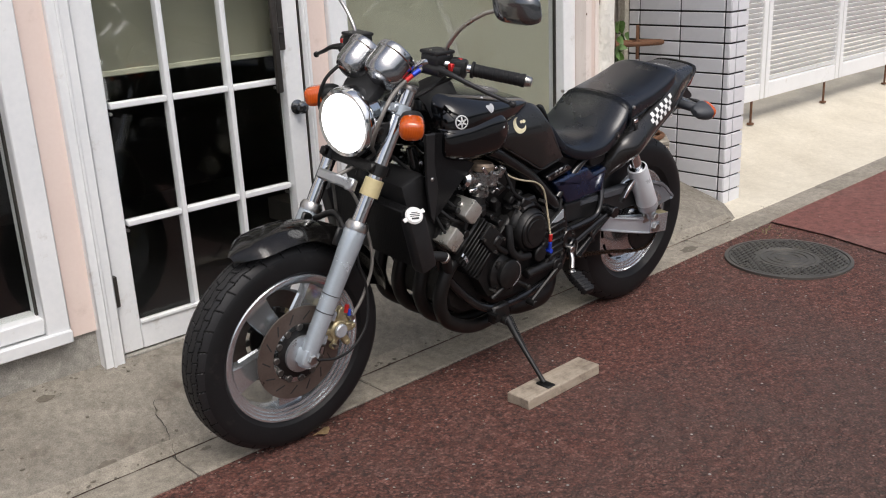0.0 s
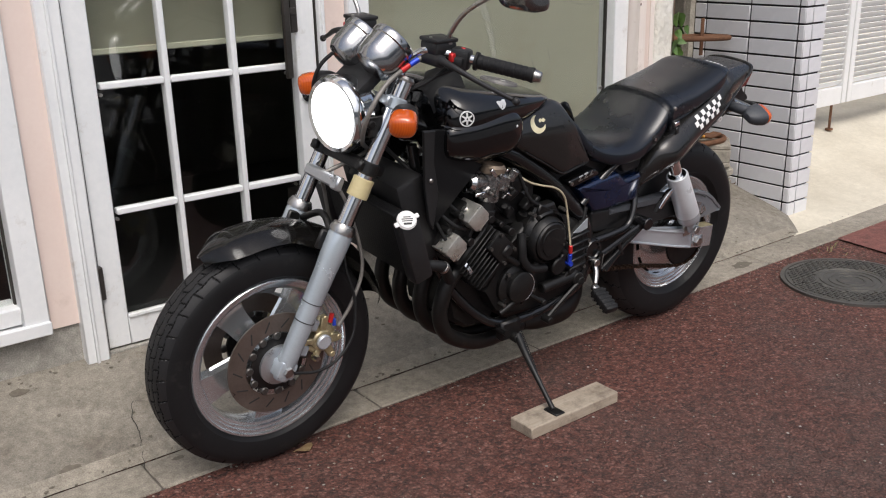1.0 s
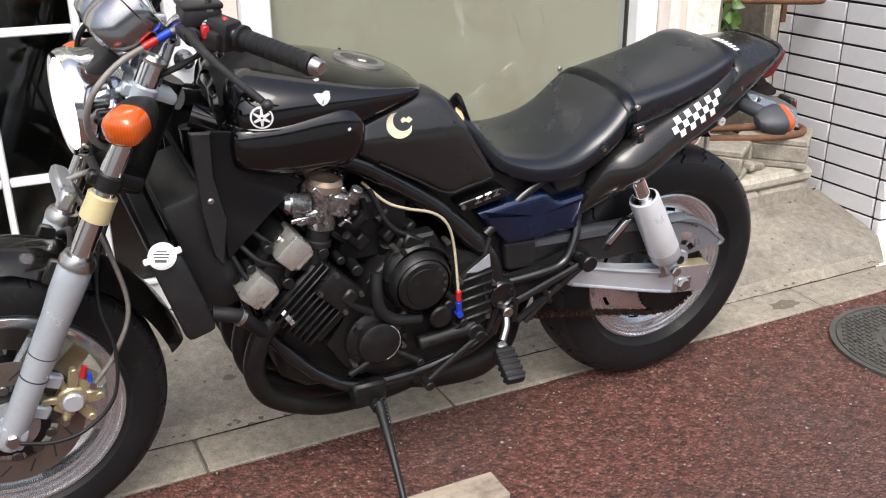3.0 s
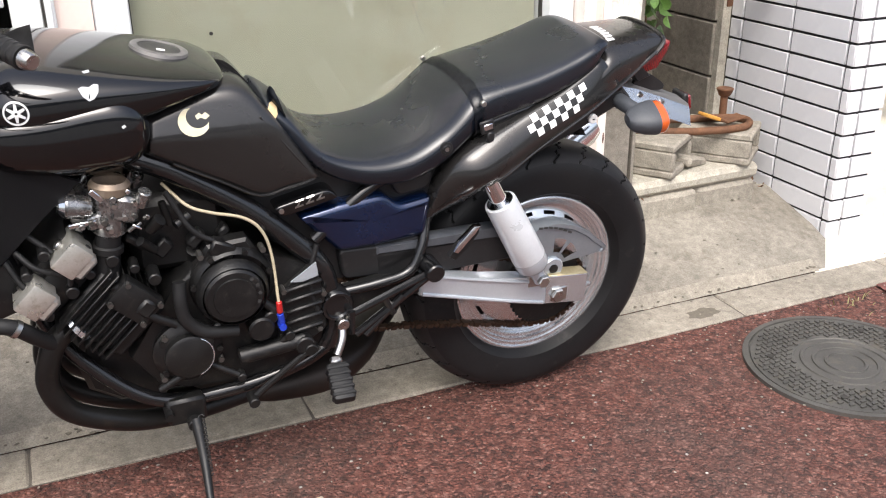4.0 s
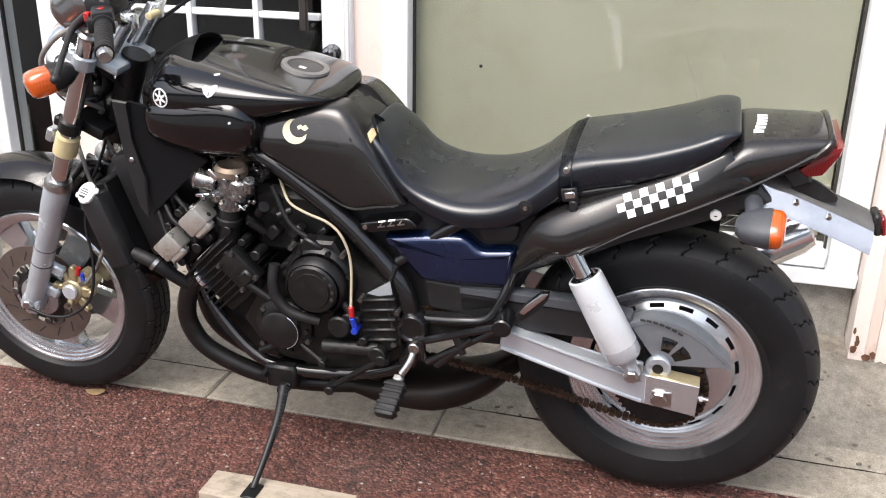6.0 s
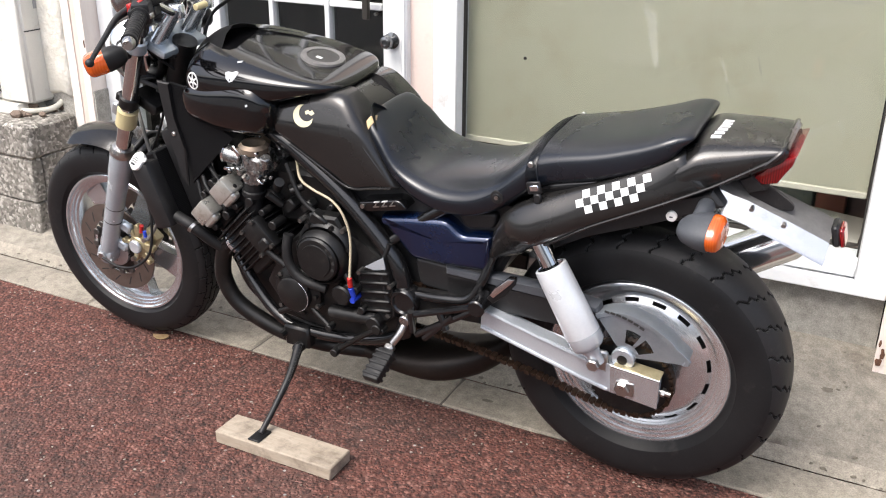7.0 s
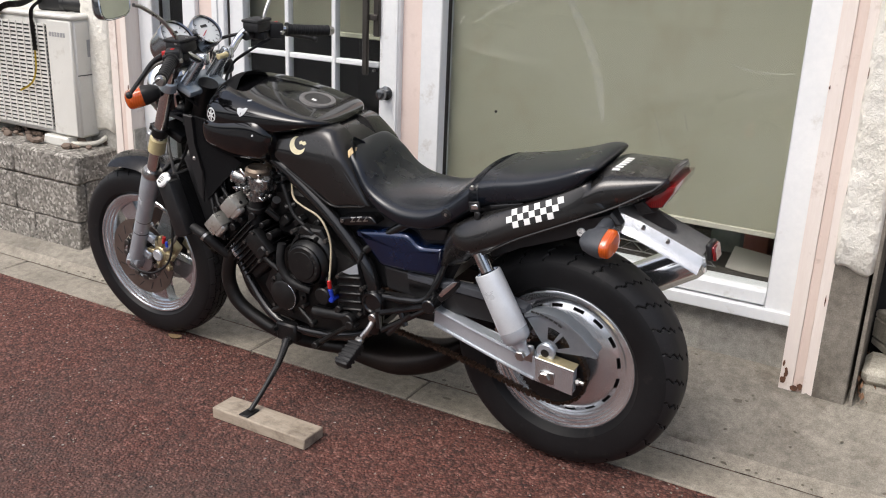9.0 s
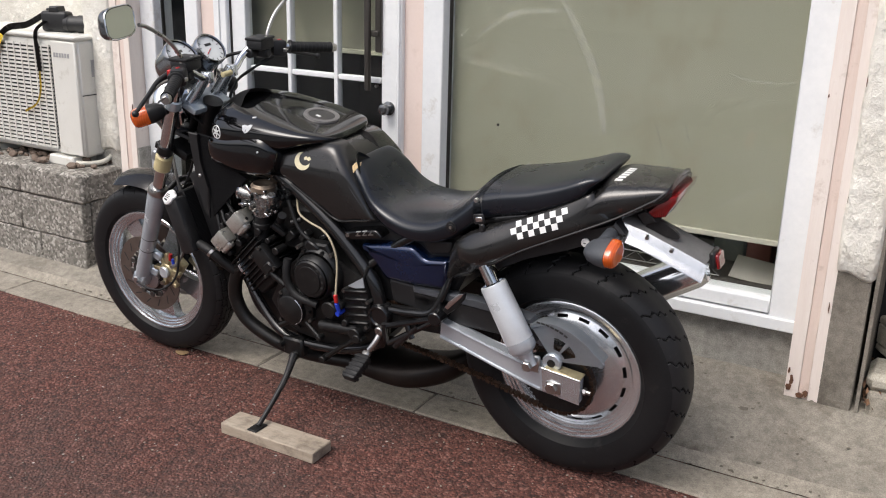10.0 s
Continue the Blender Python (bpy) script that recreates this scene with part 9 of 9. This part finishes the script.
def photo_camera():
    ob = thing("photo_camera", "black photo camera lying on the outdoor unit", "camera")
    rz = Matrix.Rotation(radians(12), 4, "Z")
    c = Vector((-1.07, 0.475, 1.045))
    bm = bmesh.new()
    add_box(bm, c, (0.13, 0.055, 0.085), rz, 0.014, 3)
    add_prism(bm, [(-0.028, 0.035), (-0.02, 0.062), (0.02, 0.062), (0.028, 0.035)], -0.025, 0.03, 0.006, Matrix.Translation(c) @ rz)
    part("camera_body", bm, M["camera_black"], ob)
    bm = bmesh.new()
    m = Matrix.Translation(c) @ rz @ Matrix.Rotation(radians(90), 4, "Y")
    add_lathe(bm, [(0, 0.05), (0.034, 0.05), (0.036, 0.07), (0.033, 0.074), (0.033, 0.11), (0.037, 0.112), (0.037, 0.15), (0.034, 0.16), (0.028, 0.16), (0.026, 0.15), (0, 0.148)], m @ Matrix.Translation((0.008, 0, 0)), 28)
    part("camera_lens", bm, M["camera_black"], ob)
    bm = bmesh.new()
    add_box(bm, c + Vector((-0.045, 0, 0.046)), (0.022, 0.022, 0.012), rz, 0.004)
    part("dial", bm, M["camera_black"], ob)

    def ribbon(pts, w, material, label):
        bm = bmesh.new()
        line = spline(pts, 8)
        prev = None
        for i, p in enumerate(line):
            d = (line[min(i + 1, len(line) - 1)] - line[max(i - 1, 0)]).normalized()
            s = d.cross(Vector((0.2, -1, 0.3))).normalized() * w
            cur = [bm.verts.new(p - s), bm.verts.new(p + s)]
            if prev:
                bm.faces.new((prev[0], prev[1], cur[1], cur[0]))
            prev = cur
        bmesh.ops.solidify(bm, geom=bm.faces[:], thickness=0.002)
        part("strap", bm, material, ob, label, 70)

    ribbon([(-1.13, 0.45, 1.067), (-1.20, 0.42, 1.027), (-1.28, 0.39, 1.012), (-1.34, 0.374, 0.957), (-1.38, 0.372, 0.867)], 0.014, M["camera_black"], "black strap")
    ribbon([(-1.31, 0.372, 0.987), (-1.345, 0.366, 0.927), (-1.39, 0.366, 0.847)], 0.018, M["strap_yellow"], "yellow strap pad")
    ribbon([(-1.10, 0.44, 1.047), (-1.10, 0.385, 1.007), (-1.085, 0.372, 0.927), (-1.08, 0.37, 0.847)], 0.010, M["camera_black"], "black strap")
    ribbon([(-1.08, 0.369, 0.847), (-1.085, 0.368, 0.767), (-1.12, 0.368, 0.707), (-1.2, 0.369, 0.667)], 0.005, M["strap_yellow"], "yellow strap edge")


photo_camera()


# ---- recess with stacked concrete blocks ----
def recess():
    structure("wall_back", boxes(span(1.9, 2.83, 1.30, 1.45, 0.0, 2.4)), M["joint"], "joints of the block wall")
    bw = structure("wall_recess", boxes(span(2.19, 2.2, 0.5, 1.3, 0.0, 2.4)), M["greyblock"], "grey concrete block wall behind the recess")
    for r in range(11):
        z0, z1 = 0.05 + 0.2 * r, 0.05 + 0.2 * r + 0.193
        for k in range(3):
            a = 2.05 + 0.4 * k - (0.2 if r % 2 else 0)
            b = min(a + 0.392, 2.82)
            if a < 2.8:
                bm = bmesh.new()
                add_box(bm, *span(a, b, 1.285, 1.31, z0, z1, 0.004))
                part("block", bm, M["greyblock"], bw)
    sw = structure("wall_side", boxes(span(2.835, 2.95, 0.915, 1.3, 0.0, 2.2)), M["joint"], "joints of the grey side wall")
    for r in range(11):
        z0, z1 = 0.05 + 0.2 * r, 0.05 + 0.2 * r + 0.193
        bm = bmesh.new()
        add_box(bm, *span(2.815, 2.84, 0.935, 1.29, z0, z1, 0.004))
        part("block", bm, M["greyblock"], sw)
    structure("recess_floor", boxes(span(2.17, 2.82, 0.62, 1.3, 0.02, 0.13)), M["greyblock"], "dirty concrete floor of the recess")
    # unseen overhead slab, added to block light from the recess
    structure("shade_slab_recess", boxes(span(2.18, 3.02, 0.42, 1.45, 2.25, 2.4)), M["greyblock"], "unseen concrete slab added above the recess to shade it")
    bm = bmesh.new()
    add_tube(bm, [(2.2, 0.80, 0.845), (2.5, 0.76, 0.825), (2.72, 0.70, 0.815), (2.795, 0.665, 0.815), (2.826, 0.68, 0.815), (2.81, 0.72, 0.815), (2.70, 0.79, 0.82), (2.4, 0.86, 0.832), (2.2, 0.92, 0.842)], 0.0125, 10, 6)
    rail = tagged(part("rusty_rail", bm, M["rustiron"]), "bent loop of rusty iron bar reaching out of the recess wall", "iron rail")
    part("upright_strip", boxes(span(2.708, 2.732, 0.745, 0.751, 0.735, 0.905, 0.002)), M["rustiron"], rail, "flat rusty upright strip")
    tagged(part("mortar_strip", boxes(span(2.828, 2.864, 0.907, 0.934, 0.13, 2.0)), M["palecoping"]), "pale mortared strip between block wall and tiles", "mortar strip")


recess()


def hollow_block(name, c, rz, seed, label, size=(0.39, 0.15, 0.10), cells=3):
    """A hollow concrete block: outer shell with cells through it."""
    L, D, H = size
    bm = bmesh.new()
    t = 0.026
    rough_box(bm, (0, 0, H / 2 - t / 2), (L, D, t), None, 0.003, 3, seed)
    rough_box(bm, (0, 0, -H / 2 + t / 2), (L, D, t), None, 0.003, 3, seed + 1)
    for k in range(cells + 1):
        x = -L / 2 + t / 2 + k * (L - t) / cells
        rough_box(bm, (x, 0, 0), (t, D - 0.002, H - 2 * t + 0.004), None, 0.002, 2, seed + 2 + k)
    ob = part(name, bm, M["pile"])
    ob.matrix_world = Matrix.Translation(c) @ Matrix.Rotation(radians(rz), 4, "Z")
    return tagged(ob, label, "concrete block", "stacked concrete blocks")


def pile():
    bm = bmesh.new()
    rough_box(bm, (2.345, 0.585, 0.145), (0.26, 0.155, 0.085), Matrix.Rotation(radians(2), 4, "Z"), 0.004, 3, 4, 0.012)
    tagged(part("concrete_slab", bm, M["pile"]), "grey concrete slab at the foot of the block stack", "concrete slab", "slabs under the stack")
    bm = bmesh.new()
    rough_box(bm, (2.605, 0.60, 0.143), (0.25, 0.15, 0.085), Matrix.Rotation(radians(2), 4, "Z"), 0.004, 3, 7, 0.012)
    tagged(part("concrete_slab", bm, M["pile"]), "grey concrete slab beside a cracked joint", "concrete slab", "slabs under the stack")
    bm = bmesh.new()
    rough_box(bm, (2.475, 0.60, 0.213), (0.54, 0.16, 0.055), Matrix.Rotation(radians(2), 4, "Z"), 0.004, 4, 12, 0.018)
    tagged(part("concrete_coping", bm, M["palecoping"]), "long pale concrete coping laid across the slabs", "coping stone", "slabs under the stack")
    hollow_block("hollow_block", (2.36, 0.665, 0.299), 36, 3, "hollow concrete block lying beside the pier on the coping", (0.20, 0.26, 0.115), 1)
    hollow_block("hollow_block", (2.665, 0.665, 0.297), 40, 8, "hollow concrete block carrying the rusty iron bars", (0.19, 0.25, 0.11), 1)
    bm = bmesh.new()
    rough_box(bm, (2.50, 0.625, 0.258), (0.13, 0.10, 0.035), Matrix.Rotation(radians(25), 4, "Z") @ Matrix.Rotation(radians(12), 4, "Y"), 0.006, 3, 31, 0.010)
    tagged(part("concrete_fragment", bm, M["pile"]), "broken flat piece of concrete between the blocks", "rubble")
    bm = bmesh.new()
    add_tube(bm, [(2.24, 0.74, 0.362), (2.38, 0.66, 0.362), (2.52, 0.60, 0.360), (2.66, 0.565, 0.364), (2.735, 0.60, 0.366), (2.74, 0.66, 0.366), (2.66, 0.70, 0.366), (2.45, 0.76, 0.366), (2.25, 0.84, 0.366)], 0.013, 10, 6)
    iron = tagged(part("rusty_bar", bm, M["rustiron"]), "bent rusty iron bar resting on the hollow blocks", "iron bar")
    bm = bmesh.new()
    add_box(bm, (2.62, 0.66, 0.384), (0.075, 0.06, 0.012), Matrix.Rotation(radians(20), 4, "Y"), 0.003)
    part("bracket_plate", bm, M["yellow_iron"], iron, "chipped yellow plate")
    bm = bmesh.new()
    add_box(bm, (2.675, 0.62, 0.382), (0.08, 0.05, 0.010), Matrix.Rotation(radians(-8), 4, "Y"), 0.003)
    part("bracket_plate", bm, M["rustiron"], iron)
    bm = bmesh.new()
    add_cyl(bm, (2.70, 0.70, 0.365), (2.70, 0.70, 0.455), 0.013, seg=12, bevel=0.002)
    add_cyl(bm, (2.70, 0.70, 0.44), (2.70, 0.70, 0.468), 0.02, 0.03, 14, 0.003)
    part("bolt", bm, M["rustiron"], iron, "rusty upright bolt")
    # leaf litter in the gap
    rnd = random.Random(6)
    bm = bmesh.new()
    for k in range(220):
        x, y = rnd.uniform(2.19, 2.28), rnd.uniform(0.5, 0.95)
        if k % 4 == 0:
            x, y = rnd.uniform(2.72, 2.80), rnd.uniform(0.55, 0.8)
        z = 0.14 + rnd.random() * 0.06 * (1 if x < 2.3 else 0.2)
        m = Matrix.Translation((x, y, z)) @ Euler((rnd.random() * 6, rnd.random() * 6, rnd.random() * 6)).to_matrix().to_4x4()
        s = rnd.uniform(0.008, 0.018)
        v = [bm.verts.new(m @ Vector(q) * 1.0) for q in ((-s, 0, 0), (0, -0.4 * s, 0.002), (s, 0, 0), (0, 0.4 * s, 0.003))]
        bm.faces.new(v)
    tagged(part("leaf_litter", bm, M["leaf_brown"]), "brown leaf litter blown in beside the blocks", "leaf litter", "", "stuff")


M["leaf_brown"] = surface("brown_leaf_litter", (0.1, 0.05, 0.028), (0.2, 0.11, 0.06), 0.85, big=60)
pile()


def vine():
    rnd = random.Random(17)
    ob = thing("vine", "green creeper hanging down the pier beside the recess", "vine")
    bm = bmesh.new()
    lines = []
    for k in range(7):
        x, y = 2.215 + 0.018 * k, 0.56 + 0.06 * k
        pts = [(x, y, 2.2), (x + 0.03, y - 0.02, 1.6), (x + rnd.uniform(-0.02, 0.05), y - 0.03, 1.1), (x + rnd.uniform(0, 0.06), y - 0.02, rnd.uniform(0.55, 0.8))]
        lines.append(spline(pts, 10))
        add_tube(bm, pts, 0.003, 6, 6)
    part("stem", bm, M["leaf_brown"], ob)
    leaf_me = []
    for q in range(3):
        b2 = bmesh.new()
        # pointed oval blade, folded along its midrib and curled at the tip
        mid, left, right = [], [], []
        for k in range(8):
            v = k / 7
            w = 0.34 * math.sin(math.pi * v ** 0.72) ** 0.85 * (1 + 0.09 * (k % 2)) * (0.8 + 0.2 * q)
            drop = -0.35 * v * v * (0.5 + 0.4 * q)
            mid.append(b2.verts.new((0.02 * math.sin(3 * v + q) * 0.05, v * 0.05, drop * 0.05)))
            left.append(b2.verts.new((-w * 0.05, (v - 0.05) * 0.05, (drop + 0.4 * w) * 0.05)))
            right.append(b2.verts.new((w * 0.05, (v - 0.05) * 0.05, (drop + 0.4 * w) * 0.05)))
        for k in range(7):
            b2.faces.new((left[k], mid[k], mid[k + 1], left[k + 1]))
            b2.faces.new((mid[k], right[k], right[k + 1], mid[k + 1]))
        bmesh.ops.remove_doubles(b2, verts=b2.verts[:], dist=0.0002)
        bmesh.ops.solidify(b2, geom=b2.faces[:], thickness=0.0006)
        leaf_me.append(mesh_of("leaf", b2, M["green"]))
    for k in range(260):
        p = rnd.choice(lines)[rnd.randrange(6, 31)]
        o = new("leaf", leaf_me[k % 3])
        o.parent = ob
        s = rnd.uniform(0.6, 1.35)
        o.matrix_basis = Matrix.Translation(p + Vector((rnd.uniform(-0.03, 0.05), rnd.uniform(-0.05, 0.02), rnd.uniform(-0.03, 0.03)))) @ Euler((rnd.uniform(-2.1, -0.9), rnd.uniform(-0.8, 0.8), rnd.uniform(-1.4, 1.4))).to_matrix().to_4x4() @ Matrix.Scale(s, 4)


vine()


# ---- white gate over the driveway ----
def gate():
    ob = thing("louvre_gate", "white louvred metal gate standing over the driveway on thin legs", "gate")
    y = 0.93
    xs = [3.29, 4.34, 5.39, 6.44, 7.49]
    for a, b in zip(xs, xs[1:]):
        for x0, x1 in ((a + 0.004, a + 0.055), (b - 0.055, b - 0.004)):
            part("stile", boxes(span(x0, x1, y - 0.02, y + 0.02, 0.30, 1.9, 0.004)), M["gate"], ob)
        part("rail", boxes(span(a + 0.055, b - 0.055, y - 0.018, y + 0.018, 0.30, 0.40, 0.003)), M["gate"], ob)
        part("rail", boxes(span(a + 0.055, b - 0.055, y - 0.018, y + 0.018, 1.80, 1.9, 0.003)), M["gate"], ob)
        n = 44
        for k in range(n):
            z = 0.415 + 1.375 * k / n
            bm = bmesh.new()
            add_box(bm, ((a + b) / 2, y, z + 0.008), (b - a - 0.11, 0.004, 0.034), Matrix.Rotation(radians(32), 4, "X"))
            part("slat", bm, M["gate"], ob)
    for x in (4.22, 5.22, 6.25):
        bm = bmesh.new()
        add_cyl(bm, (x, y, 0.15), (x, y, 0.31), 0.008, seg=8)
        add_cyl(bm, (x, y, 0.148), (x, y, 0.158), 0.022, seg=12)
        part("leg", bm, M["rustiron"], ob, "thin rusty leg")
    structure("wall_garage", boxes(span(2.95, 9, 3.2, 3.4, 0.0, 3.0)), M["greyblock"], "plain wall behind the driveway")


gate()


# ---- kerb stones and tiles, piece by piece ----
def kerbs():
    ob = structure("kerb", boxes(span(-4, 7, 0.002, 0.146, -0.06, -0.004)), M["joint"], "row of concrete kerb stones along the road")
    xs = [-4.0, -3.4, -2.8, -2.2, -1.6, -0.96, -0.285, 0.37, 0.993, 1.63, 2.27, 2.9, 3.5, 4.1, 4.7, 5.3, 5.9, 6.5, 7.0]
    rnd = random.Random(2)
    for a, b in zip(xs, xs[1:]):
        bm = bmesh.new()
        rough_box(bm, ((a + b) / 2, 0.0735, -0.026), (b - a - 0.004, 0.147, 0.064), None, 0.0018, 4, a, 0.005)
        bm.transform(Matrix.Translation((0, 0, rnd.uniform(-0.0015, 0.0015))))
        part("kerb_stone", bm, M["kerb"], ob)


kerbs()


def tiles():
    X, Y0 = 2.868, 0.318
    wall = structure("wall_tiled", boxes(span(X + 0.006, X + 0.15, Y0 + 0.006, 0.906, 0.0, 1.75)), M["grout"], "white glazed tile wall with black joints")
    pitch, h = 0.0738, 0.0648

    def tile_mesh(w, d):
        bm = bmesh.new()
        add_box(bm, (0, 0, 0), (w, d, h), None, 0.0018)
        return mesh_of("tile", bm, M["tile"])

    side = {}
    cols = [(Y0, 0.3445), (0.3535, 0.593), (0.602, 0.837), (0.846, 0.905)]
    front = [(X, X + 0.051), (X + 0.0595, X + 0.156)]
    for k, (a, b) in enumerate(cols):
        side[k] = tile_mesh(0.012, b - a)
    fr = {}
    for k, (a, b) in enumerate(front):
        fr[k] = tile_mesh(b - a, 0.012)
    for r in range(24):
        z = 0.0045 + pitch * r + pitch / 2
        for k, (a, b) in enumerate(cols):
            o = new("tile", side[k])
            o.parent = wall
            o.location = (X + 0.0035, (a + b) / 2, z)
        for k, (a, b) in enumerate(front):
            o = new("tile", fr[k])
            o.parent = wall
            o.location = ((a + b) / 2, Y0 + 0.0015, z)


tiles()
stains()
